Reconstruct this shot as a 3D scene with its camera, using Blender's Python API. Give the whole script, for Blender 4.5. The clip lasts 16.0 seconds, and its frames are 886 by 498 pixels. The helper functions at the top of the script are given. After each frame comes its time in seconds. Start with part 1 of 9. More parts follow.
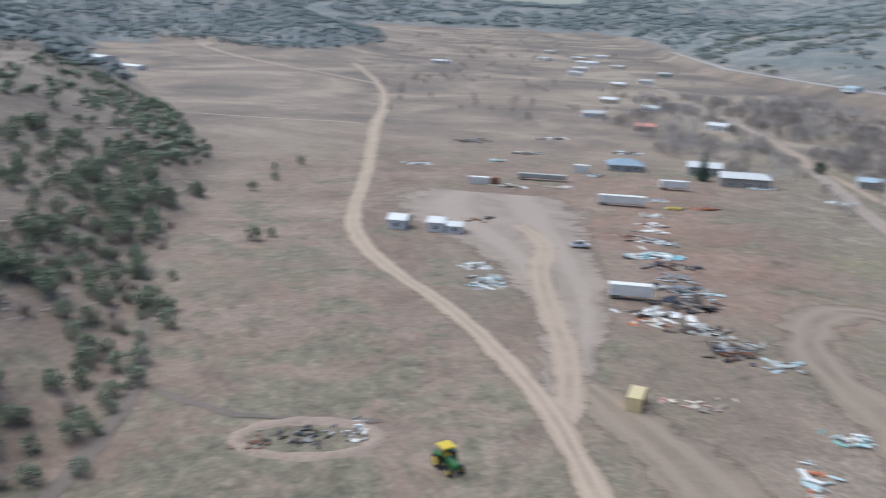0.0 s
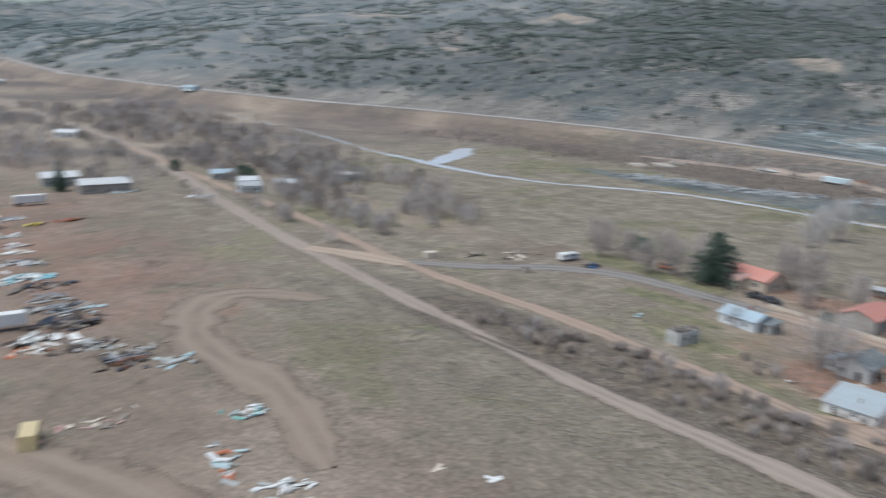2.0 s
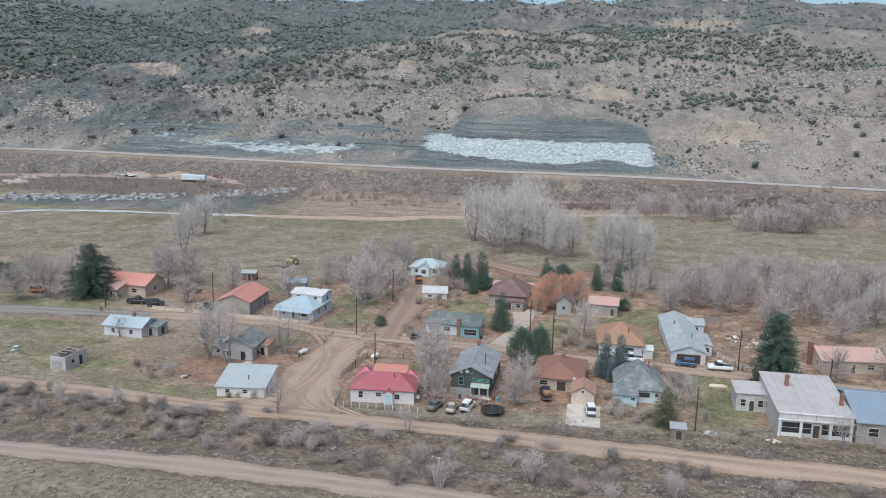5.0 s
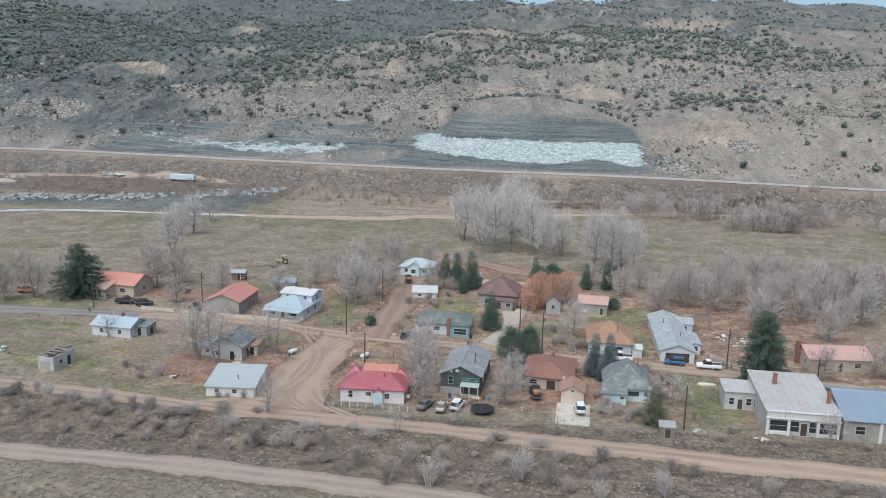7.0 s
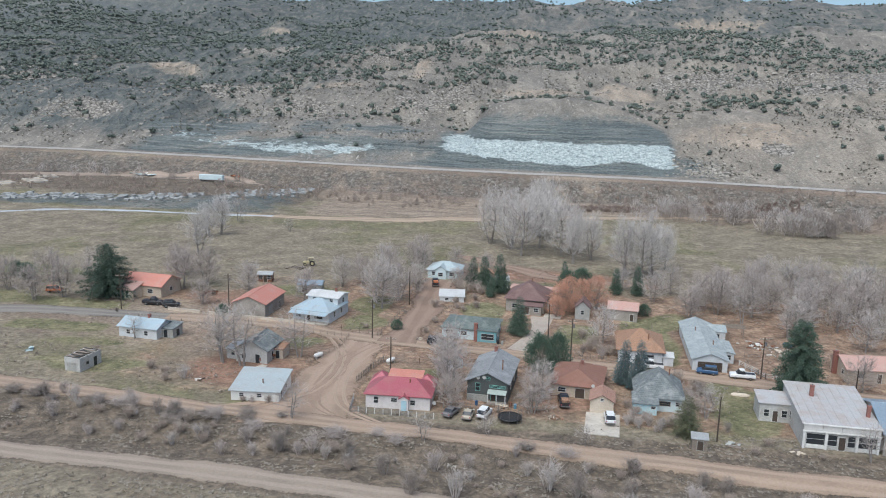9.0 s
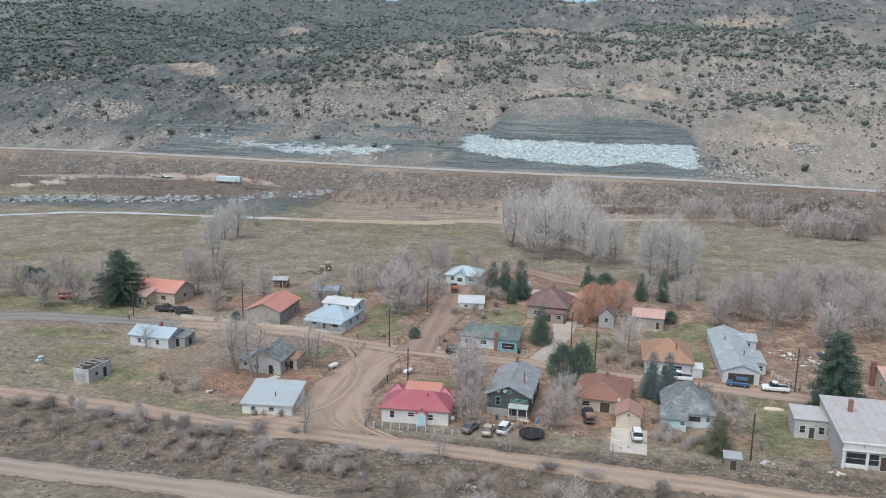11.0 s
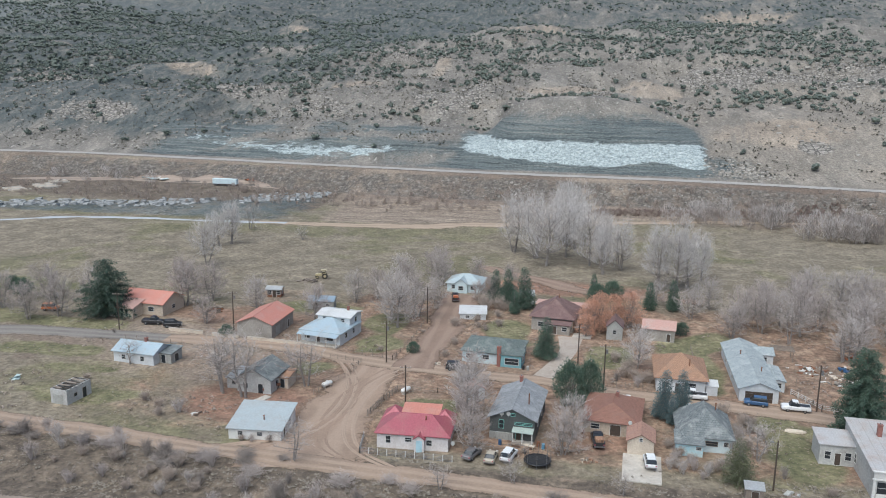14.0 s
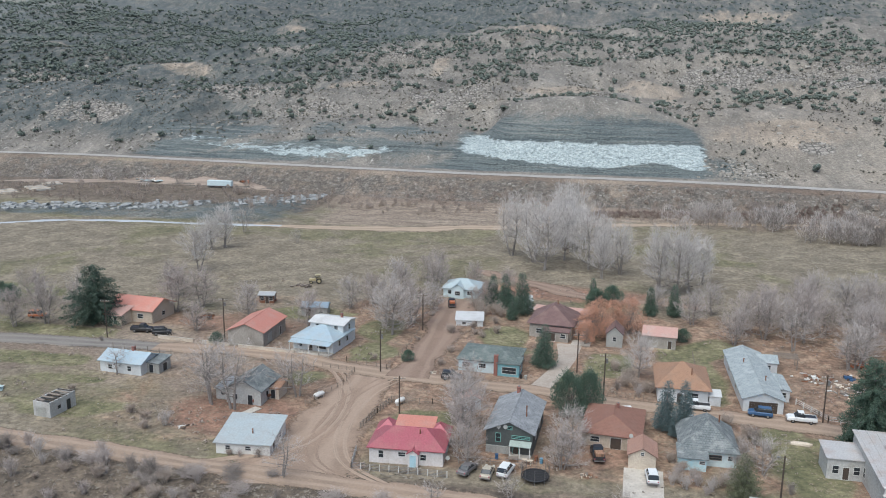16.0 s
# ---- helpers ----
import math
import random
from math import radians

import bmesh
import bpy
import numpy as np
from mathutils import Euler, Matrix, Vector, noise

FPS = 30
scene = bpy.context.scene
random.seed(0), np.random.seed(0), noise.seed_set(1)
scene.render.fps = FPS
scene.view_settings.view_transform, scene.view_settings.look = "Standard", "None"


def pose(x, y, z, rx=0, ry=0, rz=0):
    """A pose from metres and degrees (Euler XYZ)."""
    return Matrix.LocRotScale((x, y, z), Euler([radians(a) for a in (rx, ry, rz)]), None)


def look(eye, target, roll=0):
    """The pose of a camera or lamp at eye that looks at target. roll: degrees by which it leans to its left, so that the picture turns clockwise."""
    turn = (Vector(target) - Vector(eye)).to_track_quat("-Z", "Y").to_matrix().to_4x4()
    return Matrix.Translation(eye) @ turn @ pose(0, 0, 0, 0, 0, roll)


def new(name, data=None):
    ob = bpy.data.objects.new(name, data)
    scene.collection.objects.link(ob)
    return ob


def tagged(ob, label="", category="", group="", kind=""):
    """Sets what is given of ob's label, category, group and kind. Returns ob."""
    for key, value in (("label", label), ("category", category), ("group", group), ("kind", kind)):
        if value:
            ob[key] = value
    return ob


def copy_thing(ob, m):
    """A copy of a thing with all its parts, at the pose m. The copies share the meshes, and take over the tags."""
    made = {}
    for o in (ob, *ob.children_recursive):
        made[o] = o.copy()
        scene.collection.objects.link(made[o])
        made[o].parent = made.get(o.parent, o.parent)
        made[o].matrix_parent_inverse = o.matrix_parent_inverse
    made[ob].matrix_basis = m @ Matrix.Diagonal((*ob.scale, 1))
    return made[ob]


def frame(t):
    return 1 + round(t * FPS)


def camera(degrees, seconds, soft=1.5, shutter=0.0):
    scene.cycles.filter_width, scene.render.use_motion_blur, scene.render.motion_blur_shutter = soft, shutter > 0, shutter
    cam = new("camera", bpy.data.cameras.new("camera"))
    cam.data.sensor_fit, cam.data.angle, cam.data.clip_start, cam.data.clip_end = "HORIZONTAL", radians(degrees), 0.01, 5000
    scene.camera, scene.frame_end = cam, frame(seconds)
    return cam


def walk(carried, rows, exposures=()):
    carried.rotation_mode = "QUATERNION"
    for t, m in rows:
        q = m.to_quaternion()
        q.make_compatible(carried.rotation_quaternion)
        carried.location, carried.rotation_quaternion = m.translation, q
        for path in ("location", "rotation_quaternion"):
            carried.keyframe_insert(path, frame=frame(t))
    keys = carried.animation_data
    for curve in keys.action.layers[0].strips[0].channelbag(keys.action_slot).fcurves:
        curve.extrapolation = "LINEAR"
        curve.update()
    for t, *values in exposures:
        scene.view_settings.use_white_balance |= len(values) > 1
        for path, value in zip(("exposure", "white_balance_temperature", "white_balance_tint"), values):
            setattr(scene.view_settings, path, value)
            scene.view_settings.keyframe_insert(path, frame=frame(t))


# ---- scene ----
cam = camera(55.2, 16.0, soft=1.0, shutter=0.7)
PATH = [
    (0, (0.248, -3.097, 63.066), (-1.678, -3.068, 62.525), 2.6),
    (0.5, (0.257, -2.981, 63.072), (-1.636, -2.606, 62.548), 2.7),
    (1, (0.252, -2.915, 63.093), (-1.545, -2.195, 62.587), 2.6),
    (1.5, (0.182, -2.662, 63.139), (-1.458, -1.627, 62.65), 2.6),
    (2, (0.072, -2.195, 63.192), (-1.36, -0.881, 62.72), 2.5),
    (2.1, (0.044, -2.093, 63.194), (-1.336, -0.724, 62.728), 2.1),
    (2.5, (-0.041, -1.692, 63.207), (-1.2, -0.128, 62.751), 2.2),
    (3, (0.051, -1.359, 63.245), (-0.811, 0.392, 62.806), 1.9),
    (3.5, (0.329, -1.167, 63.3), (-0.206, 0.712, 62.874), 1.4),
    (4, (0.612, -0.937, 63.327), (0.294, 0.993, 62.908), 1.2),
    (4.5, (0.752, -0.831, 63.325), (0.517, 1.111, 62.91), 1.1),
    (7, (0.77, -0.978, 63.268), (0.582, 0.969, 62.853), 1.3),
    (7.5, (0.686, -0.936, 63.276), (0.484, 1.01, 62.86), 1.3),
    (8, (0.617, -0.532, 63.332), (0.399, 1.411, 62.912), 1.4),
    (8.5, (0.5, 0.372, 63.414), (0.264, 2.314, 62.997), 1.4),
    (9, (0.368, 1.691, 63.486), (0.116, 3.631, 63.071), 1.4),
    (9.5, (0.22, 3.242, 63.553), (-0.048, 5.18, 63.138), 1.3),
    (10, (0.056, 4.913, 63.613), (-0.227, 6.849, 63.197), 1.2),
    (12.5, (-0.888, 13.664, 64.209), (-1.193, 15.595, 63.786), 0.9),
    (13, (-1.049, 15.393, 64.259), (-1.353, 17.324, 63.836), 0.8),
    (13.5, (-1.209, 17.104, 64.331), (-1.511, 19.035, 63.908), 0.8),
    (14, (-1.339, 18.779, 64.415), (-1.643, 20.71, 63.991), 0.8),
    (14.5, (-1.422, 20.453, 64.519), (-1.728, 22.383, 64.096), 0.8),
    (15, (-1.463, 21.993, 64.621), (-1.768, 23.924, 64.2), 0.7),
    (15.5, (-1.42, 23.157, 64.708), (-1.725, 25.088, 64.288), 0.7),
    (16, (-1.403, 23.855, 64.754), (-1.704, 25.786, 64.329), 0.7),
]
walk(cam, [(t, look(e, g, r)) for t, e, g, r in PATH], exposures=[(0, 0.44, 5780, 5), (1.2, 0.29, 5850, 5), (2, 0.30, 5980, 5), (3, 0.40, 6100, 5), (4.5, 0.42, 6080, 5), (16, 0.39, 6130, 5)])

# ---- daylight: thin overcast ----
SUN_EL, SUN_AZ = 60, 200
world = bpy.data.worlds.new("sky")
scene.world = world
world.use_nodes = True
wn, wl = world.node_tree.nodes, world.node_tree.links
sky = wn.new("ShaderNodeTexSky")
sky.sky_type = "NISHITA"
sky.sun_disc = False
sky.sun_elevation, sky.sun_rotation = radians(SUN_EL), radians(SUN_AZ)
sky.altitude = 600
sky.air_density, sky.dust_density, sky.ozone_density = 0.8, 2.2, 2.0
wn["Background"].inputs["Strength"].default_value = 0.10
wl.new(sky.outputs["Color"], wn["Background"].inputs["Color"])

sun = new("sun", bpy.data.lights.new("sun", "SUN"))
sun.data.energy, sun.data.angle, sun.data.color = 2.8, radians(70), (1.0, 0.96, 0.92)
sun.matrix_world = look((math.sin(radians(SUN_AZ)) * 100, math.cos(radians(SUN_AZ)) * 100, 100 * math.tan(radians(SUN_EL))), (0, 0, 0))


# ---- materials ----
def ramp(nt, fac, stops):
    r = nt.nodes.new("ShaderNodeValToRGB")
    el = r.color_ramp.elements
    while len(el) < len(stops):
        el.new(0.5)
    for e, (p, c) in zip(el, stops):
        e.position, e.color = p, (*c, 1)
    nt.links.new(fac, r.inputs["Fac"])
    return r.outputs["Color"]


def nz(nt, vec, scale, detail=4, rough=0.6, dist=0.0):
    n = nt.nodes.new("ShaderNodeTexNoise")
    n.inputs["Scale"].default_value, n.inputs["Detail"].default_value = scale, detail
    n.inputs["Roughness"].default_value, n.inputs["Distortion"].default_value = rough, dist
    nt.links.new(vec, n.inputs["Vector"])
    return n.outputs["Fac"]


def mixc(nt, fac, a, b, blend="MIX"):
    m = nt.nodes.new("ShaderNodeMix")
    m.data_type, m.blend_type = "RGBA", blend
    for sock, v in ((m.inputs[0], fac), (m.inputs[6], a), (m.inputs[7], b)):
        if isinstance(v, (int, float)):
            sock.default_value = v
        elif isinstance(v, tuple):
            sock.default_value = (*v, 1)
        else:
            nt.links.new(v, sock)
    return m.outputs[2]


def maths(nt, op, a, b=0.0, c=0.0):
    m = nt.nodes.new("ShaderNodeMath")
    m.operation = op
    for sock, v in zip(m.inputs, (a, b, c)):
        if isinstance(v, (int, float)):
            sock.default_value = v
        else:
            nt.links.new(v, sock)
    return m.outputs[0]


def span(nt, v, a, b, lo=0.0, hi=1.0):
    m = nt.nodes.new("ShaderNodeMapRange")
    m.interpolation_type = "SMOOTHSTEP"
    nt.links.new(v, m.inputs[0])
    for i, x in enumerate((a, b, lo, hi)):
        m.inputs[i + 1].default_value = x
    return m.outputs[0]


def begin(name, rough=0.85, metal=0.0):
    m = bpy.data.materials.new(name)
    m.use_nodes = True
    b = m.node_tree.nodes["Principled BSDF"]
    b.inputs["Roughness"].default_value, b.inputs["Metallic"].default_value = rough, metal
    return m, m.node_tree, b


def relief(nt, b, height, strength=0.4, dist=0.1):
    u = nt.nodes.new("ShaderNodeBump")
    u.inputs["Strength"].default_value, u.inputs["Distance"].default_value = strength, dist
    nt.links.new(height, u.inputs["Height"])
    nt.links.new(u.outputs["Normal"], b.inputs["Normal"])


def where(nt):
    return nt.nodes.new("ShaderNodeNewGeometry").outputs["Position"]


def local(nt):
    return nt.nodes.new("ShaderNodeTexCoord").outputs["Object"]


def chance(nt):
    return nt.nodes.new("ShaderNodeObjectInfo").outputs["Random"]


def worn(name, c, dirt=None, grain=6.0, stain=0.5, rough=0.8, metal=0.0, bump=0.25, vary=0.0, amount=0.6):
    """A surface of colour c, stained towards dirt at two scales, with grain and bump."""
    m, nt, b = begin(name, rough, metal)
    d = dirt or tuple(x * 0.55 for x in c)
    p = local(nt)
    big, fine = nz(nt, p, stain, 5, 0.65), nz(nt, p, grain, 4, 0.6)
    base = mixc(nt, maths(nt, "MULTIPLY", span(nt, big, 0.42, 0.72), amount), c, d)
    base = mixc(nt, 0.55, base, ramp(nt, fine, [(0.3, (0.32,) * 3), (0.7, (0.68,) * 3)]), "OVERLAY")
    if vary:
        base = mixc(nt, maths(nt, "MULTIPLY", chance(nt), vary), base, d)
    nt.links.new(base, b.inputs["Base Color"])
    relief(nt, b, fine, bump, 0.03)
    return m


def ribbed(name, c, dirt, pitch, axis=0, rough=0.45, metal=0.3, amount=0.6, step=False):
    """Sheet metal with seams, or clapboard and shingle courses, repeating every pitch metres along an axis."""
    m, nt, b = begin(name, rough, metal)
    p = local(nt)
    sep = nt.nodes.new("ShaderNodeSeparateXYZ")
    nt.links.new(p, sep.inputs[0])
    f = maths(nt, "FRACT", maths(nt, "DIVIDE", sep.outputs[axis], pitch))
    edge = f if step else span(nt, maths(nt, "ABSOLUTE", maths(nt, "SUBTRACT", f, 0.5)), 0.40, 0.48)
    big, fine = nz(nt, p, 0.35, 5, 0.7), nz(nt, p, 3.5, 5, 0.7)
    base = mixc(nt, maths(nt, "MULTIPLY", span(nt, big, 0.40, 0.70), amount), c, dirt)
    base = mixc(nt, 0.5, base, ramp(nt, fine, [(0.3, (0.34,) * 3), (0.7, (0.66,) * 3)]), "OVERLAY")
    nt.links.new(base, b.inputs["Base Color"])
    relief(nt, b, edge, 0.6, 0.05)
    return m


def shingle(name, c, d, e):
    """Asphalt shingles: courses with tabs of slightly different tone."""
    m, nt, b = begin(name, 0.92)
    p = local(nt)
    br = nt.nodes.new("ShaderNodeTexBrick")
    br.inputs["Scale"].default_value = 1.0
    br.inputs["Brick Width"].default_value, br.inputs["Row Height"].default_value = 0.45, 0.3
    br.inputs["Mortar Size"].default_value = 0.02
    br.inputs["Color1"].default_value, br.inputs["Color2"].default_value = (*c, 1), (*d, 1)
    br.inputs["Mortar"].default_value = (*[x * 0.5 for x in d], 1)
    nt.links.new(p, br.inputs["Vector"])
    base = mixc(nt, span(nt, nz(nt, p, 0.5, 5, 0.7), 0.45, 0.7), br.outputs["Color"], e)
    base = mixc(nt, 0.5, base, ramp(nt, nz(nt, p, 5.0, 4), [(0.3, (0.34,) * 3), (0.7, (0.66,) * 3)]), "OVERLAY")
    nt.links.new(base, b.inputs["Base Color"])
    relief(nt, b, br.outputs["Fac"], -0.4, 0.03)
    return m


def leafy(name, c, d, rough=0.8, mottle=0.0):
    """Foliage and twigs: two tones by clump and by plant, mottled in the mass."""
    m, nt, b = begin(name, rough)
    g = nt.nodes.new("ShaderNodeNewGeometry")
    base = mixc(nt, g.outputs["Random Per Island"], c, d)
    base = mixc(nt, maths(nt, "MULTIPLY", chance(nt), 0.45), base, tuple(0.5 * (x + y) * 0.75 for x, y in zip(c, d)))
    if mottle:
        n = nz(nt, where(nt), 1.1, 4, 0.75)
        base = mixc(nt, mottle, base, ramp(nt, n, [(0.36, (0.22,) * 3), (0.64, (0.70,) * 3)]), "OVERLAY")
        relief(nt, b, n, 0.8, 0.5)
    nt.links.new(base, b.inputs["Base Color"])
    return m


def ground_material():
    """Dry winter grass, bare red-brown soil and green flats, by the lie of the land."""
    m, nt, b = begin("valley_soil", 0.95)
    p = where(nt)
    A = nt.nodes.new("ShaderNodeAttribute")
    A.attribute_name = "cover"
    s = nt.nodes.new("ShaderNodeSeparateColor")
    nt.links.new(A.outputs["Color"], s.inputs[0])
    grassy, rocky, forest = s.outputs[0], s.outputs[1], s.outputs[2]
    B = nt.nodes.new("ShaderNodeAttribute")
    B.attribute_name = "cut"
    s2 = nt.nodes.new("ShaderNodeSeparateColor")
    nt.links.new(B.outputs["Color"], s2.inputs[0])
    shale, chalk, clay = s2.outputs[0], s2.outputs[1], s2.outputs[2]
    n1, n2, n3 = nz(nt, p, 0.018, 6, 0.62, 0.6), nz(nt, p, 0.12, 6, 0.7, 0.4), nz(nt, p, 0.9, 5, 0.75)
    D = nt.nodes.new("ShaderNodeAttribute")
    D.attribute_name = "lie"
    s4 = nt.nodes.new("ShaderNodeSeparateColor")
    nt.links.new(D.outputs["Color"], s4.inputs[0])
    furrowed, outcrop, slag = s4.outputs[0], s4.outputs[1], s4.outputs[2]

    def drawn(sx, sy, sz):
        """Places drawn out along some axes: slope wash, strata, furrows."""
        v = nt.nodes.new("ShaderNodeVectorMath")
        v.operation = "MULTIPLY"
        nt.links.new(p, v.inputs[0])
        v.inputs[1].default_value = (sx, sy, sz)
        return v.outputs[0]

    wash = drawn(1.0, 0.30, 0.8)
    soil = ramp(nt, n1, [(0.34, (0.150, 0.112, 0.085)), (0.50, (0.218, 0.168, 0.128)), (0.64, (0.296, 0.237, 0.180))])
    straw = ramp(nt, n2, [(0.34, (0.150, 0.125, 0.090)), (0.50, (0.214, 0.180, 0.130)), (0.66, (0.290, 0.246, 0.178))])
    green = ramp(nt, n2, [(0.34, (0.120, 0.111, 0.062)), (0.66, (0.234, 0.208, 0.124))])
    cover = mixc(nt, span(nt, n1, 0.50, 0.60), straw, green)
    fac = span(nt, maths(nt, "ADD", grassy, maths(nt, "MULTIPLY", maths(nt, "SUBTRACT", n2, 0.5), 1.3)), 0.30, 0.70)
    base = mixc(nt, fac, soil, cover)
    C = nt.nodes.new("ShaderNodeAttribute")
    C.attribute_name = "yard"
    s3 = nt.nodes.new("ShaderNodeSeparateColor")
    nt.links.new(C.outputs["Color"], s3.inputs[0])
    lawn = ramp(nt, n2, [(0.34, (0.104, 0.106, 0.052)), (0.50, (0.168, 0.158, 0.084)), (0.66, (0.262, 0.232, 0.140))])
    litter = ramp(nt, nz(nt, p, 0.28, 6, 0.75, 0.6), [(0.36, (0.132, 0.086, 0.060)), (0.50, (0.265, 0.172, 0.118)), (0.64, (0.385, 0.277, 0.192))])
    scrubby = ramp(nt, nz(nt, p, 0.22, 6, 0.8, 0.8), [(0.34, (0.080, 0.064, 0.050)), (0.50, (0.136, 0.108, 0.081)), (0.66, (0.228, 0.180, 0.132))])
    for mask, tone in ((s3.outputs[2], scrubby), (s3.outputs[1], litter), (s3.outputs[0], lawn)):
        base = mixc(nt, span(nt, maths(nt, "ADD", mask, maths(nt, "MULTIPLY", maths(nt, "SUBTRACT", n2, 0.5), 1.1)), 0.30, 0.70), base, tone)
    red = mixc(nt, span(nt, n2, 0.35, 0.65), (0.285, 0.168, 0.116), (0.215, 0.132, 0.094))
    base = mixc(nt, span(nt, maths(nt, "ADD", clay, maths(nt, "MULTIPLY", maths(nt, "SUBTRACT", n2, 0.5), 0.6)), 0.35, 0.65), base, red)
    west = C.outputs["Alpha"]
    bare = ramp(nt, nz(nt, p, 0.022, 6, 0.6, 0.8), [(0.34, (0.172, 0.120, 0.088)), (0.50, (0.242, 0.174, 0.130)), (0.66, (0.300, 0.232, 0.176))])
    bare = mixc(nt, span(nt, nz(nt, p, 0.012, 4, 0.6, 0.6), 0.50, 0.66), bare, (0.205, 0.165, 0.118))
    turf = ramp(nt, nz(nt, p, 0.30, 5, 0.75), [(0.36, (0.110, 0.100, 0.066)), (0.50, (0.172, 0.153, 0.102)), (0.64, (0.250, 0.216, 0.150))])
    bare = mixc(nt, span(nt, maths(nt, "ADD", nz(nt, p, 0.045, 6, 0.72, 1.0), maths(nt, "MULTIPLY", D.outputs["Alpha"], 0.14)), 0.52, 0.62), bare, turf)
    bare = mixc(nt, maths(nt, "MULTIPLY", span(nt, nz(nt, drawn(1.0, 1.0, 1.0), 0.075, 6, 0.75, 1.4), 0.57, 0.68), 0.7), bare, (0.118, 0.080, 0.058))
    bare = mixc(nt, 0.5, bare, ramp(nt, nz(nt, p, 0.16, 6, 0.75, 0.8), [(0.36, (0.30,) * 3), (0.50, (0.48,) * 3), (0.64, (0.66,) * 3)]), "OVERLAY")
    base = mixc(nt, maths(nt, "MULTIPLY", west, 0.82), base, bare)
    base = mixc(nt, maths(nt, "MULTIPLY", span(nt, maths(nt, "ADD", clay, maths(nt, "MULTIPLY", maths(nt, "SUBTRACT", nz(nt, p, 0.05, 6, 0.75, 1.2), 0.5), 3.0)), 0.35, 0.95), 0.6), base, red)
    # far flat: broad bands of dark brush and pale stubble
    band = nz(nt, p, 0.0065, 6, 0.65, 1.2)
    plain = ramp(nt, band, [(0.38, (0.118, 0.100, 0.086)), (0.47, (0.185, 0.146, 0.116)), (0.53, (0.238, 0.186, 0.143)), (0.62, (0.330, 0.268, 0.200))])
    base = mixc(nt, maths(nt, "MULTIPLY", B.outputs["Alpha"], 0.8), base, plain)
    # hillside: grey-brown scree washed downhill, pale grit
    scree = ramp(nt, nz(nt, wash, 0.045, 7, 0.7, 0.6), [(0.34, (0.118, 0.108, 0.094)), (0.46, (0.165, 0.151, 0.131)), (0.56, (0.218, 0.198, 0.170)), (0.68, (0.305, 0.275, 0.232))])
    rubble = mixc(nt, span(nt, nz(nt, wash, 0.55, 5, 0.8), 0.56, 0.66), scree, (0.40, 0.375, 0.33))
    rubble = mixc(nt, span(nt, nz(nt, wash, 0.30, 5, 0.75), 0.58, 0.68), rubble, (0.085, 0.088, 0.072))
    base = mixc(nt, rocky, base, rubble)
    # dark woodland floor, its blue tint painted in for haze
    base = mixc(nt, span(nt, maths(nt, "ADD", forest, maths(nt, "MULTIPLY", maths(nt, "SUBTRACT", nz(nt, wash, 0.03, 6, 0.7), 0.5), 1.5)), 0.40, 0.75), base,
                ramp(nt, nz(nt, wash, 0.16, 6, 0.78), [(0.36, (0.052, 0.066, 0.066)), (0.50, (0.090, 0.100, 0.096)), (0.64, (0.182, 0.172, 0.148))]))
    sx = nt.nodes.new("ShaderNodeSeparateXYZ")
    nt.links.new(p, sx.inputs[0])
    # wooded slopes pale to blue-grey westward, haze painted into the ground colour
    hazed_slope = ramp(nt, nz(nt, drawn(0.35, 1.0, 1.0), 0.022, 6, 0.75, 1.0), [(0.36, (0.130, 0.150, 0.150)), (0.50, (0.185, 0.200, 0.195)), (0.62, (0.310, 0.280, 0.235))])
    base = mixc(nt, maths(nt, "MULTIPLY", maths(nt, "MULTIPLY", forest, 0.8), span(nt, sx.outputs[0], -480.0, -1000.0)), base, hazed_slope)
    # paler ochre soil on the eastern slopes
    east = maths(nt, "MULTIPLY", span(nt, maths(nt, "ADD", sx.outputs[0], maths(nt, "MULTIPLY", nz(nt, wash, 0.02, 6, 0.7, 1.0), 500.0)), 160.0, 460.0), rocky)
    east = maths(nt, "MULTIPLY", east, span(nt, sx.outputs[1], 900.0, 560.0))
    base = mixc(nt, maths(nt, "MULTIPLY", east, 0.6), base, ramp(nt, nz(nt, wash, 0.10, 6, 0.75, 0.8), [(0.36, (0.150, 0.130, 0.106)), (0.48, (0.240, 0.207, 0.166)), (0.64, (0.375, 0.322, 0.262))]))
    # dry ochre clearings on the upper benches
    base = mixc(nt, maths(nt, "MULTIPLY", span(nt, nz(nt, p, 0.011, 6, 0.68, 1.0), 0.56, 0.68), maths(nt, "MULTIPLY", rocky, 0.25)), base, (0.315, 0.262, 0.200))
    base = mixc(nt, span(nt, maths(nt, "ADD", A.outputs["Alpha"], maths(nt, "MULTIPLY", maths(nt, "SUBTRACT", nz(nt, wash, 0.05, 7, 0.78, 0.8), 0.5), 3.4)), 0.40, 1.20), base, ramp(nt, nz(nt, wash, 0.12, 5, 0.7), [(0.36, (0.215, 0.178, 0.140)), (0.64, (0.375, 0.312, 0.245))]))
    # ledges of broken pale rock
    crag = nt.nodes.new("ShaderNodeTexVoronoi")
    crag.feature = "DISTANCE_TO_EDGE"
    crag.inputs["Scale"].default_value = 0.42
    nt.links.new(drawn(0.8, 0.4, 1.5), crag.inputs["Vector"])
    block_tone = ramp(nt, nz(nt, wash, 0.35, 5, 0.75), [(0.36, (0.185, 0.168, 0.146)), (0.50, (0.280, 0.255, 0.222)), (0.64, (0.400, 0.368, 0.325))])
    block_tone = mixc(nt, span(nt, crag.outputs["Distance"], 0.16, 0.03), block_tone, (0.105, 0.096, 0.084))
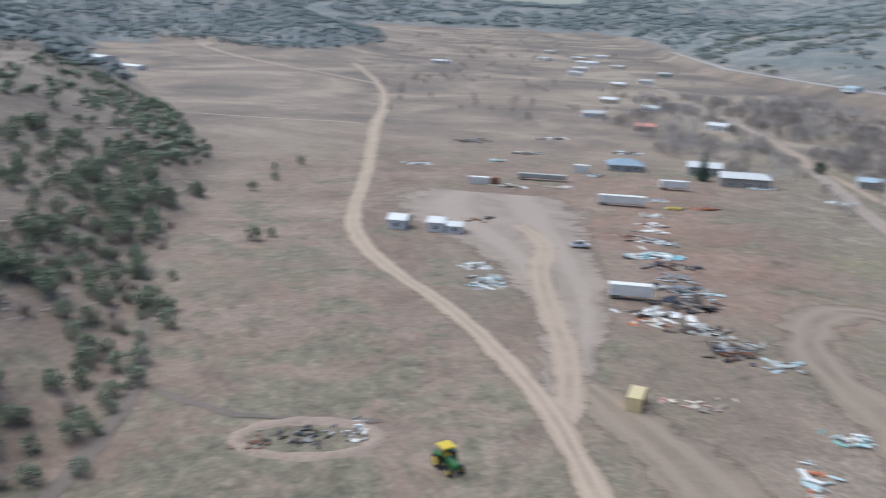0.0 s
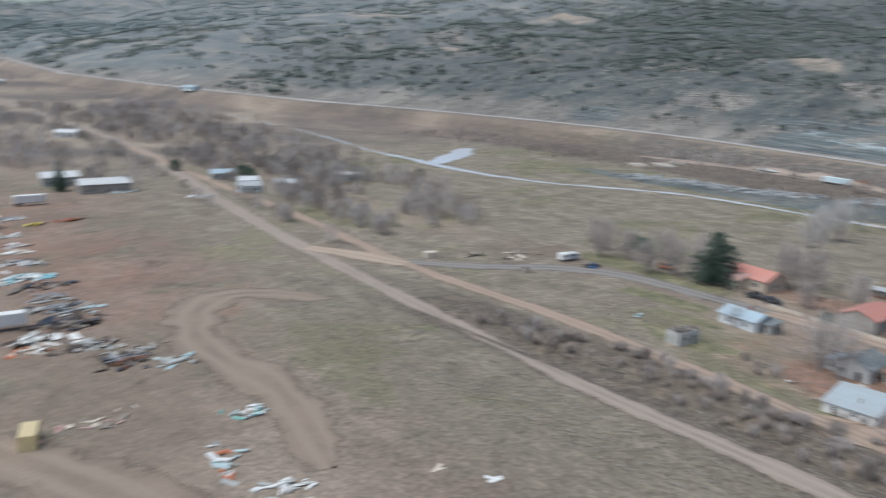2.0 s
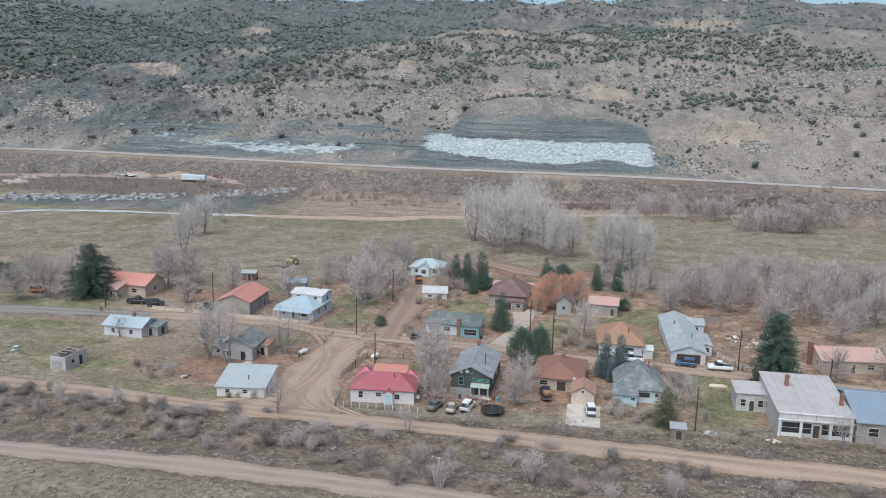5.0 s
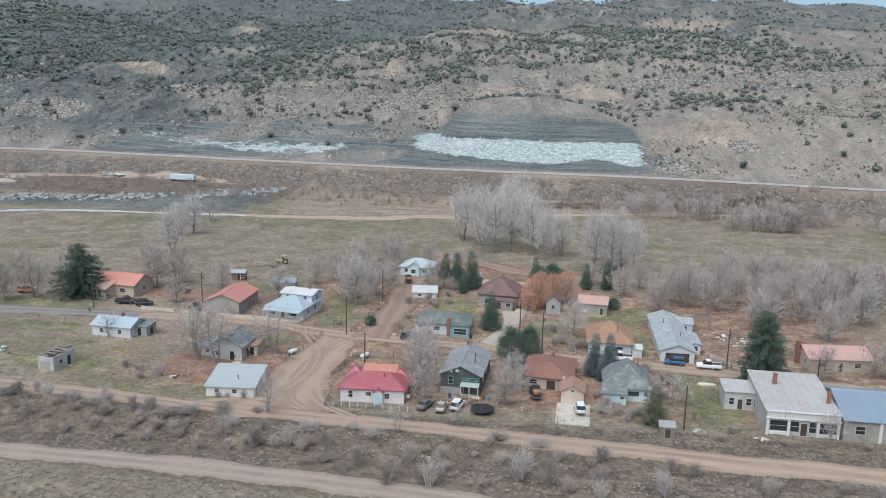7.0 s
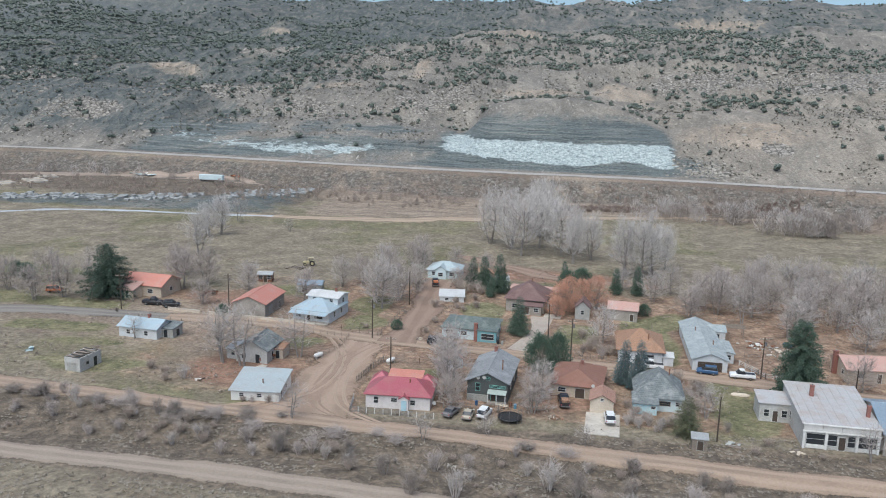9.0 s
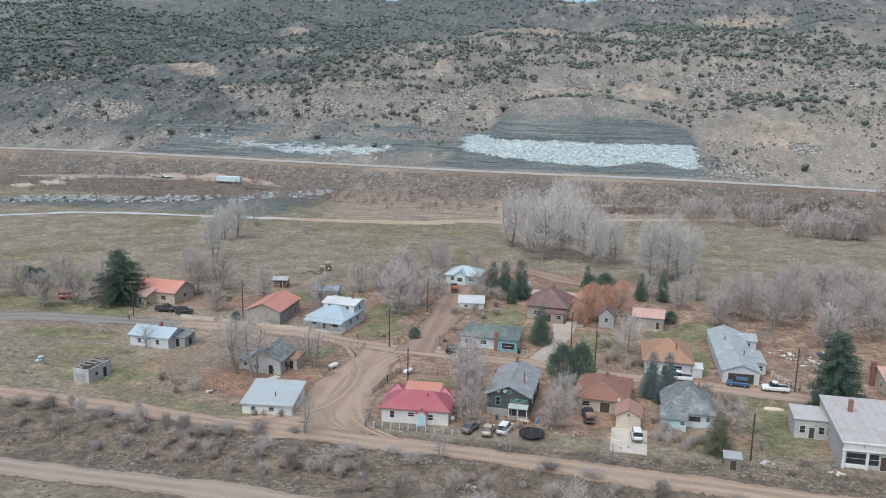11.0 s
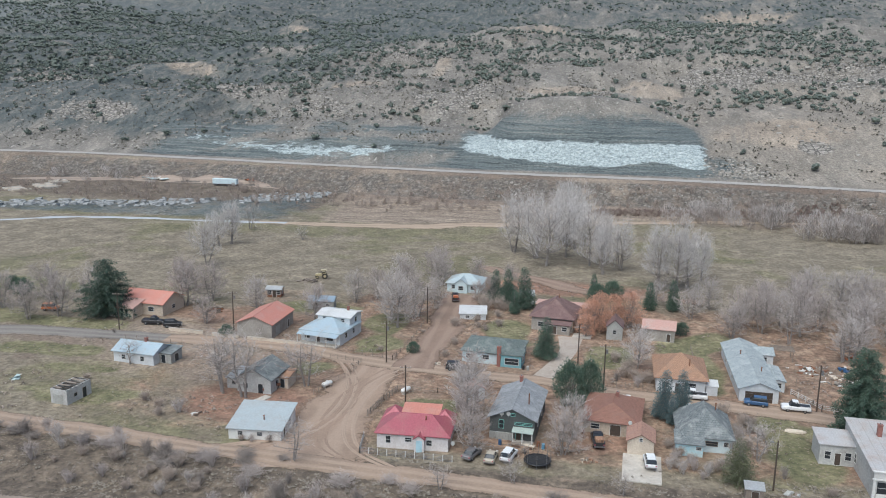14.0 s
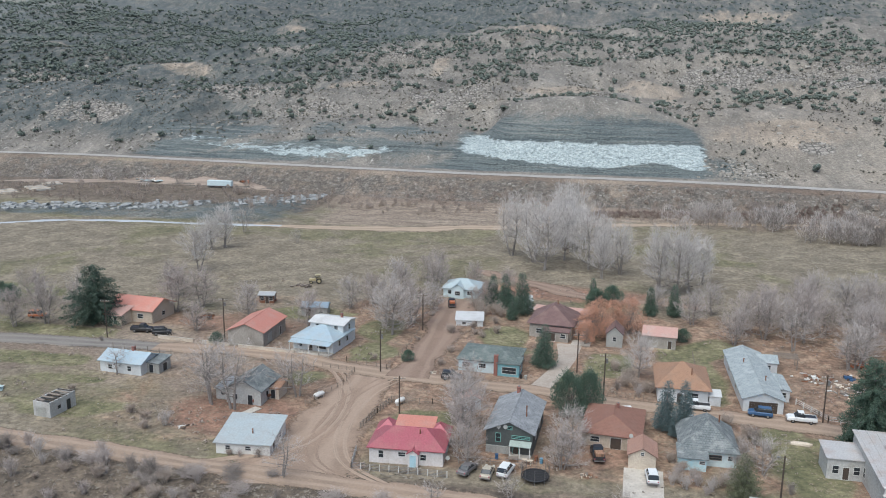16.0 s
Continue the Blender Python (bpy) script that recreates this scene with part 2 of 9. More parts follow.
    base = mixc(nt, span(nt, maths(nt, "ADD", outcrop, maths(nt, "MULTIPLY", maths(nt, "SUBTRACT", nz(nt, wash, 0.07, 7, 0.78, 0.8), 0.5), 3.2)), 0.42, 0.95), base, block_tone)
    # old ploughland below the highway: broken streaks along the field
    streak = ramp(nt, nz(nt, drawn(0.06, 0.9, 1.0), 1.0, 5, 0.7, 0.5), [(0.36, (0.150, 0.118, 0.090)), (0.48, (0.245, 0.192, 0.146)), (0.58, (0.325, 0.262, 0.200)), (0.70, (0.410, 0.345, 0.270))])
    base = mixc(nt, span(nt, maths(nt, "ADD", furrowed, maths(nt, "MULTIPLY", maths(nt, "SUBTRACT", n2, 0.5), 0.9)), 0.30, 0.70), base, streak)
    base = mixc(nt, span(nt, maths(nt, "ADD", slag, maths(nt, "MULTIPLY", maths(nt, "SUBTRACT", n2, 0.5), 1.2)), 0.30, 0.75), base,
                ramp(nt, nz(nt, p, 0.5, 6, 0.8), [(0.36, (0.070, 0.062, 0.053)), (0.52, (0.135, 0.118, 0.100)), (0.66, (0.270, 0.250, 0.220))]))
    # strata of the cut bank: level bands broken by noise
    sep = nt.nodes.new("ShaderNodeSeparateXYZ")
    nt.links.new(p, sep.inputs[0])
    z = maths(nt, "ADD", sep.outputs[2], maths(nt, "MULTIPLY", nz(nt, p, 0.05, 5, 0.6), 3.0))
    z = maths(nt, "ADD", z, maths(nt, "MULTIPLY", nz(nt, p, 0.3, 4, 0.7), 1.6))
    comb = nt.nodes.new("ShaderNodeCombineXYZ")
    nt.links.new(maths(nt, "MULTIPLY", z, 1.15), comb.inputs[2])
    nt.links.new(maths(nt, "MULTIPLY", sep.outputs[0], 0.02), comb.inputs[0])
    layers = nz(nt, comb.outputs[0], 1.0, 4, 0.6)
    slate = ramp(nt, layers, [(0.34, (0.062, 0.078, 0.081)), (0.46, (0.104, 0.122, 0.121)), (0.58, (0.142, 0.155, 0.146)), (0.70, (0.225, 0.222, 0.195))])
    comb2 = nt.nodes.new("ShaderNodeCombineXYZ")
    nt.links.new(maths(nt, "MULTIPLY", z, 2.6), comb2.inputs[2])
    nt.links.new(maths(nt, "MULTIPLY", sep.outputs[0], 0.035), comb2.inputs[0])
    slate = mixc(nt, span(nt, nz(nt, comb2.outputs[0], 1.0, 4, 0.6), 0.46, 0.38), slate, (0.045, 0.055, 0.055))
    base = mixc(nt, span(nt, maths(nt, "ADD", shale, maths(nt, "MULTIPLY", maths(nt, "SUBTRACT", n2, 0.5), 1.1)), 0.25, 0.75), base, slate)
    white = ramp(nt, nz(nt, drawn(0.45, 0.3, 1.3), 0.9, 7, 0.78, 0.8), [(0.33, (0.112, 0.140, 0.146)), (0.43, (0.262, 0.305, 0.305)), (0.55, (0.385, 0.432, 0.424)), (0.68, (0.490, 0.520, 0.500))])
    base = mixc(nt, span(nt, maths(nt, "ADD", chalk, maths(nt, "MULTIPLY", maths(nt, "SUBTRACT", nz(nt, drawn(0.55, 0.55, 3.0), 0.15, 7, 0.75, 1.0), 0.5), 1.7)), 0.40, 0.62), base, white)
    n4 = nz(nt, p, 0.33, 6, 0.75, 0.5)
    base = mixc(nt, maths(nt, "ADD", 0.45, maths(nt, "MULTIPLY", maths(nt, "SUBTRACT", grassy, maths(nt, "MULTIPLY", rocky, 0.9)), 0.35)), base, ramp(nt, n4, [(0.34, (0.34,) * 3), (0.66, (0.63,) * 3)]), "OVERLAY")
    speck = mixc(nt, maths(nt, "SUBTRACT", 0.8, maths(nt, "MULTIPLY", west, 0.4)), base, ramp(nt, n3, [(0.34, (0.25,) * 3), (0.66, (0.74,) * 3)]), "OVERLAY")
    nt.links.new(speck, b.inputs["Base Color"])
    relief(nt, b, maths(nt, "ADD", n3, maths(nt, "MULTIPLY", n2, 2.0)), 0.55, 0.5)
    return m


def track_material(name, mid, rut, verge, rough=0.95, loose=True):
    """A wheel-worn way: paler ruts along it, loose verge; across runs 0..1."""
    m, nt, b = begin(name, rough)
    p = where(nt)
    A = nt.nodes.new("ShaderNodeAttribute")
    A.attribute_name = "across"
    f = A.outputs["Fac"]
    n1, n2, n3 = nz(nt, p, 0.09, 5, 0.65, 0.4), nz(nt, p, 0.5, 5, 0.7), nz(nt, p, 2.5, 4, 0.7)
    c = maths(nt, "ABSOLUTE", maths(nt, "SUBTRACT", f, 0.5))
    cw = maths(nt, "ADD", c, maths(nt, "MULTIPLY", maths(nt, "SUBTRACT", n1, 0.5), 0.16))
    ruts = maths(nt, "MULTIPLY", span(nt, cw, 0.06, 0.15), span(nt, cw, 0.30, 0.22))
    base = mixc(nt, ruts, mixc(nt, span(nt, n1, 0.35, 0.65), mid, tuple(x * 0.8 for x in mid)), rut)
    edge = span(nt, maths(nt, "ADD", c, maths(nt, "MULTIPLY", maths(nt, "SUBTRACT", n2, 0.5), 0.25)), 0.36, 0.47)
    base = mixc(nt, edge, base, verge)
    base = mixc(nt, 0.5, base, ramp(nt, n3, [(0.3, (0.36,) * 3), (0.7, (0.64,) * 3)]), "OVERLAY")
    nt.links.new(base, b.inputs["Base Color"])
    if loose:
        rim = maths(nt, "ADD", c, maths(nt, "ADD", maths(nt, "ADD", maths(nt, "MULTIPLY", maths(nt, "SUBTRACT", n1, 0.5), 0.42), maths(nt, "MULTIPLY", maths(nt, "SUBTRACT", n2, 0.5), 0.34)), maths(nt, "MULTIPLY", maths(nt, "SUBTRACT", n3, 0.5), 0.3)))
        nt.links.new(span(nt, rim, 0.50, 0.38), b.inputs["Alpha"])
    relief(nt, b, n3, 0.4, 0.08)
    return m


def glass_material():
    m, nt, b = begin("dark_pane", 0.12)
    b.inputs["Base Color"].default_value = (0.035, 0.04, 0.045, 1)
    return m


M = {}
M["ground"] = ground_material()
M["dirt_road"] = track_material("dirt_road", (0.375, 0.288, 0.210), (0.412, 0.322, 0.240), (0.290, 0.222, 0.162))
M["grey_road"] = track_material("gravel_road", (0.302, 0.244, 0.194), (0.328, 0.268, 0.216), (0.235, 0.188, 0.145))
M["yard"] = track_material("gravel_yard", (0.312, 0.248, 0.198), (0.330, 0.265, 0.213), (0.275, 0.212, 0.165))
M["asphalt"] = track_material("old_asphalt", (0.215, 0.194, 0.172), (0.240, 0.218, 0.194), (0.27, 0.222, 0.178))
M["highway"] = track_material("highway_asphalt", (0.37, 0.345, 0.315), (0.41, 0.385, 0.35), (0.33, 0.285, 0.235))
M["old_track"] = track_material("old_track", (0.185, 0.148, 0.122), (0.155, 0.122, 0.10), (0.22, 0.175, 0.14))
M["faint_track"] = track_material("faint_track", (0.255, 0.196, 0.145), (0.272, 0.212, 0.158), (0.232, 0.178, 0.131))
M["lane"] = track_material("red_dirt_lane", (0.322, 0.234, 0.173), (0.350, 0.260, 0.195), (0.250, 0.180, 0.132))
M["back_lane"] = track_material("brown_dirt_lane", (0.262, 0.184, 0.138), (0.288, 0.208, 0.158), (0.215, 0.155, 0.117))
M["lane_rut"] = track_material("lane_rut", (0.300, 0.216, 0.160), (0.300, 0.216, 0.160), (0.318, 0.231, 0.171))
M["pale_rut"] = track_material("pale_rut", (0.362, 0.272, 0.205), (0.362, 0.272, 0.205), (0.345, 0.256, 0.192))
M["brown_road"] = track_material("brown_dirt_road", (0.325, 0.240, 0.176), (0.358, 0.270, 0.202), (0.235, 0.178, 0.130))
M["tan_track"] = track_material("tan_track", (0.375, 0.288, 0.212), (0.385, 0.298, 0.222), (0.33, 0.258, 0.198))
M["concrete"] = worn("pale_concrete", (0.50, 0.46, 0.40), (0.30, 0.25, 0.20), 2.5, 0.3)
M["ground_bare"] = worn("pushed_soil", (0.31, 0.235, 0.18), (0.24, 0.18, 0.138), 2.0, 0.4, 0.95)
M["glass"] = glass_material()
M["white"] = worn("white_paint", (0.70, 0.69, 0.65), (0.40, 0.36, 0.31), 4, 0.5, 0.6, amount=0.45)
M["cream"] = worn("cream_stucco", (0.58, 0.50, 0.40), (0.38, 0.30, 0.23), 4, 0.4, amount=0.5)
M["beige"] = worn("beige_stucco", (0.50, 0.42, 0.33), (0.33, 0.26, 0.20), 4, 0.4, amount=0.5)
M["greywall"] = worn("grey_block", (0.34, 0.31, 0.27), (0.20, 0.17, 0.14), 3, 0.4)
M["bluewall"] = ribbed("pale_blue_siding", (0.60, 0.70, 0.71), (0.50, 0.54, 0.53), 0.2, 2, 0.7, 0.0, 0.4, True)
M["paleaqua"] = worn("flaking_aqua_paint", (0.46, 0.66, 0.70), (0.52, 0.55, 0.52), 5, 0.8, amount=0.5)
M["tealwall"] = ribbed("teal_siding", (0.20, 0.42, 0.46), (0.22, 0.30, 0.30), 0.2, 2, 0.7, 0.0, 0.4, True)
M["darkwall"] = ribbed("dark_green_siding", (0.085, 0.095, 0.092), (0.12, 0.115, 0.105), 0.2, 2, 0.75, 0.0, 0.4, True)
M["paleblock"] = worn("whitewashed_block", (0.47, 0.465, 0.44), (0.33, 0.30, 0.265), 3, 0.4, amount=0.6)
M["greysiding"] = ribbed("grey_siding", (0.40, 0.40, 0.37), (0.28, 0.26, 0.23), 0.2, 2, 0.75, 0.0, 0.5, True)
M["whitesiding"] = ribbed("white_siding", (0.66, 0.68, 0.68), (0.42, 0.42, 0.40), 0.2, 2, 0.7, 0.0, 0.4, True)
M["redroof"] = ribbed("red_metal_roof", (0.36, 0.100, 0.122), (0.36, 0.16, 0.150), 0.45, 0, 0.42, 0.1, 0.6)
M["orangeroof"] = ribbed("orange_metal_roof", (0.55, 0.235, 0.178), (0.50, 0.31, 0.25), 0.5, 0, 0.5, 0.1, 0.6)
M["paleroof"] = ribbed("galvanised_roof", (0.50, 0.51, 0.50), (0.36, 0.33, 0.30), 0.5, 0, 0.45, 0.35, 0.6)
M["blueroof"] = ribbed("pale_blue_roof", (0.42, 0.52, 0.57), (0.46, 0.47, 0.46), 0.5, 0, 0.45, 0.2, 0.6)
M["deepblueroof"] = ribbed("blue_metal_roof", (0.29, 0.365, 0.43), (0.36, 0.41, 0.45), 0.5, 0, 0.4, 0.3, 0.5)
M["whiteroof"] = ribbed("white_metal_roof", (0.64, 0.64, 0.62), (0.42, 0.40, 0.37), 0.5, 0, 0.45, 0.1, 0.45)
M["storeroof"] = ribbed("old_white_metal_roof", (0.485, 0.475, 0.465), (0.43, 0.35, 0.305), 0.5, 0, 0.5, 0.1, 0.75)
M["pinkroof"] = ribbed("faded_pink_roof", (0.49, 0.30, 0.25), (0.46, 0.35, 0.30), 0.4, 0, 0.7, 0.0, 0.7)
M["redshingle"] = shingle("red_brown_shingles", (0.268, 0.138, 0.102), (0.238, 0.122, 0.090), (0.23, 0.13, 0.10))
M["roseshingle"] = shingle("rosy_tan_shingles", (0.40, 0.235, 0.175), (0.35, 0.205, 0.155), (0.33, 0.215, 0.17))
M["tanshingle"] = shingle("tan_shingles", (0.38, 0.225, 0.145), (0.33, 0.195, 0.125), (0.28, 0.18, 0.125))
M["maroonshingle"] = shingle("maroon_shingles", (0.195, 0.122, 0.112), (0.168, 0.105, 0.098), (0.22, 0.145, 0.13))
M["greyshingle"] = shingle("grey_shingles", (0.268, 0.278, 0.288), (0.232, 0.242, 0.250), (0.33, 0.338, 0.342))
M["oldshingle"] = shingle("old_grey_shingles", (0.205, 0.225, 0.225), (0.145, 0.162, 0.162), (0.30, 0.31, 0.295))
M["bluegreyroof"] = shingle("pale_blue_grey_shingles", (0.355, 0.395, 0.398), (0.315, 0.352, 0.356), (0.41, 0.44, 0.44))
M["greenroof"] = shingle("grey_green_shingles", (0.150, 0.180, 0.168), (0.125, 0.152, 0.142), (0.20, 0.22, 0.205))
M["whiteblueroof"] = ribbed("whitish_blue_roof", (0.43, 0.50, 0.51), (0.40, 0.42, 0.41), 0.5, 0, 0.45, 0.1, 0.6)
M["sheetroof"] = ribbed("dull_pale_sheet_roof", (0.42, 0.47, 0.475), (0.40, 0.40, 0.385), 0.5, 0, 0.5, 0.1, 0.7)
M["apron"] = worn("worn_driveway", (0.40, 0.345, 0.29), (0.30, 0.24, 0.19), 2.5, 0.3)
M["brick"] = worn("red_brick", (0.27, 0.120, 0.095), (0.19, 0.10, 0.08), 8, 1.0)
M["wood"] = worn("weathered_wood", (0.27, 0.225, 0.18), (0.16, 0.13, 0.11), 8, 1.5, vary=0.4)
M["darkwood"] = worn("dark_wood", (0.075, 0.055, 0.042), (0.045, 0.035, 0.03), 8, 1.5)
M["trim"] = worn("white_trim", (0.62, 0.61, 0.58), (0.48, 0.45, 0.40), 6, 1.0, 0.5, amount=0.3)
M["greentrim"] = worn("green_trim", (0.20, 0.46, 0.40), (0.22, 0.33, 0.29), 6, 1.0, 0.5)
M["porchmetal"] = worn("pale_green_metal", (0.36, 0.42, 0.38), (0.26, 0.29, 0.26), 6, 1.0, 0.5)
M["doorblue"] = worn("pale_blue_door", (0.42, 0.60, 0.66), (0.36, 0.46, 0.48), 6, 1.0, 0.5)
M["rosewhite"] = worn("rosy_white_stucco", (0.64, 0.60, 0.575), (0.46, 0.40, 0.36), 4, 0.4, amount=0.45)
M["bark"] = worn("grey_bark", (0.25, 0.222, 0.20), (0.15, 0.13, 0.115), 10, 2.0)
M["twig"] = leafy("pale_twigs", (0.57, 0.515, 0.475), (0.41, 0.368, 0.335))
M["mauvetwig"] = leafy("mauve_brown_twigs", (0.52, 0.455, 0.415), (0.37, 0.318, 0.288))
M["browntwig"] = leafy("brown_twigs", (0.47, 0.395, 0.335), (0.33, 0.27, 0.225))
M["orangeleaf"] = leafy("dry_orange_leaves", (0.64, 0.350, 0.235), (0.48, 0.275, 0.190))
M["spruce"] = leafy("spruce_needles", (0.104, 0.160, 0.108), (0.076, 0.122, 0.088))
M["bluespruce"] = leafy("blue_spruce_needles", (0.135, 0.190, 0.185), (0.098, 0.145, 0.145))
M["juniper"] = leafy("juniper_foliage", (0.300, 0.325, 0.215), (0.220, 0.252, 0.175))
M["olive"] = leafy("olive_pine_needles", (0.175, 0.185, 0.100), (0.120, 0.135, 0.080))
M["pine"] = leafy("pine_needles", (0.078, 0.122, 0.084), (0.060, 0.096, 0.070))
M["darktwig"] = leafy("dark_grey_twigs", (0.33, 0.285, 0.255), (0.22, 0.19, 0.165))
M["darkscrub"] = leafy("dark_olive_scrub", (0.158, 0.146, 0.112), (0.105, 0.098, 0.076), 0.9, 0.8)
# far foliage paled a little to stand in for distance haze
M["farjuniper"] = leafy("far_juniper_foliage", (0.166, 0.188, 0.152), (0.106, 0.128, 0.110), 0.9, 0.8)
# pale blue-green foliage: distance haze put into the base colour
M["hazewood"] = leafy("haze_tinted_far_woods", (0.235, 0.270, 0.255), (0.165, 0.195, 0.190), 0.9, 0.6)
M["paletwig"] = leafy("whitish_twigs", (0.68, 0.635, 0.595), (0.50, 0.462, 0.43))
M["redtwig"] = leafy("reddish_willow_stems", (0.34, 0.255, 0.21), (0.25, 0.19, 0.16))
M["tuft"] = leafy("dry_grass", (0.300, 0.245, 0.170), (0.220, 0.180, 0.127))
M["sage"] = leafy("sage_scrub", (0.300, 0.262, 0.210), (0.210, 0.183, 0.147))
M["rubber"] = worn("black_rubber", (0.022, 0.022, 0.023), (0.05, 0.045, 0.04), 10, 2)
M["steel"] = worn("grey_steel", (0.30, 0.30, 0.30), (0.20, 0.15, 0.12), 8, 1.0, 0.5, 0.6)
M["rust"] = worn("rusty_iron", (0.22, 0.095, 0.05), (0.10, 0.055, 0.04), 8, 1.0)
M["riprap"] = worn("blue_grey_riprap", (0.33, 0.335, 0.325), (0.13, 0.13, 0.125), 1.0, 0.2, amount=0.9)
M["stone"] = worn("pale_boulder", (0.375, 0.345, 0.300), (0.20, 0.18, 0.155), 1.2, 0.22, vary=0.5)
# pale base colour paints in the bright sky mirrored by the water
M["water"], _nt, _b = begin("sky_pale_water", 0.22)
_b.inputs["Base Color"].default_value = (0.56, 0.57, 0.57, 1)
relief(_nt, _b, nz(_nt, where(_nt), 0.8, 3), 0.05, 0.05)
for _n, _c in dict(carwhite=(0.72, 0.73, 0.72), carblue=(0.035, 0.095, 0.20), cardark=(0.028, 0.028, 0.03), cargrey=(0.17, 0.16, 0.16), carbeige=(0.44, 0.39, 0.31),
                   yellow=(0.62, 0.46, 0.035), green=(0.028, 0.135, 0.035), loader=(0.44, 0.37, 0.21), boxyellow=(0.62, 0.50, 0.27), orange=(0.52, 0.17, 0.07), paleblue=(0.42, 0.51, 0.50), sheetblue=(0.13, 0.30, 0.42)).items():
    M[_n] = worn(_n + "_paint", _c, tuple(x * 0.7 + 0.04 for x in _c), 5, 0.8, 0.35, amount=0.35, bump=0.05)


# ---- mesh helpers ----
def part(name, bm, material, parent=None, label="", smooth=False):
    """Link a bmesh as one mesh object under a thing or under a part."""
    me = bpy.data.meshes.new(name)
    bm.to_mesh(me)
    bm.free()
    me.materials.append(M[material] if isinstance(material, str) else material)
    if smooth:
        me.polygons.foreach_set("use_smooth", [True] * len(me.polygons))
    ob = new(name, me)
    if parent is not None:
        ob.parent = parent
    if label:
        ob["label"] = label
    return ob


def box(bm, x0, x1, y0, y1, z0, z1, m=None):
    """An axis-aligned block, turned by m."""
    v = [bm.verts.new((x, y, z)) for z in (z0, z1) for x, y in ((x0, y0), (x1, y0), (x1, y1), (x0, y1))]
    if m is not None:
        for a in v:
            a.co = m @ a.co
    for f in ((3, 2, 1, 0), (4, 5, 6, 7), (0, 1, 5, 4), (1, 2, 6, 5), (2, 3, 7, 6), (3, 0, 4, 7)):
        bm.faces.new([v[i] for i in f])


def poly(bm, pts, faces):
    v = [bm.verts.new(p) for p in pts]
    for f in faces:
        bm.faces.new([v[i] for i in f])


def rod(bm, a, b, ra, rb=None, sides=6, caps=True):
    """A tapered rod from a to b."""
    a, b = Vector(a), Vector(b)
    rb = ra if rb is None else rb
    d = (b - a).normalized()
    u = d.orthogonal().normalized()
    w = d.cross(u)
    ring = [[bm.verts.new(c + (u * math.cos(k * math.tau / sides) + w * math.sin(k * math.tau / sides)) * r) for k in range(sides)] for c, r in ((a, ra), (b, rb))]
    for k in range(sides):
        bm.faces.new((ring[0][k], ring[0][(k + 1) % sides], ring[1][(k + 1) % sides], ring[1][k]))
    if caps:
        bm.faces.new(ring[0][::-1])
        bm.faces.new(ring[1])


def thing(name, x, y, z=0.0, rz=0.0, label="", category="", group="", kind=""):
    ob = new(name)
    ob.empty_display_size = 0.3
    ob.matrix_world = pose(x, y, z, 0, 0, rz)
    return tagged(ob, label, category, group, kind)


# ---- the lie of the land ----
def lattice(x, y, seed):
    h = (x.astype(np.int64) * 374761393 + y.astype(np.int64) * 668265263 + seed * 974634777) & 0x7FFFFFFF
    h = ((h ^ (h >> 13)) * 1274126177) & 0x7FFFFFFF
    return ((h ^ (h >> 16)) & 0xFFFF) / 65535.0


def vnoise(x, y, seed):
    xi, yi = np.floor(x), np.floor(y)
    u, v = x - xi, y - yi
    u, v = u * u * (3 - 2 * u), v * v * (3 - 2 * v)
    a, b = lattice(xi, yi, seed), lattice(xi + 1, yi, seed)
    c, d = lattice(xi, yi + 1, seed), lattice(xi + 1, yi + 1, seed)
    return (a * (1 - u) + b * u) * (1 - v) + (c * (1 - u) + d * u) * v


def fbm(x, y, seed, octaves=5):
    s, a, t = 0.0, 1.0, 0.0
    for k in range(octaves):
        s = s + a * (vnoise(x, y, seed + k) - 0.5)
        t += a
        a, x, y = a * 0.5, x * 2.03 + 7.1, y * 2.03 + 3.7
    return s / t * 2


HWY = [(-4600, 700), (-2200, 520), (-1500, 400), (-1100, 350), (-985, 344), (-677, 388), (-514, 442), (-400, 472), (-300, 480), (-200, 468), (-64, 449), (49, 442), (138, 427), (300, 398), (600, 360), (1500, 300), (4600, 200)]
FOOT = [(-4600, -1500), (-1600, -560), (-1000, -400), (-651, -225), (-479, -148), (-327, -84), (-203, -75), (-164, -65), (-100, -57), (0, -60), (200, -90), (800, -150), (4600, -300)]
RISE = [(-160, 0), (-70, 0.3), (-26, 1.4), (-12, 9.8), (-6, 11), (10, 11), (22, 13), (70, 30), (110, 42), (160, 49), (260, 62), (400, 79), (560, 100), (960, 149), (1400, 200), (1700, 216), (2600, 225), (5000, 225)]
SOUTH = [(-60, 0), (0, 0), (30, 13), (80, 32), (150, 38), (260, 34), (400, 30), (700, 40), (1500, 62), (5000, 75)]


def smoothstep(v, a, b):
    t = np.clip((v - a) / (b - a), 0, 1)
    return t * t * (3 - 2 * t)


def north_of(x, y):
    return y - np.interp(x, *zip(*HWY))


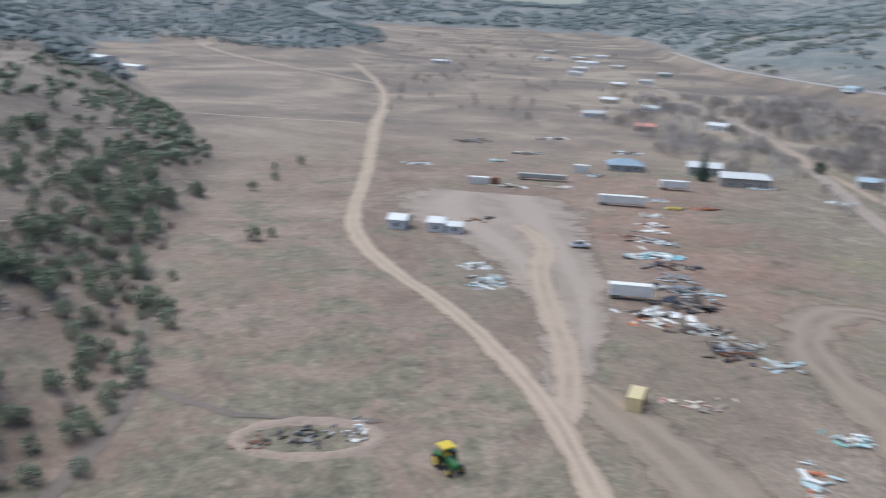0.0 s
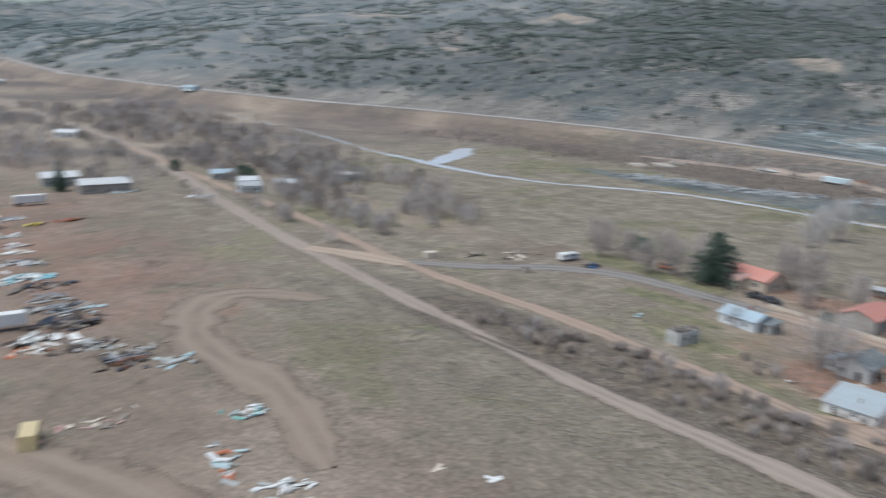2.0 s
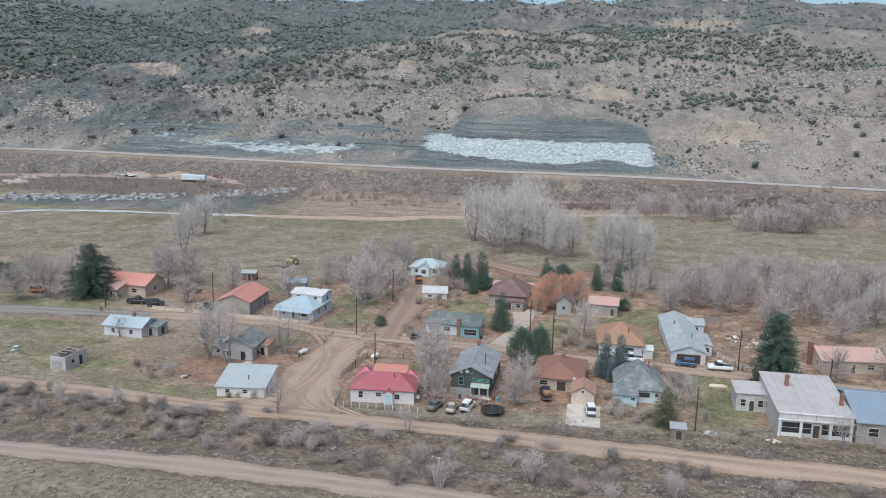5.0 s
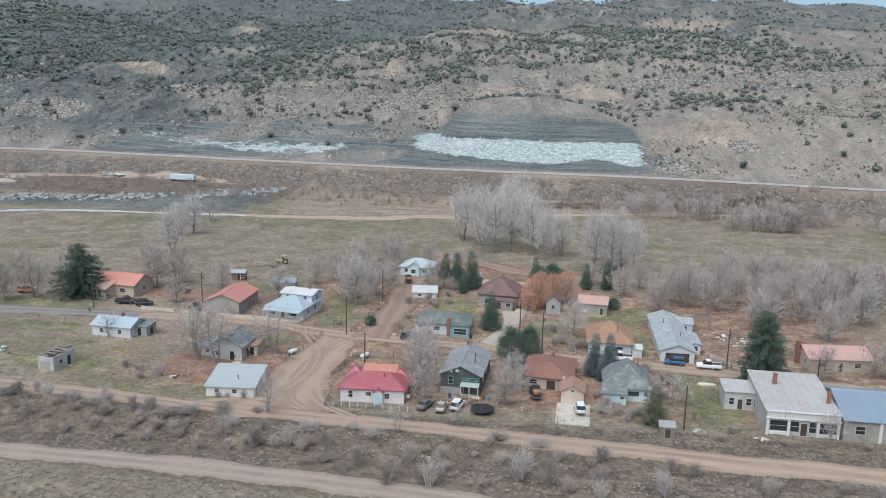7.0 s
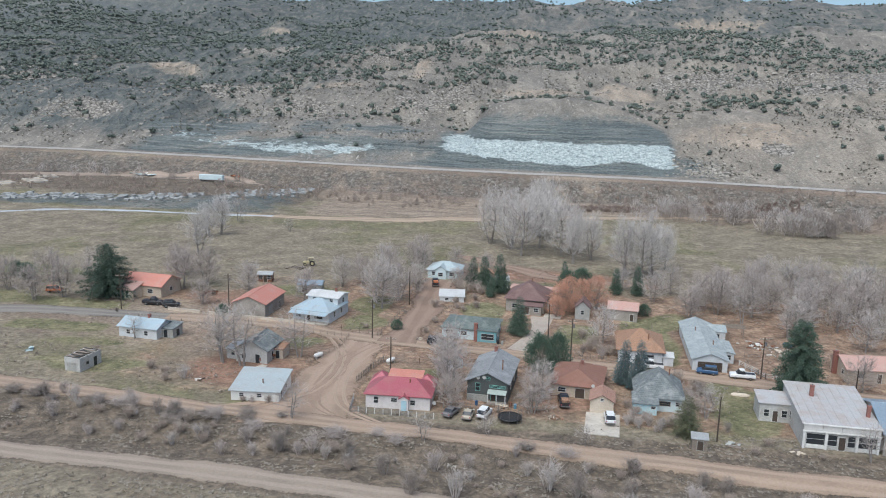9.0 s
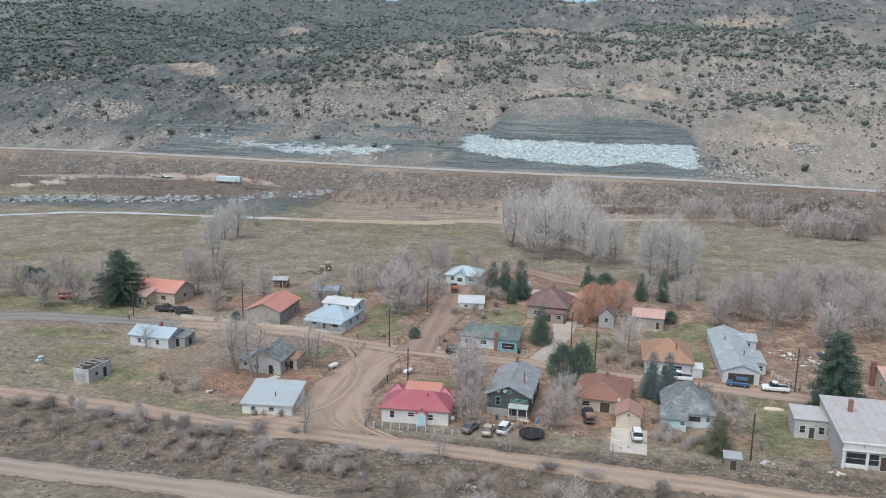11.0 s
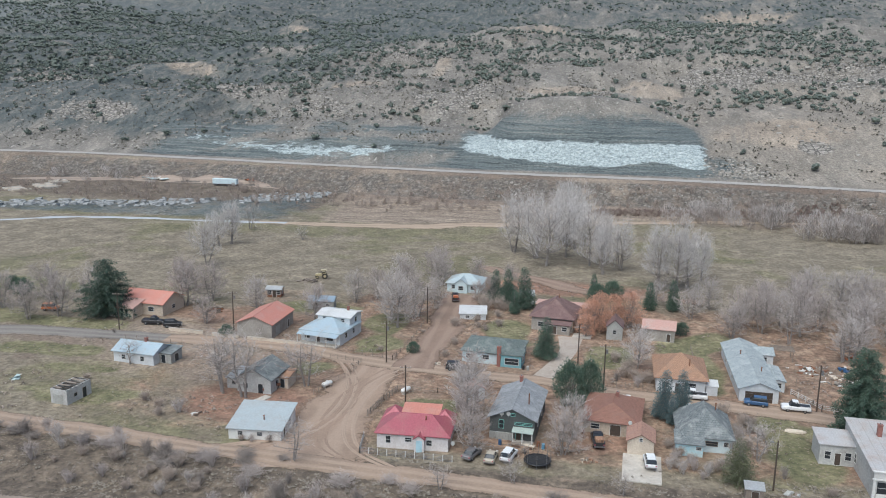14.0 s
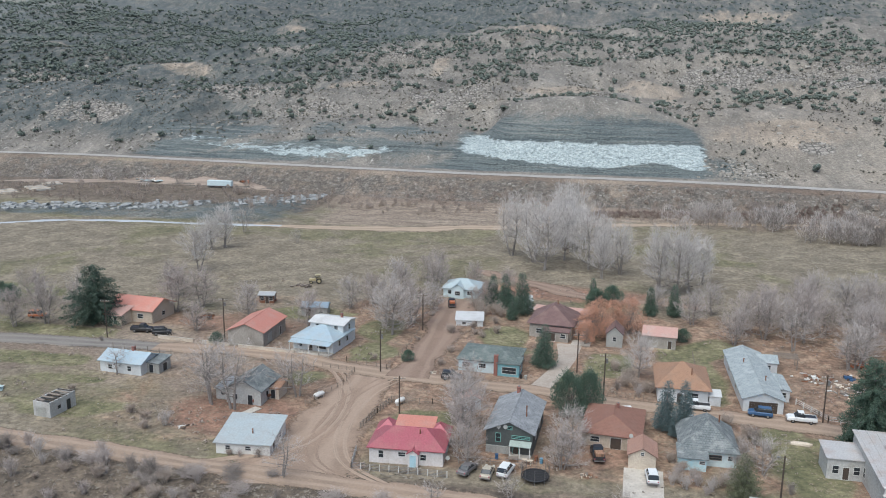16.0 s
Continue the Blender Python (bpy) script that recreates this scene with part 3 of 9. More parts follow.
def land(x, y):
    """Height, and how much of it is cut bank, at plan places."""
    x, y = np.asarray(x, float), np.asarray(y, float)
    n = north_of(x, y)
    s = np.interp(x, *zip(*FOOT)) - y
    hill = np.interp(n, *zip(*RISE))
    hill = hill * (1 - 0.40 * smoothstep(-x - 1.9 * (y - 100), 100, 1500) * smoothstep(n, 60, 500))
    z = hill + np.interp(s, *zip(*SOUTH))
    rough = smoothstep(n, 25, 260)
    gully = 1 - np.abs(fbm(x / 150, y / 210, 3, 5)) * 2.2
    z = z + rough * (16 * (gully - 0.55) + 6 * fbm(x / 45, y / 45, 11, 4) * smoothstep(n, 40, 200))
    terrace = z / 17.0 + 0.9 * fbm(x / 120, y / 120, 71, 3)
    z = z + smoothstep(n, 120, 300) * 0.26 * (np.floor(terrace) + smoothstep(terrace % 1.0, 0.55, 0.95) - terrace) * 17.0
    z = z + smoothstep(n, 300, 900) * 42 * fbm(x / 520, y / 420, 21)
    z = z + smoothstep(s, 10, 120) * (7 * fbm(x / 60, y / 60, 31) + smoothstep(s, 200, 900) * 30 * fbm(x / 500, y / 500, 37))
    # cut banks over the highway: a domed one and a long low one
    for cx, half, base, crown in ((-2, 76, 15, 22), (-150, 112, 12, 8)):
        e = np.clip(1 - ((x - cx) / half) ** 2, 0, 1)
        face = smoothstep(n, 12, 12 + 26)
        top = 11 + (base + crown * e) * (0.55 * smoothstep(n, 12, 40) + 0.45 * smoothstep(n, 30, 78))
        w = smoothstep(e, 0.0, 0.35) * smoothstep(n, 8, 16) * (1 - smoothstep(n, 85, 150))
        z = z * (1 - w) + top * w + w * face * 1.6 * fbm(x / 9, y / 22, 5, 4)
    z = z + 92 * np.exp(-(((x + 2000) / 520) ** 2 + ((y + 520) / 240) ** 2)) * (1 + 0.4 * fbm(x / 200, y / 200, 41))
    z = z + 30 * np.exp(-(((x + 1430) / 300) ** 2 + ((y + 205) / 85) ** 2)) * (1 + 0.5 * fbm(x / 120, y / 120, 45))
    z = z + smoothstep(-x, 2600, 4300) * (104 + 50 * fbm(x / 700, y / 500, 51)) * smoothstep(-s, -300, 500)
    # flats: gentle unevenness; the strip between the two tracks lies lower
    flat = (1 - smoothstep(n, -60, 0)) * (1 - smoothstep(s, -10, 30))
    z = z + flat * (0.35 * fbm(x / 30, y / 30, 61, 4))
    strip = smoothstep(y, 124, 127) * (1 - smoothstep(y, 132, 136)) * (1 - smoothstep(-x, 120, 170)) * smoothstep(x, -4000, -170)
    return z - 0.8 * strip


def height(x, y):
    return float(land(x, y))


def steps(*runs):
    out = [runs[0][0]]
    for a, b, d in runs:
        k = max(1, round((b - a) / d))
        out += [a + (b - a) * (i + 1) / k for i in range(k)]
    return np.array(out)


# bare ochre openings on the hill (x, y, half width, half depth)
OCHRE = ((-79, 1090, 75, 110), (248, 1420, 80, 55), (-118, 747, 8, 40), (-7, 615, 44, 20), (48, 660, 28, 22), (-322, 700, 22, 10), (-369, 1110, 30, 25), (110, 507, 46, 22), (-165, 632, 28, 14), (330, 1180, 120, 60), (-560, 830, 60, 18), (-900, 700, 80, 30), (-760, 900, 70, 40), (-1100, 850, 90, 40), (-690, 640, 40, 14))

# ledges of pale broken rock on the hill
CRAGS = ((-243, 617, 42, 20), (-163, 798, 42, 26), (116, 690, 56, 36), (205, 690, 60, 62), (34, 780, 18, 42), (-9, 750, 22, 40), (-326, 553, 36, 20), (-176, 580, 32, 14), (-88, 600, 32, 42), (121, 486, 10, 9), (-410, 640, 40, 24), (40, 575, 60, 10), (-300, 900, 60, 18), (170, 1000, 70, 20), (-620, 640, 60, 24), (-820, 720, 70, 30))


def build_ground():
    xs = steps((-4700, -1500, 80), (-1500, -700, 20), (-700, -300, 7), (-300, 190, 3.5), (190, 500, 9), (500, 1500, 25), (1500, 4700, 100))
    ys = steps((-4000, -900, 90), (-900, -250, 16), (-250, -30, 6), (-30, 100, 5), (100, 420, 4), (420, 560, 2.4), (560, 800, 6), (800, 1700, 14), (1700, 4700, 90))
    X, Y = np.meshgrid(xs, ys)
    Z = land(X, Y)
    nx, ny = len(xs), len(ys)
    co = np.stack([X, Y, Z], -1).reshape(-1, 3)
    i = np.arange(nx * ny).reshape(ny, nx)
    quads = np.stack([i[:-1, :-1], i[:-1, 1:], i[1:, 1:], i[1:, :-1]], -1).reshape(-1, 4)
    me = bpy.data.meshes.new("ground")
    me.vertices.add(len(co))
    me.vertices.foreach_set("co", co.ravel())
    me.loops.add(quads.size)
    me.loops.foreach_set("vertex_index", quads.ravel())
    me.polygons.add(len(quads))
    me.polygons.foreach_set("loop_start", np.arange(len(quads)) * 4)
    me.polygons.foreach_set("use_smooth", np.ones(len(quads), bool))
    me.update()
    x, y, z = co.T
    n = north_of(x, y)
    s = np.interp(x, *zip(*FOOT)) - y
    grassy = 0.16 + 0.66 * smoothstep(y, 195, 240) * (1 - smoothstep(n, -75, -40)) + 0.55 * smoothstep(y, 60, 100) * (1 - smoothstep(y, 160, 200)) * (1 - 0.3 * smoothstep(-x, 120, 220)) + 0.25 * smoothstep(-x, 90, 140) * smoothstep(y, 150, 170)
    rocky = np.clip(smoothstep(n, -8, 14) + smoothstep(s, 5, 60) * 0.22, 0, 1)
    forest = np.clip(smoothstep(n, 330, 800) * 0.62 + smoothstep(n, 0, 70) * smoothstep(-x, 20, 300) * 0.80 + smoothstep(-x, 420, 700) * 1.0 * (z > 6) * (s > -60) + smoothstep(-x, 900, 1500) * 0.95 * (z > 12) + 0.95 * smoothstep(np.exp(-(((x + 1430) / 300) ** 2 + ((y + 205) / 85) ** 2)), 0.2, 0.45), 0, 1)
    cut = np.zeros((len(x), 4))
    for cx, half, lo, hi, a, b in ((-2, 76, 13, 26, -88, 74), (-160, 118, 12, 22, -268, -92)):
        e = smoothstep(np.clip(1 - ((x - cx) / half) ** 2, 0, 1), 0.02, 0.42)
        bank = e * smoothstep(n, 10, 15) * (1 - smoothstep(n, 58, 85))
        cut[:, 0] = np.maximum(cut[:, 0], bank * (1.0 if cx > -50 else 0.66 + 0.9 * fbm(x / 34, y / 14, 77)) * (1 - 0.75 * smoothstep(z + 3 * fbm(x / 14, y / 14, 83), hi - 1, hi + 19)))
        lift = 4.5 * smoothstep(-(x - cx), -half * 0.3, half * 0.9) + 3.5 * np.exp(-((x - cx - half * 0.52) / (half * 0.22)) ** 2)
        edge = smoothstep(x, a, a + 40) * (1 - smoothstep(x, b - 14, b))
        cut[:, 1] = np.maximum(cut[:, 1], bank * edge * (1.0 if cx > -50 else 0.50 + 0.60 * fbm(x / 40, z / 1.6, 91, 5)) * smoothstep(z, lo - 1 + lift, lo + 2 + lift) * (1 - smoothstep(z, hi - 2.5, hi + 1.5)))
    cut[:, 0] = np.maximum(cut[:, 0], 0.72 * np.exp(-(((x - 76) / 15) ** 2 + ((n - 26) / 17) ** 2)))
    cut[:, 0] = np.maximum(cut[:, 0], 0.95 * np.exp(-(((x + 392) / 26) ** 2 + ((y - 505) / 20) ** 2)))
    grey = smoothstep(-x, 105, 135) * (1 - smoothstep(-x, 275, 310)) * smoothstep(y, 348, 354) * (1 - smoothstep(y - np.interp(x, [-253, -185, -124], [372, 389, 424]), -6, 3))
    cut[:, 0] = np.maximum(cut[:, 0], 0.62 * grey)
    cut[:, 2] = 1.0 * np.exp(-(((x + 63) / 15) ** 2 + ((y - 166) / 11) ** 2)) + 0.85 * np.exp(-(((x + 2) / 36) ** 2 + ((y - 264) / 11) ** 2)) + 0.60 * np.exp(-(((x + 90) / 45) ** 2 + ((y - 220) / 12) ** 2)) + 0.6 * np.exp(-(((x - 6) / 10) ** 2 + ((y - 160) / 9) ** 2)) + 0.20 * smoothstep(-x, 80, 130) * (y > -70) * (1 - smoothstep(y, 40, 60)) + 0.72 * smoothstep(-x, 90, 215) * (1 - smoothstep(-x, 300, 420)) * smoothstep(y, 10, 80) * (1 - smoothstep(y, 60, 140))
    cut[:, 3] = smoothstep(-x, 330, 480) * (z < 14)
    ochre = np.zeros(len(x))
    for cx, cy, rx, ry in OCHRE:
        ochre = np.maximum(ochre, 1.0 - smoothstep(((x - cx) / rx) ** 2 + ((y - cy) / ry) ** 2, 0.3, 1.5))
    c = np.stack([np.clip(grassy, 0, 1), rocky, forest, ochre], -1)
    yard = np.zeros((len(x), 4))
    for cx, cy, rx, ry in ((-27.5, 169, 7, 6.5), (-55, 148.6, 4.5, 1.6), (29.5, 200, 3.2, 15), (39, 160, 7, 10), (-125, 206, 18, 4), (-15, 212, 6, 5), (-46, 205, 6, 8), (-3.5, 199, 2.5, 6), (-150, 208, 15, 6), (-56, 187, 5, 4), (24, 214, 6, 9), (8, 206, 6, 9), (-17, 222, 7, 8), (-47, 222, 6, 10), (33, 222, 8, 7), (38, 172, 6, 6), (-118, 186, 16, 4), (-96, 163, 14, 4), (-104, 176, 9, 3), (-160, 238, 22, 7), (-70, 232, 14, 5)):
        yard[:, 0] = np.maximum(yard[:, 0], 1.0 - smoothstep(((x - cx) / rx) ** 2 + ((y - cy) / ry) ** 2, 0.55, 1.25))
    yard[:, 1] = 0.62 * smoothstep(x, -115, -85) * (1 - smoothstep(x, 75, 110)) * smoothstep(y, 146, 154) * (1 - smoothstep(y, 240, 262)) * np.where(x < -60, 0.7, 1.0)
    yard[:, 2] = 0.8 * smoothstep(x, -190, -140) * smoothstep(y - np.interp(x, [-130, -11, 60], [120, 110, 100]), -2, 5) * (1 - smoothstep(y, 143, 150))
    yard[:, 2] = np.maximum(yard[:, 2], 0.72 * smoothstep(n, -95, -70) * (1 - smoothstep(n, -22, -8)) * np.where(x < -115, 1.0, 0.45))
    yard[:, 2] = np.maximum(yard[:, 2], 0.40 * smoothstep(-x, 30, 70) * (1 - smoothstep(-x, 150, 190)) * smoothstep(y, 55, 75) * (1 - smoothstep(y, 108, 116)))
    brim = np.interp(x, [-330, -190, -130, -90], [125, 105, 66, 40])
    yard[:, 3] = smoothstep(-x, 50, 90) * (1 - smoothstep(y - brim, -14, 14)) * smoothstep(y, -90, -60)
    lie = np.zeros((len(x), 4))
    lie[:, 3] = np.clip(np.exp(-(((x + 120) / 60) ** 2 + ((y + 20) / 45) ** 2)) + 0.9 * np.exp(-(((x + 105) / 45) ** 2 + ((y - 90) / 30) ** 2)) - 0.25, 0, 1)
    sand = np.interp(x, [-130, -60, 19, 140, 300], [346, 354, 379, 394, 400])
    lie[:, 0] = 0.75 * smoothstep(x, -125, -95) * (1 - smoothstep(x, 30, 90)) * smoothstep(y - sand, 0, 8) * (1 - smoothstep(n, -44, -30))
    for cx, cy, rx, ry in CRAGS:
        lie[:, 1] = np.maximum(lie[:, 1], 1.0 - smoothstep(((x - cx) / rx) ** 2 + ((y - cy) / ry) ** 2, 0.25, 1.35))
    lie[:, 2] = 0.62 * smoothstep(n, -36, -28) * (1 - smoothstep(n, -12, -6)) * smoothstep(x, -420, -300) + 0.8 * np.exp(-(((x - 82) / 13) ** 2 + ((n - 24) / 12) ** 2))
    for nm, arr in (("cover", c), ("cut", cut), ("yard", yard), ("lie", lie)):
        at = me.attributes.new(nm, "FLOAT_COLOR", "POINT")
        at.data.foreach_set("color", arr.astype(np.float32).ravel())
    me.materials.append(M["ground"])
    return tagged(new("ground", me), "dry winter grass and red-brown soil rising to rocky hills", "ground", kind="structure")


build_ground()


def curve_points(pts, step=3.0):
    """A smooth line through plan points (x, y, width)."""
    p = [np.array(q, float) for q in pts]
    p = [2 * p[0] - p[1]] + p + [2 * p[-1] - p[-2]]
    out = []
    for a, b, c, d in zip(p, p[1:], p[2:], p[3:]):
        k = max(2, int(np.linalg.norm((c - b)[:2]) / step))
        for i in range(k):
            t = i / k
            out.append(0.5 * (2 * b + (c - a) * t + (2 * a - 5 * b + 4 * c - d) * t * t + (3 * b - a - 3 * c + d) * t ** 3))
    return np.array(out + [p[-2]])


def way(name, pts, material, label, category="road", lift=0.06, ragged=0.5, step=3.0, seed=1, cols=9):
    """A road laid on the land, with ragged edges."""
    q = curve_points(pts, step)
    d = np.gradient(q[:, :2], axis=0)
    d /= np.linalg.norm(d, axis=1)[:, None]
    side = np.stack([d[:, 1], -d[:, 0]], -1)
    t = np.linspace(-1, 1, cols)
    run = np.cumsum(np.r_[0, np.linalg.norm(np.diff(q[:, :2], axis=0), axis=1)])
    wl = q[:, 2] / 2 + ragged * 1.6 * fbm(run / 6, run * 0 + 3, seed * 10, 3)
    wr = q[:, 2] / 2 + ragged * 1.6 * fbm(run / 6, run * 0 + 9, seed * 10 + 5, 3)
    rows = []
    for k in range(len(q)):
        off = np.where(t < 0, t * wl[k], t * wr[k])
        xy = q[k, :2] + side[k] * off[:, None]
        z = land(xy[:, 0], xy[:, 1]) + lift * np.where(np.abs(t) > 0.99, 0.25, 1)
        rows.append(np.c_[xy, z])
    co = np.array(rows).reshape(-1, 3)
    n = len(q)
    i = np.arange(n * cols).reshape(n, cols)
    f = np.stack([i[:-1, :-1], i[:-1, 1:], i[1:, 1:], i[1:, :-1]], -1).reshape(-1, 4)
    me = bpy.data.meshes.new(name)
    me.from_pydata(co.tolist(), [], f.tolist())
    me.polygons.foreach_set("use_smooth", [True] * len(me.polygons))
    at = me.attributes.new("across", "FLOAT", "POINT")
    at.data.foreach_set("value", np.tile((t + 1) / 2, n).astype(np.float32))
    me.materials.append(M[material])
    return tagged(new(name, me), label, category, kind="structure")


way("highway", [(x, y, 10.5) for x, y in HWY[2:-1]], "highway", "pale two-lane highway along the foot of the hill", lift=0.25, ragged=0.1, step=8)
way("dirt_road", [(90, 20, 5.8), (20, 32, 5.8), (-40, 30, 5.8), (-85, 24, 6.0), (-102, 21, 6.0), (-125, 18, 5.8), (-148, 12, 5.8), (-175, 2, 5.8), (-202, -12, 5.8), (-227, -22, 6.9), (-260, -28, 6.3), (-339, -30, 6.9), (-478, -37, 8.0), (-565, -38, 8.0), (-735, -53, 6.9), (-1000, -100, 6.9)],
    "dirt_road", "pale tan dirt road winding across the flat", seed=2, lift=0.17)
way("rail_grade_road", [(-900, 215, 9.1), (-500, 190, 9.1), (-360, 166, 9.1), (-270, 147, 8.5), (-179, 133, 6.8), (-128, 127, 6.8), (-93, 122.5, 6.8), (-64, 121, 6.8), (-45, 119.5, 6.8), (-26, 117.5, 6.8), (-11, 116, 6.8), (60, 107, 6.8), (300, 80, 6.8)],
    "grey_road", "straight grey-tan gravel road beside a scrub strip", seed=3)
way("village_road", [(-480, 186, 5.8), (-396, 176, 5.8), (-254, 162, 5.8), (-215, 156, 5.8), (-182, 152, 5.8), (-150, 151.5, 5.8), (-125, 151, 6.2), (-102, 149, 6.2), (-54, 144, 6.2), (-11, 140, 6.6), (29, 136, 6.6), (62, 133, 6.6), (150, 124, 6.6), (300, 110, 6.6)],
    "brown_road", "rutted tan dirt road in front of the houses", seed=4, lift=0.11)
way("junction_link", [(-216, 139, 7.2), (-200, 146, 10.8), (-184, 152, 8.4)], "dirt_road", "short dirt link between two roads", seed=5, lift=0.12)
way("street_asphalt", [(-186, 153, 6), (-170, 168, 7), (-156, 186, 8), (-138, 197, 8.5), (-110, 198.5, 8), (-92, 199, 7)], "asphalt", "worn grey asphalt street", seed=6, lift=0.1)
way("street_dirt", [(-96, 199, 7.5), (-82, 199.5, 7.5), (-63, 198.5, 7.5), (-50, 194, 8.0), (-26, 189.5, 6.9), (-7, 188, 6.3), (10, 183.5, 5.8), (32, 180.5, 6.9), (50, 178, 6.9), (80, 172, 5.8)], "brown_road", "brown dirt street between the houses", seed=7, lift=0.11)
way("lane_wide", [(-43.5, 197, 9), (-43, 188, 11), (-43.5, 176, 17), (-44, 160, 18), (-45, 149, 25), (-44, 141, 24)], "lane", "wide bare dirt lane with wheel tracks", seed=8, lift=0.07, ragged=2.2, cols=15)
for _k, (_p, _m) in enumerate((([(-55, 196), (-48, 187), (-43, 172), (-45, 157), (-55, 145)], "lane_rut"), ([(-35, 191), (-40, 180), (-41, 163), (-37, 150), (-27, 142)], "pale_rut"), ([(-52, 195), (-46, 182), (-44, 166), (-48, 153), (-62, 145)], "pale_rut"), ([(-39, 190), (-44, 176), (-45, 160), (-42, 149), (-32, 142.5)], "lane_rut"))):
    for _d in (-0.9, 0.9):
        way("wheel_rut", [(a + _d, b, 0.9) for a, b in _p], _m, "worn wheel rut in the bare dirt lane", "wheel track", seed=30 + _k, lift=0.105, ragged=0.25, step=2.0, cols=5)
way("lane_back", [(-33, 190, 10), (-33, 200, 9), (-33, 212, 9.5), (-33.5, 228, 10), (-33, 243, 11), (-31, 252, 13)], "back_lane", "narrow reddish-brown dirt lane", seed=9, lift=0.14, ragged=2.0, cols=13)
way("field_track", [(-32, 289, 5), (-15, 276, 7), (-1, 265, 8), (16, 260, 6), (36, 258, 4)], "back_lane", "reddish dirt track behind the houses", seed=25, lift=0.12, ragged=2.0, cols=13)
way("driveway", [(-6.5, 190, 4.5), (-4, 198, 4), (-1.5, 208, 4), (-1, 219, 6)], "apron", "worn tan concrete driveway", "driveway", seed=10, lift=0.16, ragged=0.1)
way("gravel_yard", [(-128, 20, 5), (-140, 22.5, 9), (-165, 27, 16), (-190, 29, 25), (-215, 27, 34), (-240, 23, 48), (-262, 18, 64), (-285, 16, 72), (-302, 18, 50)], "yard", "bare grey gravel yard", "yard", seed=11, lift=0.09, ragged=1.0, cols=21)
way("broad_track", [(-152, 19, 8), (-140, 24, 9), (-131, 28, 11), (-115, 34, 15), (-97, 40, 20), (-78, 47, 22)], "faint_track", "broad bare wheel-worn way", seed=22, lift=0.1, ragged=2.0, cols=13)
way("yard_track", [(-122, 19, 4), (-130, 21, 7), (-150, 24, 8), (-175, 24, 8), (-205, 25, 8), (-232, 29, 8), (-255, 24, 7)], "tan_track", "tan wheel track through the yard", seed=12, lift=0.13)
way("hill_track", [(-70, -52, 3.0), (-101, -51.3, 3.2), (-113, -50.7, 3.2), (-128, -51.2, 3.2), (-147, -55.6, 3.0), (-171, -62.8, 2.8), (-201, -73.7, 2.6)], "old_track", "old brown track along the hill foot", seed=13, ragged=0.5, lift=0.15)
way("pit_track", [(-131, -48.9, 1.6), (-126, -41.8, 1.6), (-122.2, -32.7, 1.8), (-121.4, -20, 1.8), (-121.6, -10, 1.4)], "old_track", "thin brown track past the burn pit", seed=24, ragged=0.5, lift=0.13)
way("loop_track", [(-96, 66, 4), (-108, 70, 9), (-128, 75, 13), (-150, 74, 14), (-170, 79, 14), (-184, 92, 13), (-180, 106, 9), (-168, 114, 3)], "faint_track", "faint tan loop of wheel tracks", seed=14, ragged=3.0, cols=13)
way("hill_road", [(-738, -54, 5), (-850, -125, 6), (-1000, -240, 7), (-1180, -330, 7)], "dirt_road", "pale dirt road climbing to wooded hills", seed=21, lift=0.2)
way("field_bank", [(-500, -170, 3), (-488, -120, 3), (-482, -60, 3), (-478, -42, 3)], "dirt_road", "pale bank across the flat", "bank", seed=20, lift=0.15)
way("river", [(-620, 330, 1.2), (-480, 318, 1.6), (-400, 302, 2.2), (-356, 299, 6), (-320, 297, 6), (-290, 300, 4), (-265, 308, 3), (-230, 330, 3), (-199, 342, 3.6), (-144, 345, 3.8), (-118, 346, 3)], "water", "shallow river, sky reflection put into its pale colour", "river", seed=15, lift=0.1, ragged=1.0)
way("river_pond", [(-338, 298, 8), (-350, 318, 11), (-362, 340, 13), (-380, 362, 10)], "water", "still river pool, sky reflection put into its pale colour", "river", seed=16, lift=0.13, ragged=1.5)
way("levee", [(-560, 306, 7), (-482, 352, 8), (-433, 391, 8), (-380, 411, 7), (-330, 418, 5)], "old_track", "dark earth bank along the river flat", "bank", seed=23, lift=0.2, ragged=1.5)
way("work_yard", [(-305, 436, 6), (-275, 441, 15), (-245, 444, 11), (-210, 444, 8), (-178, 440.5, 8), (-152, 432, 5)], "yard", "pale gravel work yard below the highway", "yard", seed=26, lift=0.14, ragged=1.5)
way("river_sand", [(-130, 346, 6), (-96, 348, 9), (-60, 353, 11), (-40, 361, 11), (19, 378, 8), (70, 388, 6), (140, 394, 5)], "dirt_road", "dry sandy river bed", "sand", seed=17, ragged=1.5)


# ---- houses ----
def side_matrix(side, L, W):
    """Frame of a wall: x along it, -y outwards."""
    return {"f": pose(0, -W / 2, 0), "b": pose(0, W / 2, 0, 0, 0, 180), "l": pose(-L / 2, 0, 0, 0, 0, -90), "r": pose(L / 2, 0, 0, 0, 0, 90)}[side]


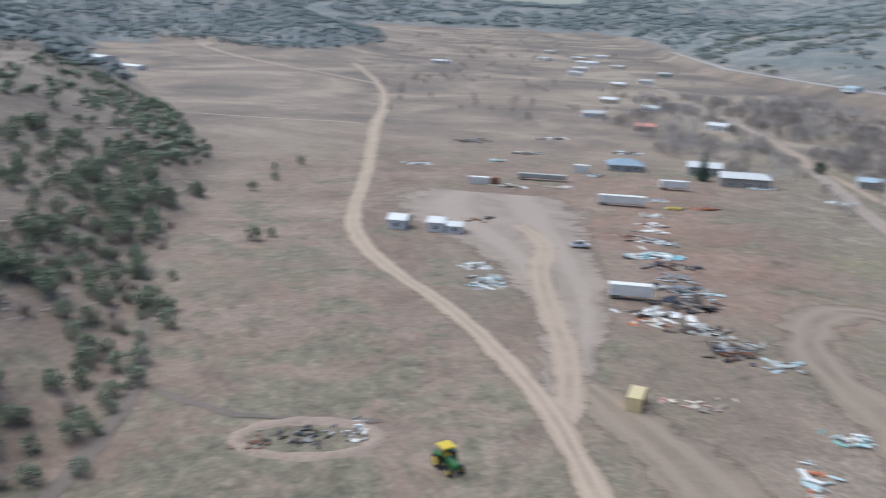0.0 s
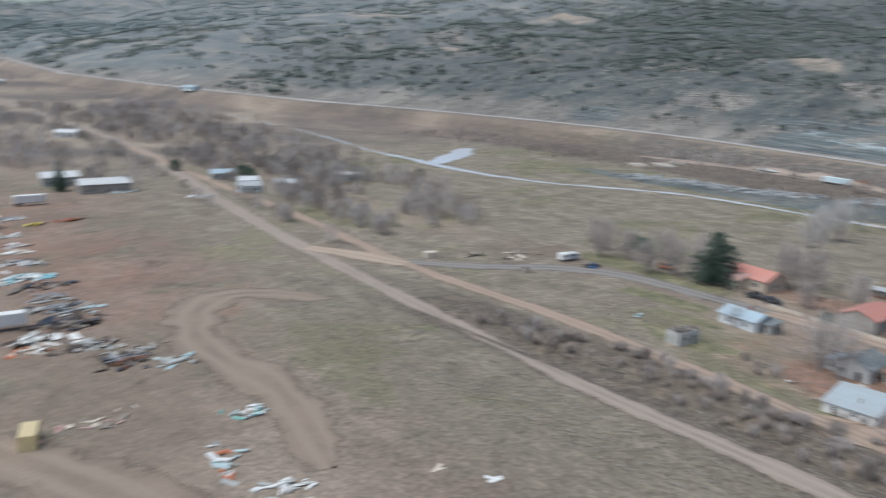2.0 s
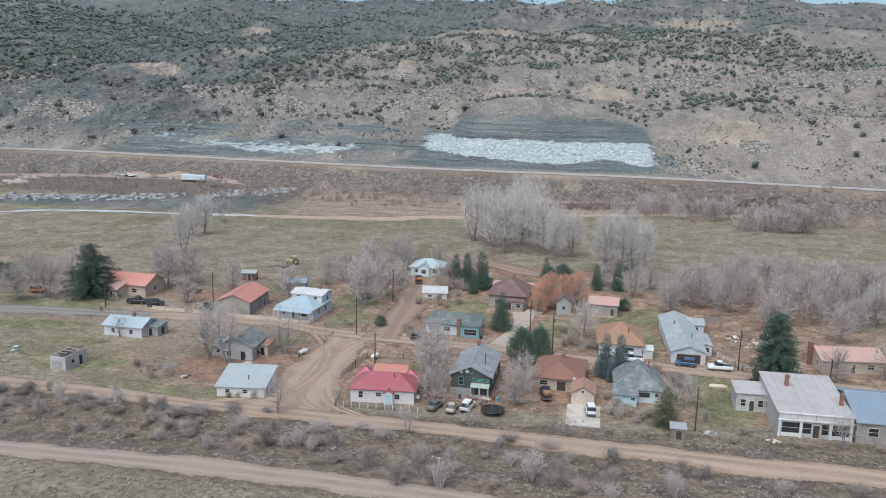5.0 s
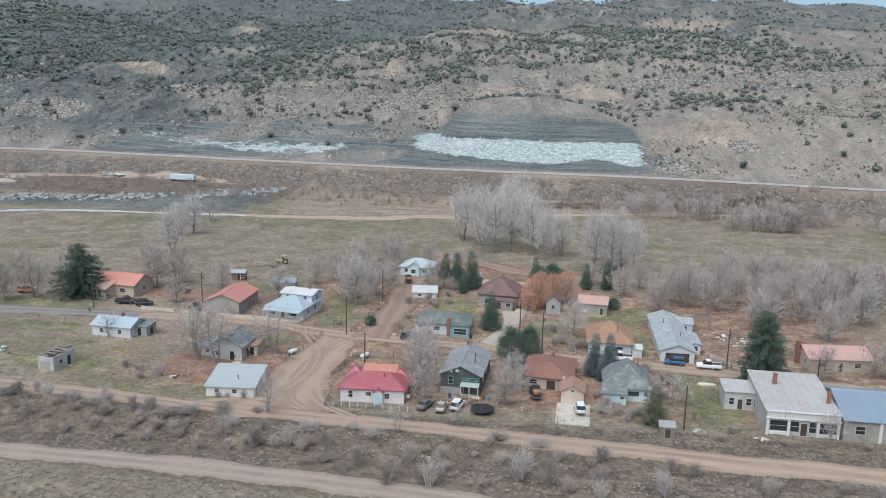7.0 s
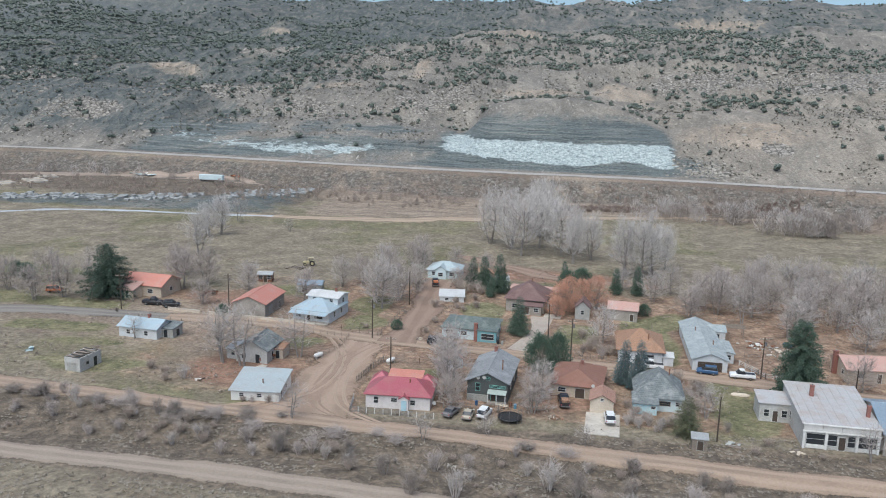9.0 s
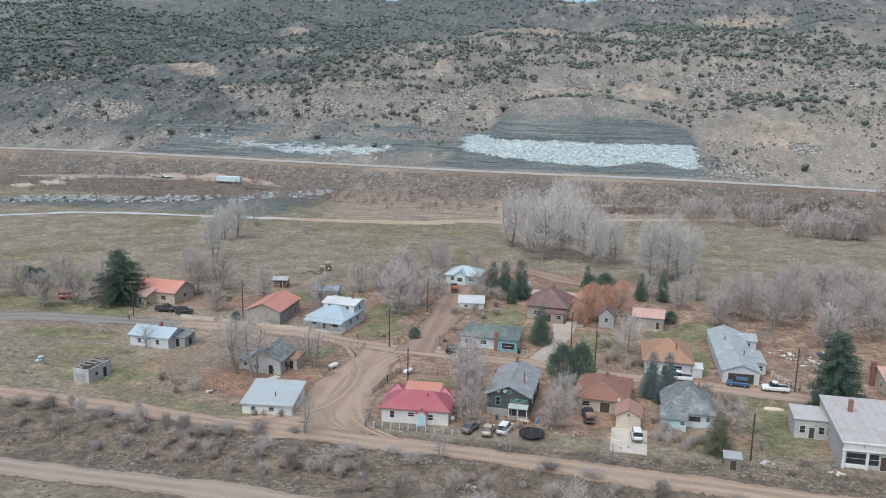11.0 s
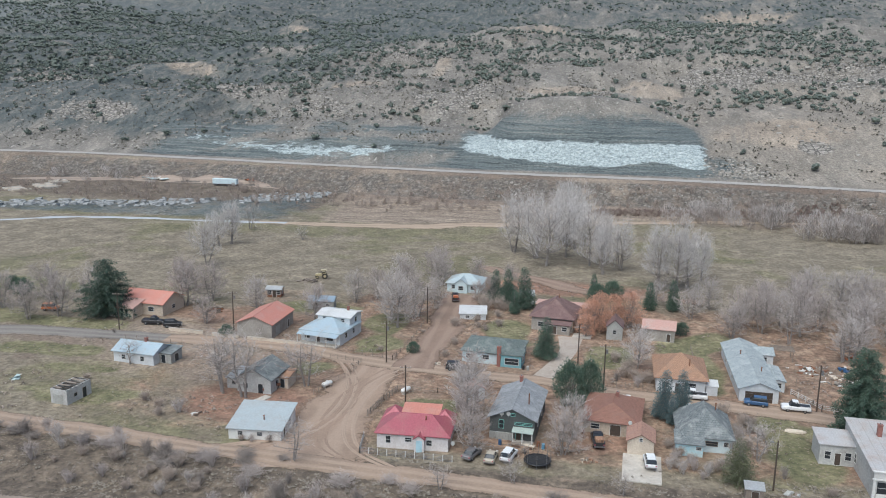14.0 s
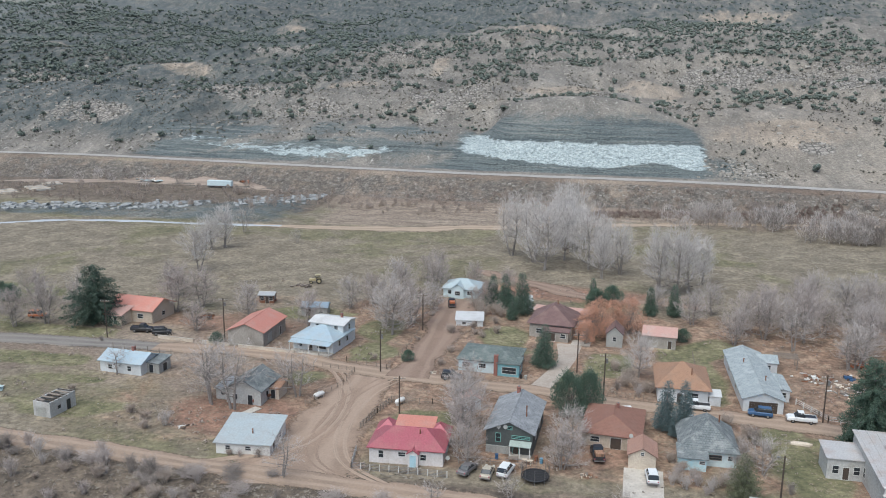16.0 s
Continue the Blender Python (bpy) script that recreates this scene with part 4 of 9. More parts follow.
def opening(parent, side, L, W, u, z, w, h, kind="w", trim="trim"):
    """A window, door or garage door with its frame, set into a wall."""
    m = side_matrix(side, L, W) @ pose(u, 0, z)
    name = {"w": "window", "d": "door", "g": "garage_door", "h": "opening"}[kind]
    bm = bmesh.new()
    t = 0.07
    if kind in "wd":
        for a in ((-w / 2 - t, w / 2 + t, h, h + t), (-w / 2 - t, w / 2 + t, -t, 0), (-w / 2 - t, -w / 2, 0, h), (w / 2, w / 2 + t, 0, h)):
            box(bm, a[0], a[1], -0.07, 0.06, a[2], a[3], m)
        if kind == "w":
            box(bm, -w / 2, w / 2, -0.045, 0.02, h / 2 - 0.03, h / 2 + 0.03, m)
        fr = part(name, bm, trim, parent)
    elif kind == "g":
        for k in range(5):
            box(bm, -w / 2, w / 2, -0.03 - 0.012 * (k % 2), 0.03, h * k / 5, h * (k + 1) / 5 - 0.02, m)
        fr = part(name, bm, trim, parent)
        return fr
    else:
        for a in ((-w / 2 - t, w / 2 + t, h, h + t), (-w / 2 - t, -w / 2, 0, h), (w / 2, w / 2 + t, 0, h)):
            box(bm, a[0], a[1], -0.04, 0.06, a[2], a[3], m)
        fr = part(name, bm, trim, parent)
    bm = bmesh.new()
    box(bm, -w / 2, w / 2, -0.025, 0.015, 0, h, m)
    if kind == "d":
        part("door_leaf", bm, trim if trim == "doorblue" else "darkwood" if trim != "darkwood" else "wood", fr)
    else:
        part("pane", bm, "glass", fr)
    return fr


def roof_mesh(L, W, h, kind, rise, over, thick=0.14):
    """A closed roof shell over an L x W plan, eaves at h."""
    a, b = L / 2 + over, W / 2 + over
    lo = h
    bm = bmesh.new()
    if kind == "flat":
        box(bm, -a, a, -b, b, lo, lo + 0.22)
        return bm
    if kind == "shed":
        poly(bm, [(-a, -b, lo), (a, -b, lo), (a, b, lo + rise), (-a, b, lo + rise), (-a, -b, lo + thick), (a, -b, lo + thick), (a, b, lo + rise + thick), (-a, b, lo + rise + thick)],
             [(3, 2, 1, 0), (4, 5, 6, 7), (0, 1, 5, 4), (1, 2, 6, 5), (2, 3, 7, 6), (3, 0, 4, 7)])
        return bm
    if kind == "gable_x":
        r = [(-a, 0), (a, 0)]
    elif kind == "gable_y":
        r = [(0, -b), (0, b)]
    elif kind == "hip_x":
        k = max(a - b * 0.85, 0.35)
        r = [(-k, 0), (k, 0)]
    elif kind == "hip_y":
        k = max(b - a * 0.85, 0.35)
        r = [(0, -k), (0, k)]
    pts = []
    for dz in (0, thick):
        pts += [(-a, -b, lo + dz), (a, -b, lo + dz), (a, b, lo + dz), (-a, b, lo + dz), (*r[0], lo + rise + dz), (*r[1], lo + rise + dz)]
    if kind.endswith("x"):
        tops = [(0, 1, 5, 4), (2, 3, 4, 5), (1, 2, 5), (3, 0, 4)]
    else:
        tops = [(0, 1, 4), (1, 2, 5, 4), (2, 3, 5), (3, 0, 4, 5)]
    gable = kind.startswith("gable")
    faces = []
    for f in tops:
        if gable and len(f) == 3:
            i, j, k = f
            faces += [(i, k, k + 6, i + 6), (k, j, j + 6, k + 6)]
            continue
        faces.append(tuple(v + 6 for v in f))
        faces.append(tuple(reversed(f)))
    edges = ((0, 1), (1, 2), (2, 3), (3, 0))
    for i, j in edges:
        if gable and ((kind == "gable_x" and (i, j) in ((1, 2), (3, 0))) or (kind == "gable_y" and (i, j) in ((0, 1), (2, 3)))):
            continue
        faces.append((i, j, j + 6, i + 6))
    poly(bm, pts, faces)
    bmesh.ops.recalc_face_normals(bm, faces=bm.faces)
    return bm


def wall_mesh(L, W, h, kind, rise, over, z0=-0.4):
    """Walls as a closed body up to the eaves, with gables."""
    bm = bmesh.new()
    a, b = L / 2, W / 2
    k = rise / (b + over) if kind == "gable_x" else rise / (a + over) if kind == "gable_y" else rise / (2 * (b + over)) if kind == "shed" else 0
    if kind == "gable_x":
        e = h + k * over
        pts = [(-a, -b, z0), (a, -b, z0), (a, b, z0), (-a, b, z0), (-a, -b, e), (a, -b, e), (a, b, e), (-a, b, e), (-a, 0, h + rise), (a, 0, h + rise)]
        faces = [(0, 1, 5, 4), (1, 2, 6, 9, 5), (2, 3, 7, 6), (3, 0, 4, 8, 7), (4, 5, 9, 8), (6, 7, 8, 9)]
    elif kind == "gable_y":
        e = h + k * over
        pts = [(-a, -b, z0), (a, -b, z0), (a, b, z0), (-a, b, z0), (-a, -b, e), (a, -b, e), (a, b, e), (-a, b, e), (0, -b, h + rise), (0, b, h + rise)]
        faces = [(0, 1, 5, 8, 4), (1, 2, 6, 5), (2, 3, 7, 9, 6), (3, 0, 4, 7), (4, 8, 9, 7), (5, 6, 9, 8)]
    elif kind == "shed":
        e0, e1 = h + k * over, h + rise - k * over
        pts = [(-a, -b, z0), (a, -b, z0), (a, b, z0), (-a, b, z0), (-a, -b, e0), (a, -b, e0), (a, b, e1), (-a, b, e1)]
        faces = [(0, 1, 5, 4), (1, 2, 6, 5), (2, 3, 7, 6), (3, 0, 4, 7), (4, 5, 6, 7)]
    else:
        pts = [(-a, -b, z0), (a, -b, z0), (a, b, z0), (-a, b, z0), (-a, -b, h), (a, -b, h), (a, b, h), (-a, b, h)]
        faces = [(0, 1, 5, 4), (1, 2, 6, 5), (2, 3, 7, 6), (3, 0, 4, 7), (4, 5, 6, 7)]
    poly(bm, pts, faces)
    return bm


def block(parent, x, y, rz, L, W, h, kind, rise, wall, roof, over=0.35, openings=(), trim="trim", wall_label="", roof_label="", seams=0.0):
    """One volume of a house: walls, roof, fascia, openings."""
    m = pose(x, y, 0, 0, 0, rz)
    before = set(parent.children)
    w = part("wall", wall_mesh(L, W, h, kind, rise, over), wall, parent, wall_label)
    r = part("roof", roof_mesh(L, W, h, kind, rise, over), roof, parent, roof_label)
    if kind.startswith("hip") or kind.startswith("gable"):
        bm = bmesh.new()
        if kind.endswith("x"):
            k = (L / 2 + over) if kind[0] == "g" else max(L / 2 + over - (W / 2 + over) * 0.85, 0.35)
            rod(bm, (-k, 0, h + rise + 0.14), (k, 0, h + rise + 0.14), 0.09, sides=6)
        else:
            k = (W / 2 + over) if kind[0] == "g" else max(W / 2 + over - (L / 2 + over) * 0.85, 0.35)
            rod(bm, (0, -k, h + rise + 0.14), (0, k, h + rise + 0.14), 0.09, sides=6)
        part("ridge_cap", bm, roof, r)
    for o in openings:
        opening(parent, o[0], L, W, *o[1:5], o[5] if len(o) > 5 else "w", o[6] if len(o) > 6 else trim)
    for c in parent.children:
        if c not in before:
            c.matrix_basis = m
    return r


def chimney(parent, x, y, z0, z1, s=0.7, material="brick"):
    bm = bmesh.new()
    box(bm, x - s / 2, x + s / 2, y - s / 2, y + s / 2, z0, z1)
    box(bm, x - s / 2 - 0.07, x + s / 2 + 0.07, y - s / 2 - 0.07, y + s / 2 + 0.07, z1, z1 + 0.14)
    c = part("chimney", bm, material, parent)
    bm = bmesh.new()
    rod(bm, (x, y, z1 + 0.1), (x, y, z1 + 0.4), 0.14, sides=8)
    part("flue", bm, "steel", c)


def stovepipe(parent, x, y, z0, z1):
    bm = bmesh.new()
    rod(bm, (x, y, z0), (x, y, z1), 0.11, sides=8)
    rod(bm, (x, y, z1), (x, y, z1 + 0.15), 0.2, 0.05, sides=8)
    part("stovepipe", bm, "rust", parent)


def porch(parent, x0, x1, y0, y1, h, rise, roof, post="trim", posts=3, floor=True):
    """A lean-to porch with posts; y0 is its outer edge."""
    bm = bmesh.new()
    poly(bm, [(x0, y0, h), (x1, y0, h), (x1, y1, h + rise), (x0, y1, h + rise), (x0, y0, h + 0.1), (x1, y0, h + 0.1), (x1, y1, h + rise + 0.1), (x0, y1, h + rise + 0.1)],
         [(3, 2, 1, 0), (4, 5, 6, 7), (0, 1, 5, 4), (1, 2, 6, 5), (2, 3, 7, 6), (3, 0, 4, 7)])
    part("porch_roof", bm, roof, parent)
    for i in range(posts):
        bm = bmesh.new()
        x = x0 + 0.15 + (x1 - x0 - 0.3) * i / max(posts - 1, 1)
        box(bm, x - 0.07, x + 0.07, y0 + 0.1, y0 + 0.24, 0.1, h)
        part("porch_post", bm, post, parent)
    if floor:
        bm = bmesh.new()
        box(bm, x0, x1, y0, y1, -0.3, 0.18)
        part("porch_floor", bm, "concrete", parent)


def dish(parent, x, y, z):
    bm = bmesh.new()
    rod(bm, (x, y, z - 0.1), (x, y, z + 0.5), 0.03)
    rod(bm, (x, y - 0.05, z + 0.5), (x + 0.05, y - 0.17, z + 0.57), 0.08, 0.38, 10)
    part("satellite_dish", bm, "greysiding", parent)


def house(x, y, rz, label, name="house", category="house"):
    return thing(name, x, y, 0.0, rz, label, category)


G = "houses of the village"
o = house(-27.1, 155.2, 1, "white stucco cottage with a crimson metal hip roof")
o["group"] = G
block(o, 0, 0, 0, 12.4, 8.2, 2.6, "hip_x", 2.1, "rosewhite", "redroof", 0.4, [("f", -4.2, 0.9, 0.8, 1.25), ("f", -0.7, 1.35, 1.1, 0.7), ("f", 2.9, 0.9, 0.9, 0.95), ("r", 0, 0.9, 1.0, 1.1), ("l", 0, 0.9, 1.0, 1.1)], roof_label="crimson ribbed metal roof")
block(o, 0.2, 4.6, 0, 6.4, 4.0, 3.1, "shed", 0.75, "rosewhite", "orangeroof", 0.3, roof_label="faded orange metal roof")
block(o, 1.3, -4.4, 0, 1.7, 1.1, 2.2, "gable_y", 0.75, "rosewhite", "redroof", 0.22, [("f", 0, 0, 0.9, 1.95, "d", "doorblue")])
block(o, -4.5, 3.8, 0, 3.5, 3.6, 2.65, "hip_y", 1.7, "rosewhite", "redroof", 0.32)
block(o, 4.6, 3.8, 0, 3.2, 3.4, 2.65, "hip_y", 1.5, "rosewhite", "redroof", 0.32)
stovepipe(o, 1.9, -1.2, 3.9, 4.9)
dish(o, 6.9, -3.6, 0.9)

o = house(-55.0, 154.2, 3, "low white cottage with a pale galvanised metal roof")
o["group"] = G
block(o, 0, 0, 0, 9.4, 9.2, 1.95, "shed", 1.25, "white", "sheetroof", 0.4, [("f", -2.6, 0.8, 0.8, 0.7), ("f", 0.9, 0.8, 0.9, 0.7), ("r", 1, 0.9, 0.8, 0.8), ("r", -2.6, 0, 0.9, 1.85, "d")])
stovepipe(o, 0.8, -1.6, 2.3, 3.3)

o = house(-9.9, 165.2, -5, "two-storey dark green house with a grey gable roof")
o["group"] = G
block(o, 0, 0, 0, 8.0, 14.6, 3.9, "gable_y", 2.0, "darkwall", "greyshingle", 0.45, [("f", -1.9, 2.1, 0.8, 1.5, "w", "greentrim"), ("f", 0.1, 4.5, 0.7, 0.5, "w", "greentrim"), ("f", 2.0, 3.0, 3.0, 0.42, "w", "greentrim"), ("f", 1.2, 0, 0.9, 1.9, "d", "greentrim"), ("r", -3, 1.5, 1.0, 1.2), ("r", 2, 1.5, 1.0, 1.2), ("l", 0, 1.5, 1.0, 1.2)])
porch(o, 0.2, 3.9, -8.9, -7.3, 2.15, 0.35, "porchmetal", "trim", 3)
for _k in range(7):
    bm = bmesh.new()
    box(bm, -4.0 + 0.58 * _k, -3.46 + 0.58 * _k, -7.46, -7.31, -0.3, 1.35)
    part("skirt_panel", bm, "greysiding", o)
stovepipe(o, 2.2, -2.5, 4.4, 7.0)
dish(o, -1.9, -7.3, 4.3)
dish(o, -0.7, -7.35, 4.4)
chimney(o, -0.6, 6.5, 5.2, 6.7, 0.6)

o = house(7.4, 169.4, -7, "beige stucco bungalow with a red-brown shingle hip roof")
o["group"] = G
block(o, 0, 0, 0, 9.6, 12.4, 2.5, "hip_y", 2.1, "beige", "redshingle", 0.55, [("f", -2.7, 1.0, 1.5, 0.9), ("f", 0.9, 0, 1.8, 2.0, "d", "trim"), ("f", 3.4, 1.0, 1.0, 1.0), ("l", 0, 1.0, 1.2, 1.0), ("r", 1, 1.0, 1.2, 1.0)])
dish(o, 3.4, -6.4, 2.4)
chimney(o, 0.5, 1.5, 4.2, 5.2, 0.5)

o = house(11.7, 158.9, -4, "small cream garage with a brown gable roof", "garage", "garage")
o["group"] = G
block(o, 0, 0, 0, 4.4, 5.4, 2.3, "gable_y", 1.35, "cream", "roseshingle", 0.3, [("f", 0, 2.45, 0.5, 0.5), ("f", 0, 0, 2.4, 2.0, "g", "cream"), ("r", 0, 1.0, 0.8, 0.8)])

o = house(22.6, 164.4, -2, "pale blue cottage with an old grey shingle roof")
o["group"] = G
block(o, 0.2, 0.6, 0, 8.8, 10.6, 2.5, "hip_y", 3.9, "bluewall", "oldshingle", 0.5, [("f", -2.2, 1.3, 0.8, 0.6), ("f", 1.0, 1.1, 2.0, 0.8, "w", "wood"), ("f", 3.4, 1.2, 0.7, 0.7), ("r", 0, 1.0, 1.0, 1.0)])
block(o, -2.6, -5.4, 0, 4.4, 3.0, 2.0, "shed", 1.0, "paleaqua", "oldshingle", 0.35, [("f", 1.5, 1.1, 0.8, 0.5)])
for a, b in (((-2.4, -2.6, 4.25), (-1.2, -0.4, 5.35)), ((1.6, -1.9, 5.0), (2.6, -3.0, 4.1))):
    bm = bmesh.new()
    rod(bm, a, b, 0.09, sides=5)
    part("roof_flashing", bm, "greysiding", o)
stovepipe(o, 2.4, 2.6, 4.4, 6.0)

o = house(36.7, 198.6, -2, "long white house with a pale blue-grey roof and garage")
o["group"] = G
block(o, 0, 0, 0, 7.4, 28.5, 2.6, "gable_y", 1.5, "whitesiding", "bluegreyroof", 0.4, [("f", 0, 0, 5.2, 2.2, "g", "darkwood"), ("r", -8, 1.0, 1.4, 1.0), ("r", -3, 1.0, 1.4, 1.0), ("l", -6, 1.0, 1.4, 1.0), ("l", 4, 1.0, 1.4, 1.0)])
block(o, 4.7, -3.0, 0, 2.8, 9.0, 2.2, "gable_y", 0.4, "whitesiding", "bluegreyroof", 0.3, [("f", 0, 0.9, 1.4, 1.0)])
block(o, 4.6, 11.0, 0, 4.0, 5.0, 2.4, "gable_x", 1.0, "whitesiding", "bluegreyroof", 0.3, [("f", 0, 0.9, 1.2, 1.0), ("r", 0, 0.9, 1.2, 1.0)])
stovepipe(o, 1.6, -6, 3.4, 4.5)
stovepipe(o, -1.2, 4, 3.6, 4.6)

o = house(21.9, 192.0, -3, "white bungalow with a tan shingle hip roof")
o["group"] = G
block(o, -0.2, 0.8, 0, 9.6, 13.0, 3.1, "hip_x", 3.2, "whitesiding", "tanshingle", 0.65, [("f", -3.0, 1.2, 1.2, 1.0), ("f", 1.8, 1.2, 2.2, 1.1), ("f", -0.6, 0.1, 0.9, 2.0, "d"), ("r", -2, 1.2, 1.2, 1.0), ("l", 0, 1.2, 1.2, 1.0)])
block(o, 5.9, -4.4, 0, 2.2, 2.6, 2.0, "shed", 0.4, "whitesiding", "whiteroof", 0.2)
stovepipe(o, 1.5, -2.5, 4.8, 6.2)

o = house(20.2, 223.0, -7, "grey shed with a faded pink metal roof", "shed", "shed")
block(o, 0, 0.8, 0, 7.6, 7.4, 2.8, "gable_x", 1.3, "greywall", "pinkroof", 0.3, [("f", 2.4, 0, 0.9, 1.9, "d"), ("r", 0, 1.0, 0.8, 0.8)])

o = house(9.6, 221.6, -4, "narrow weathered grey shed with a steep gable", "shed", "shed")
block(o, 0, 0, 0, 3.8, 5.5, 3.0, "gable_y", 1.9, "greysiding", "maroonshingle", 0.25, [("f", 0, 1.4, 0.8, 1.0), ("r", 0.8, 1.2, 0.8, 0.8)])

o = house(-5.0, 228.0, -8, "stone-grey house with a dark maroon shingle hip roof")
o["group"] = G
block(o, 0, 0.4, 0, 10.4, 11.2, 3.4, "hip_y", 3.8, "greywall", "maroonshingle", 0.6, [("f", -2.8, 1.0, 1.4, 1.1), ("r", -1, 1.0, 1.2, 1.0), ("l", 0, 1.0, 1.2, 1.0)])
block(o, 1.6, -5.8, 0, 6.2, 3.0, 2.3, "shed", 0.9, "greywall", "maroonshingle", 0.3, [("f", -1.2, 0, 2.2, 2.0, "d"), ("f", 1.8, 0.9, 1.2, 1.0)])
block(o, 6.6, 1.5, 0, 2.6, 4.0, 2.2, "flat", 0, "whitesiding", "greyshingle", 0.2, [("f", 0, 0, 0.9, 1.9, "d")])
stovepipe(o, 0.6, 1.2, 6.3, 7.8)

o = house(-3.0, 238.5, -8, "tan open-sided carport with a flat metal roof", "carport", "carport")
porch(o, -7.5, 7.5, -2.2, 2.2, 2.6, 0.3, "pinkroof", "wood", 5, False)
for _x in (-7.2, 0.0, 7.2):
    bm = bmesh.new()
    box(bm, _x - 0.07, _x + 0.07, 1.9, 2.05, -0.1, 2.85)
    part("porch_post", bm, "wood", o)

o = house(-17.4, 200.8, -6, "teal and cream house with a grey-green hip roof")
o["group"] = G
block(o, -0.5, 0.5, 0, 12.6, 10.4, 2.5, "hip_x", 1.6, "bluewall", "greenroof", 0.5, [("f", -4.6, 1.0, 1.6, 0.9), ("f", -1.0, 1.0, 1.4, 0.9), ("l", 0, 1.0, 1.2, 1.0)])
block(o, 4.3, -3.4, 0, 4.6, 4.4, 2.7, "flat", 0, "tealwall", "greenroof", 0.3, [("f", 0.2, 0.6, 3.0, 1.4), ("r", 0, 0.8, 1.6, 1.2)])
chimney(o, 1.6, -5.4, -0.2, 4.3, 0.8)

o = house(-26.6, 231.6, 6, "low white shed with a flat white roof", "shed", "shed")
block(o, 0, 0, 0, 6.8, 6.4, 1.5, "shed", 0.4, "whitesiding", "whiteroof", 0.3, [("f", 1.5, 0, 0.9, 1.35, "d"), ("f", -1.4, 0.5, 0.9, 0.6)])

o = house(-32.0, 259.0, -4, "pale blue cottage with a pale blue metal hip roof")
o["group"] = G
block(o, 0, 0, 0, 9.8, 8.6, 2.5, "hip_x", 2.0, "bluewall", "whiteblueroof", 0.5, [("f", -3, 1.0, 1.0, 1.0), ("f", 0.3, 0, 0.9, 2.0, "d"), ("f", 2.8, 1.0, 1.4, 1.0)])
block(o, -0.6, -3.2, 0, 3.6, 4.0, 2.6, "gable_y", 1.5, "bluewall", "whiteblueroof", 0.3, [("f", 0, 0.9, 1.4, 1.1)])

o = house(-19.5, 256.5, 12, "small brown shed with a steep pale-edged roof", "shed", "shed")
block(o, 0, 0, 0, 5.0, 4.6, 2.2, "gable_y", 1.7, "wood", "tanshingle", 0.3, [("f", 0, 0, 1.2, 1.9, "d", "trim")])
o = house(-13.5, 249.0, 8, "small grey shed among spruces", "shed", "shed")
block(o, 0, 0, 0, 3.6, 4.0, 2.2, "gable_x", 1.0, "greysiding", "paleroof", 0.25, [("f", 0, 0.9, 0.9, 0.8)])

o = house(-58.0, 208.6, -11, "two-storey pale blue house with a white upper roof")
o["group"] = G
block(o, 0, -1.0, 0, 10.2, 10.4, 2.8, "hip_x", 1.9, "whitesiding", "blueroof", 0.5, [("f", -3.4, 0.9, 1.2, 1.2), ("f", -0.6, 0, 0.9, 2.0, "d"), ("f", 2.2, 0.9, 2.2, 1.3), ("r", -2, 1.0, 0.9, 1.2), ("r", 2, 1.0, 0.9, 1.2)])
block(o, 0.6, 2.6, 0, 8.6, 6.2, 5.0, "gable_x", 0.7, "whitesiding", "whiteroof", 0.45, [("r", 0, 3.4, 0.9, 1.2), ("r", 0, 1.0, 0.9, 1.2), ("f", -2.4, 3.9, 0.9, 0.8), ("f", 2.4, 3.9, 0.9, 0.8)])
porch(o, -5.2, 5.2, -8.4, -6.2, 2.3, 0.5, "blueroof", "trim", 5)
chimney(o, 2.6, 3.4, 5.6, 6.6, 0.5)

o = house(-67.6, 231.6, 6, "low dark blue-roofed shed", "shed", "shed")
block(o, 0, 0, 0, 6.8, 4.2, 2.2, "gable_x", 0.9, "greysiding", "deepblueroof", 0.3, [("f", -1.5, 0, 1.4, 1.8, "d"), ("f", 1.8, 0.9, 0.9, 0.7)])

o = house(-75.4, 210.0, -3, "long grey workshop with an orange metal roof", "workshop", "workshop")
block(o, 0, 0, 0, 8.8, 13.4, 3.4, "gable_y", 1.9, "greywall", "orangeroof", 0.4, [("r", -3, 0, 2.6, 2.4, "g", "greysiding"), ("r", 3.4, 0, 0.9, 2.0, "d")])

o = house(-112.3, 219.5, -8, "beige ranch house with an orange metal roof")
o["group"] = G
block(o, 1.0, 1.5, 0, 13.0, 9.4, 3.0, "gable_x", 2.2, "beige", "orangeroof", 0.5, [("f", 3, 1.0, 1.6, 1.1), ("r", 0, 1.0, 1.2, 1.0)])
block(o, -2.4, -5.0, 0, 7.6, 4.6, 2.5, "shed", 1.2, "cream", "pinkroof", 0.4, [("f", -1.6, 0.3, 0.8, 1.9), ("f", -0.5, 0.3, 0.8, 1.9), ("f", 0.6, 0.3, 0.8, 1.9), ("f", 2.0, 0.3, 0.8, 1.9)])

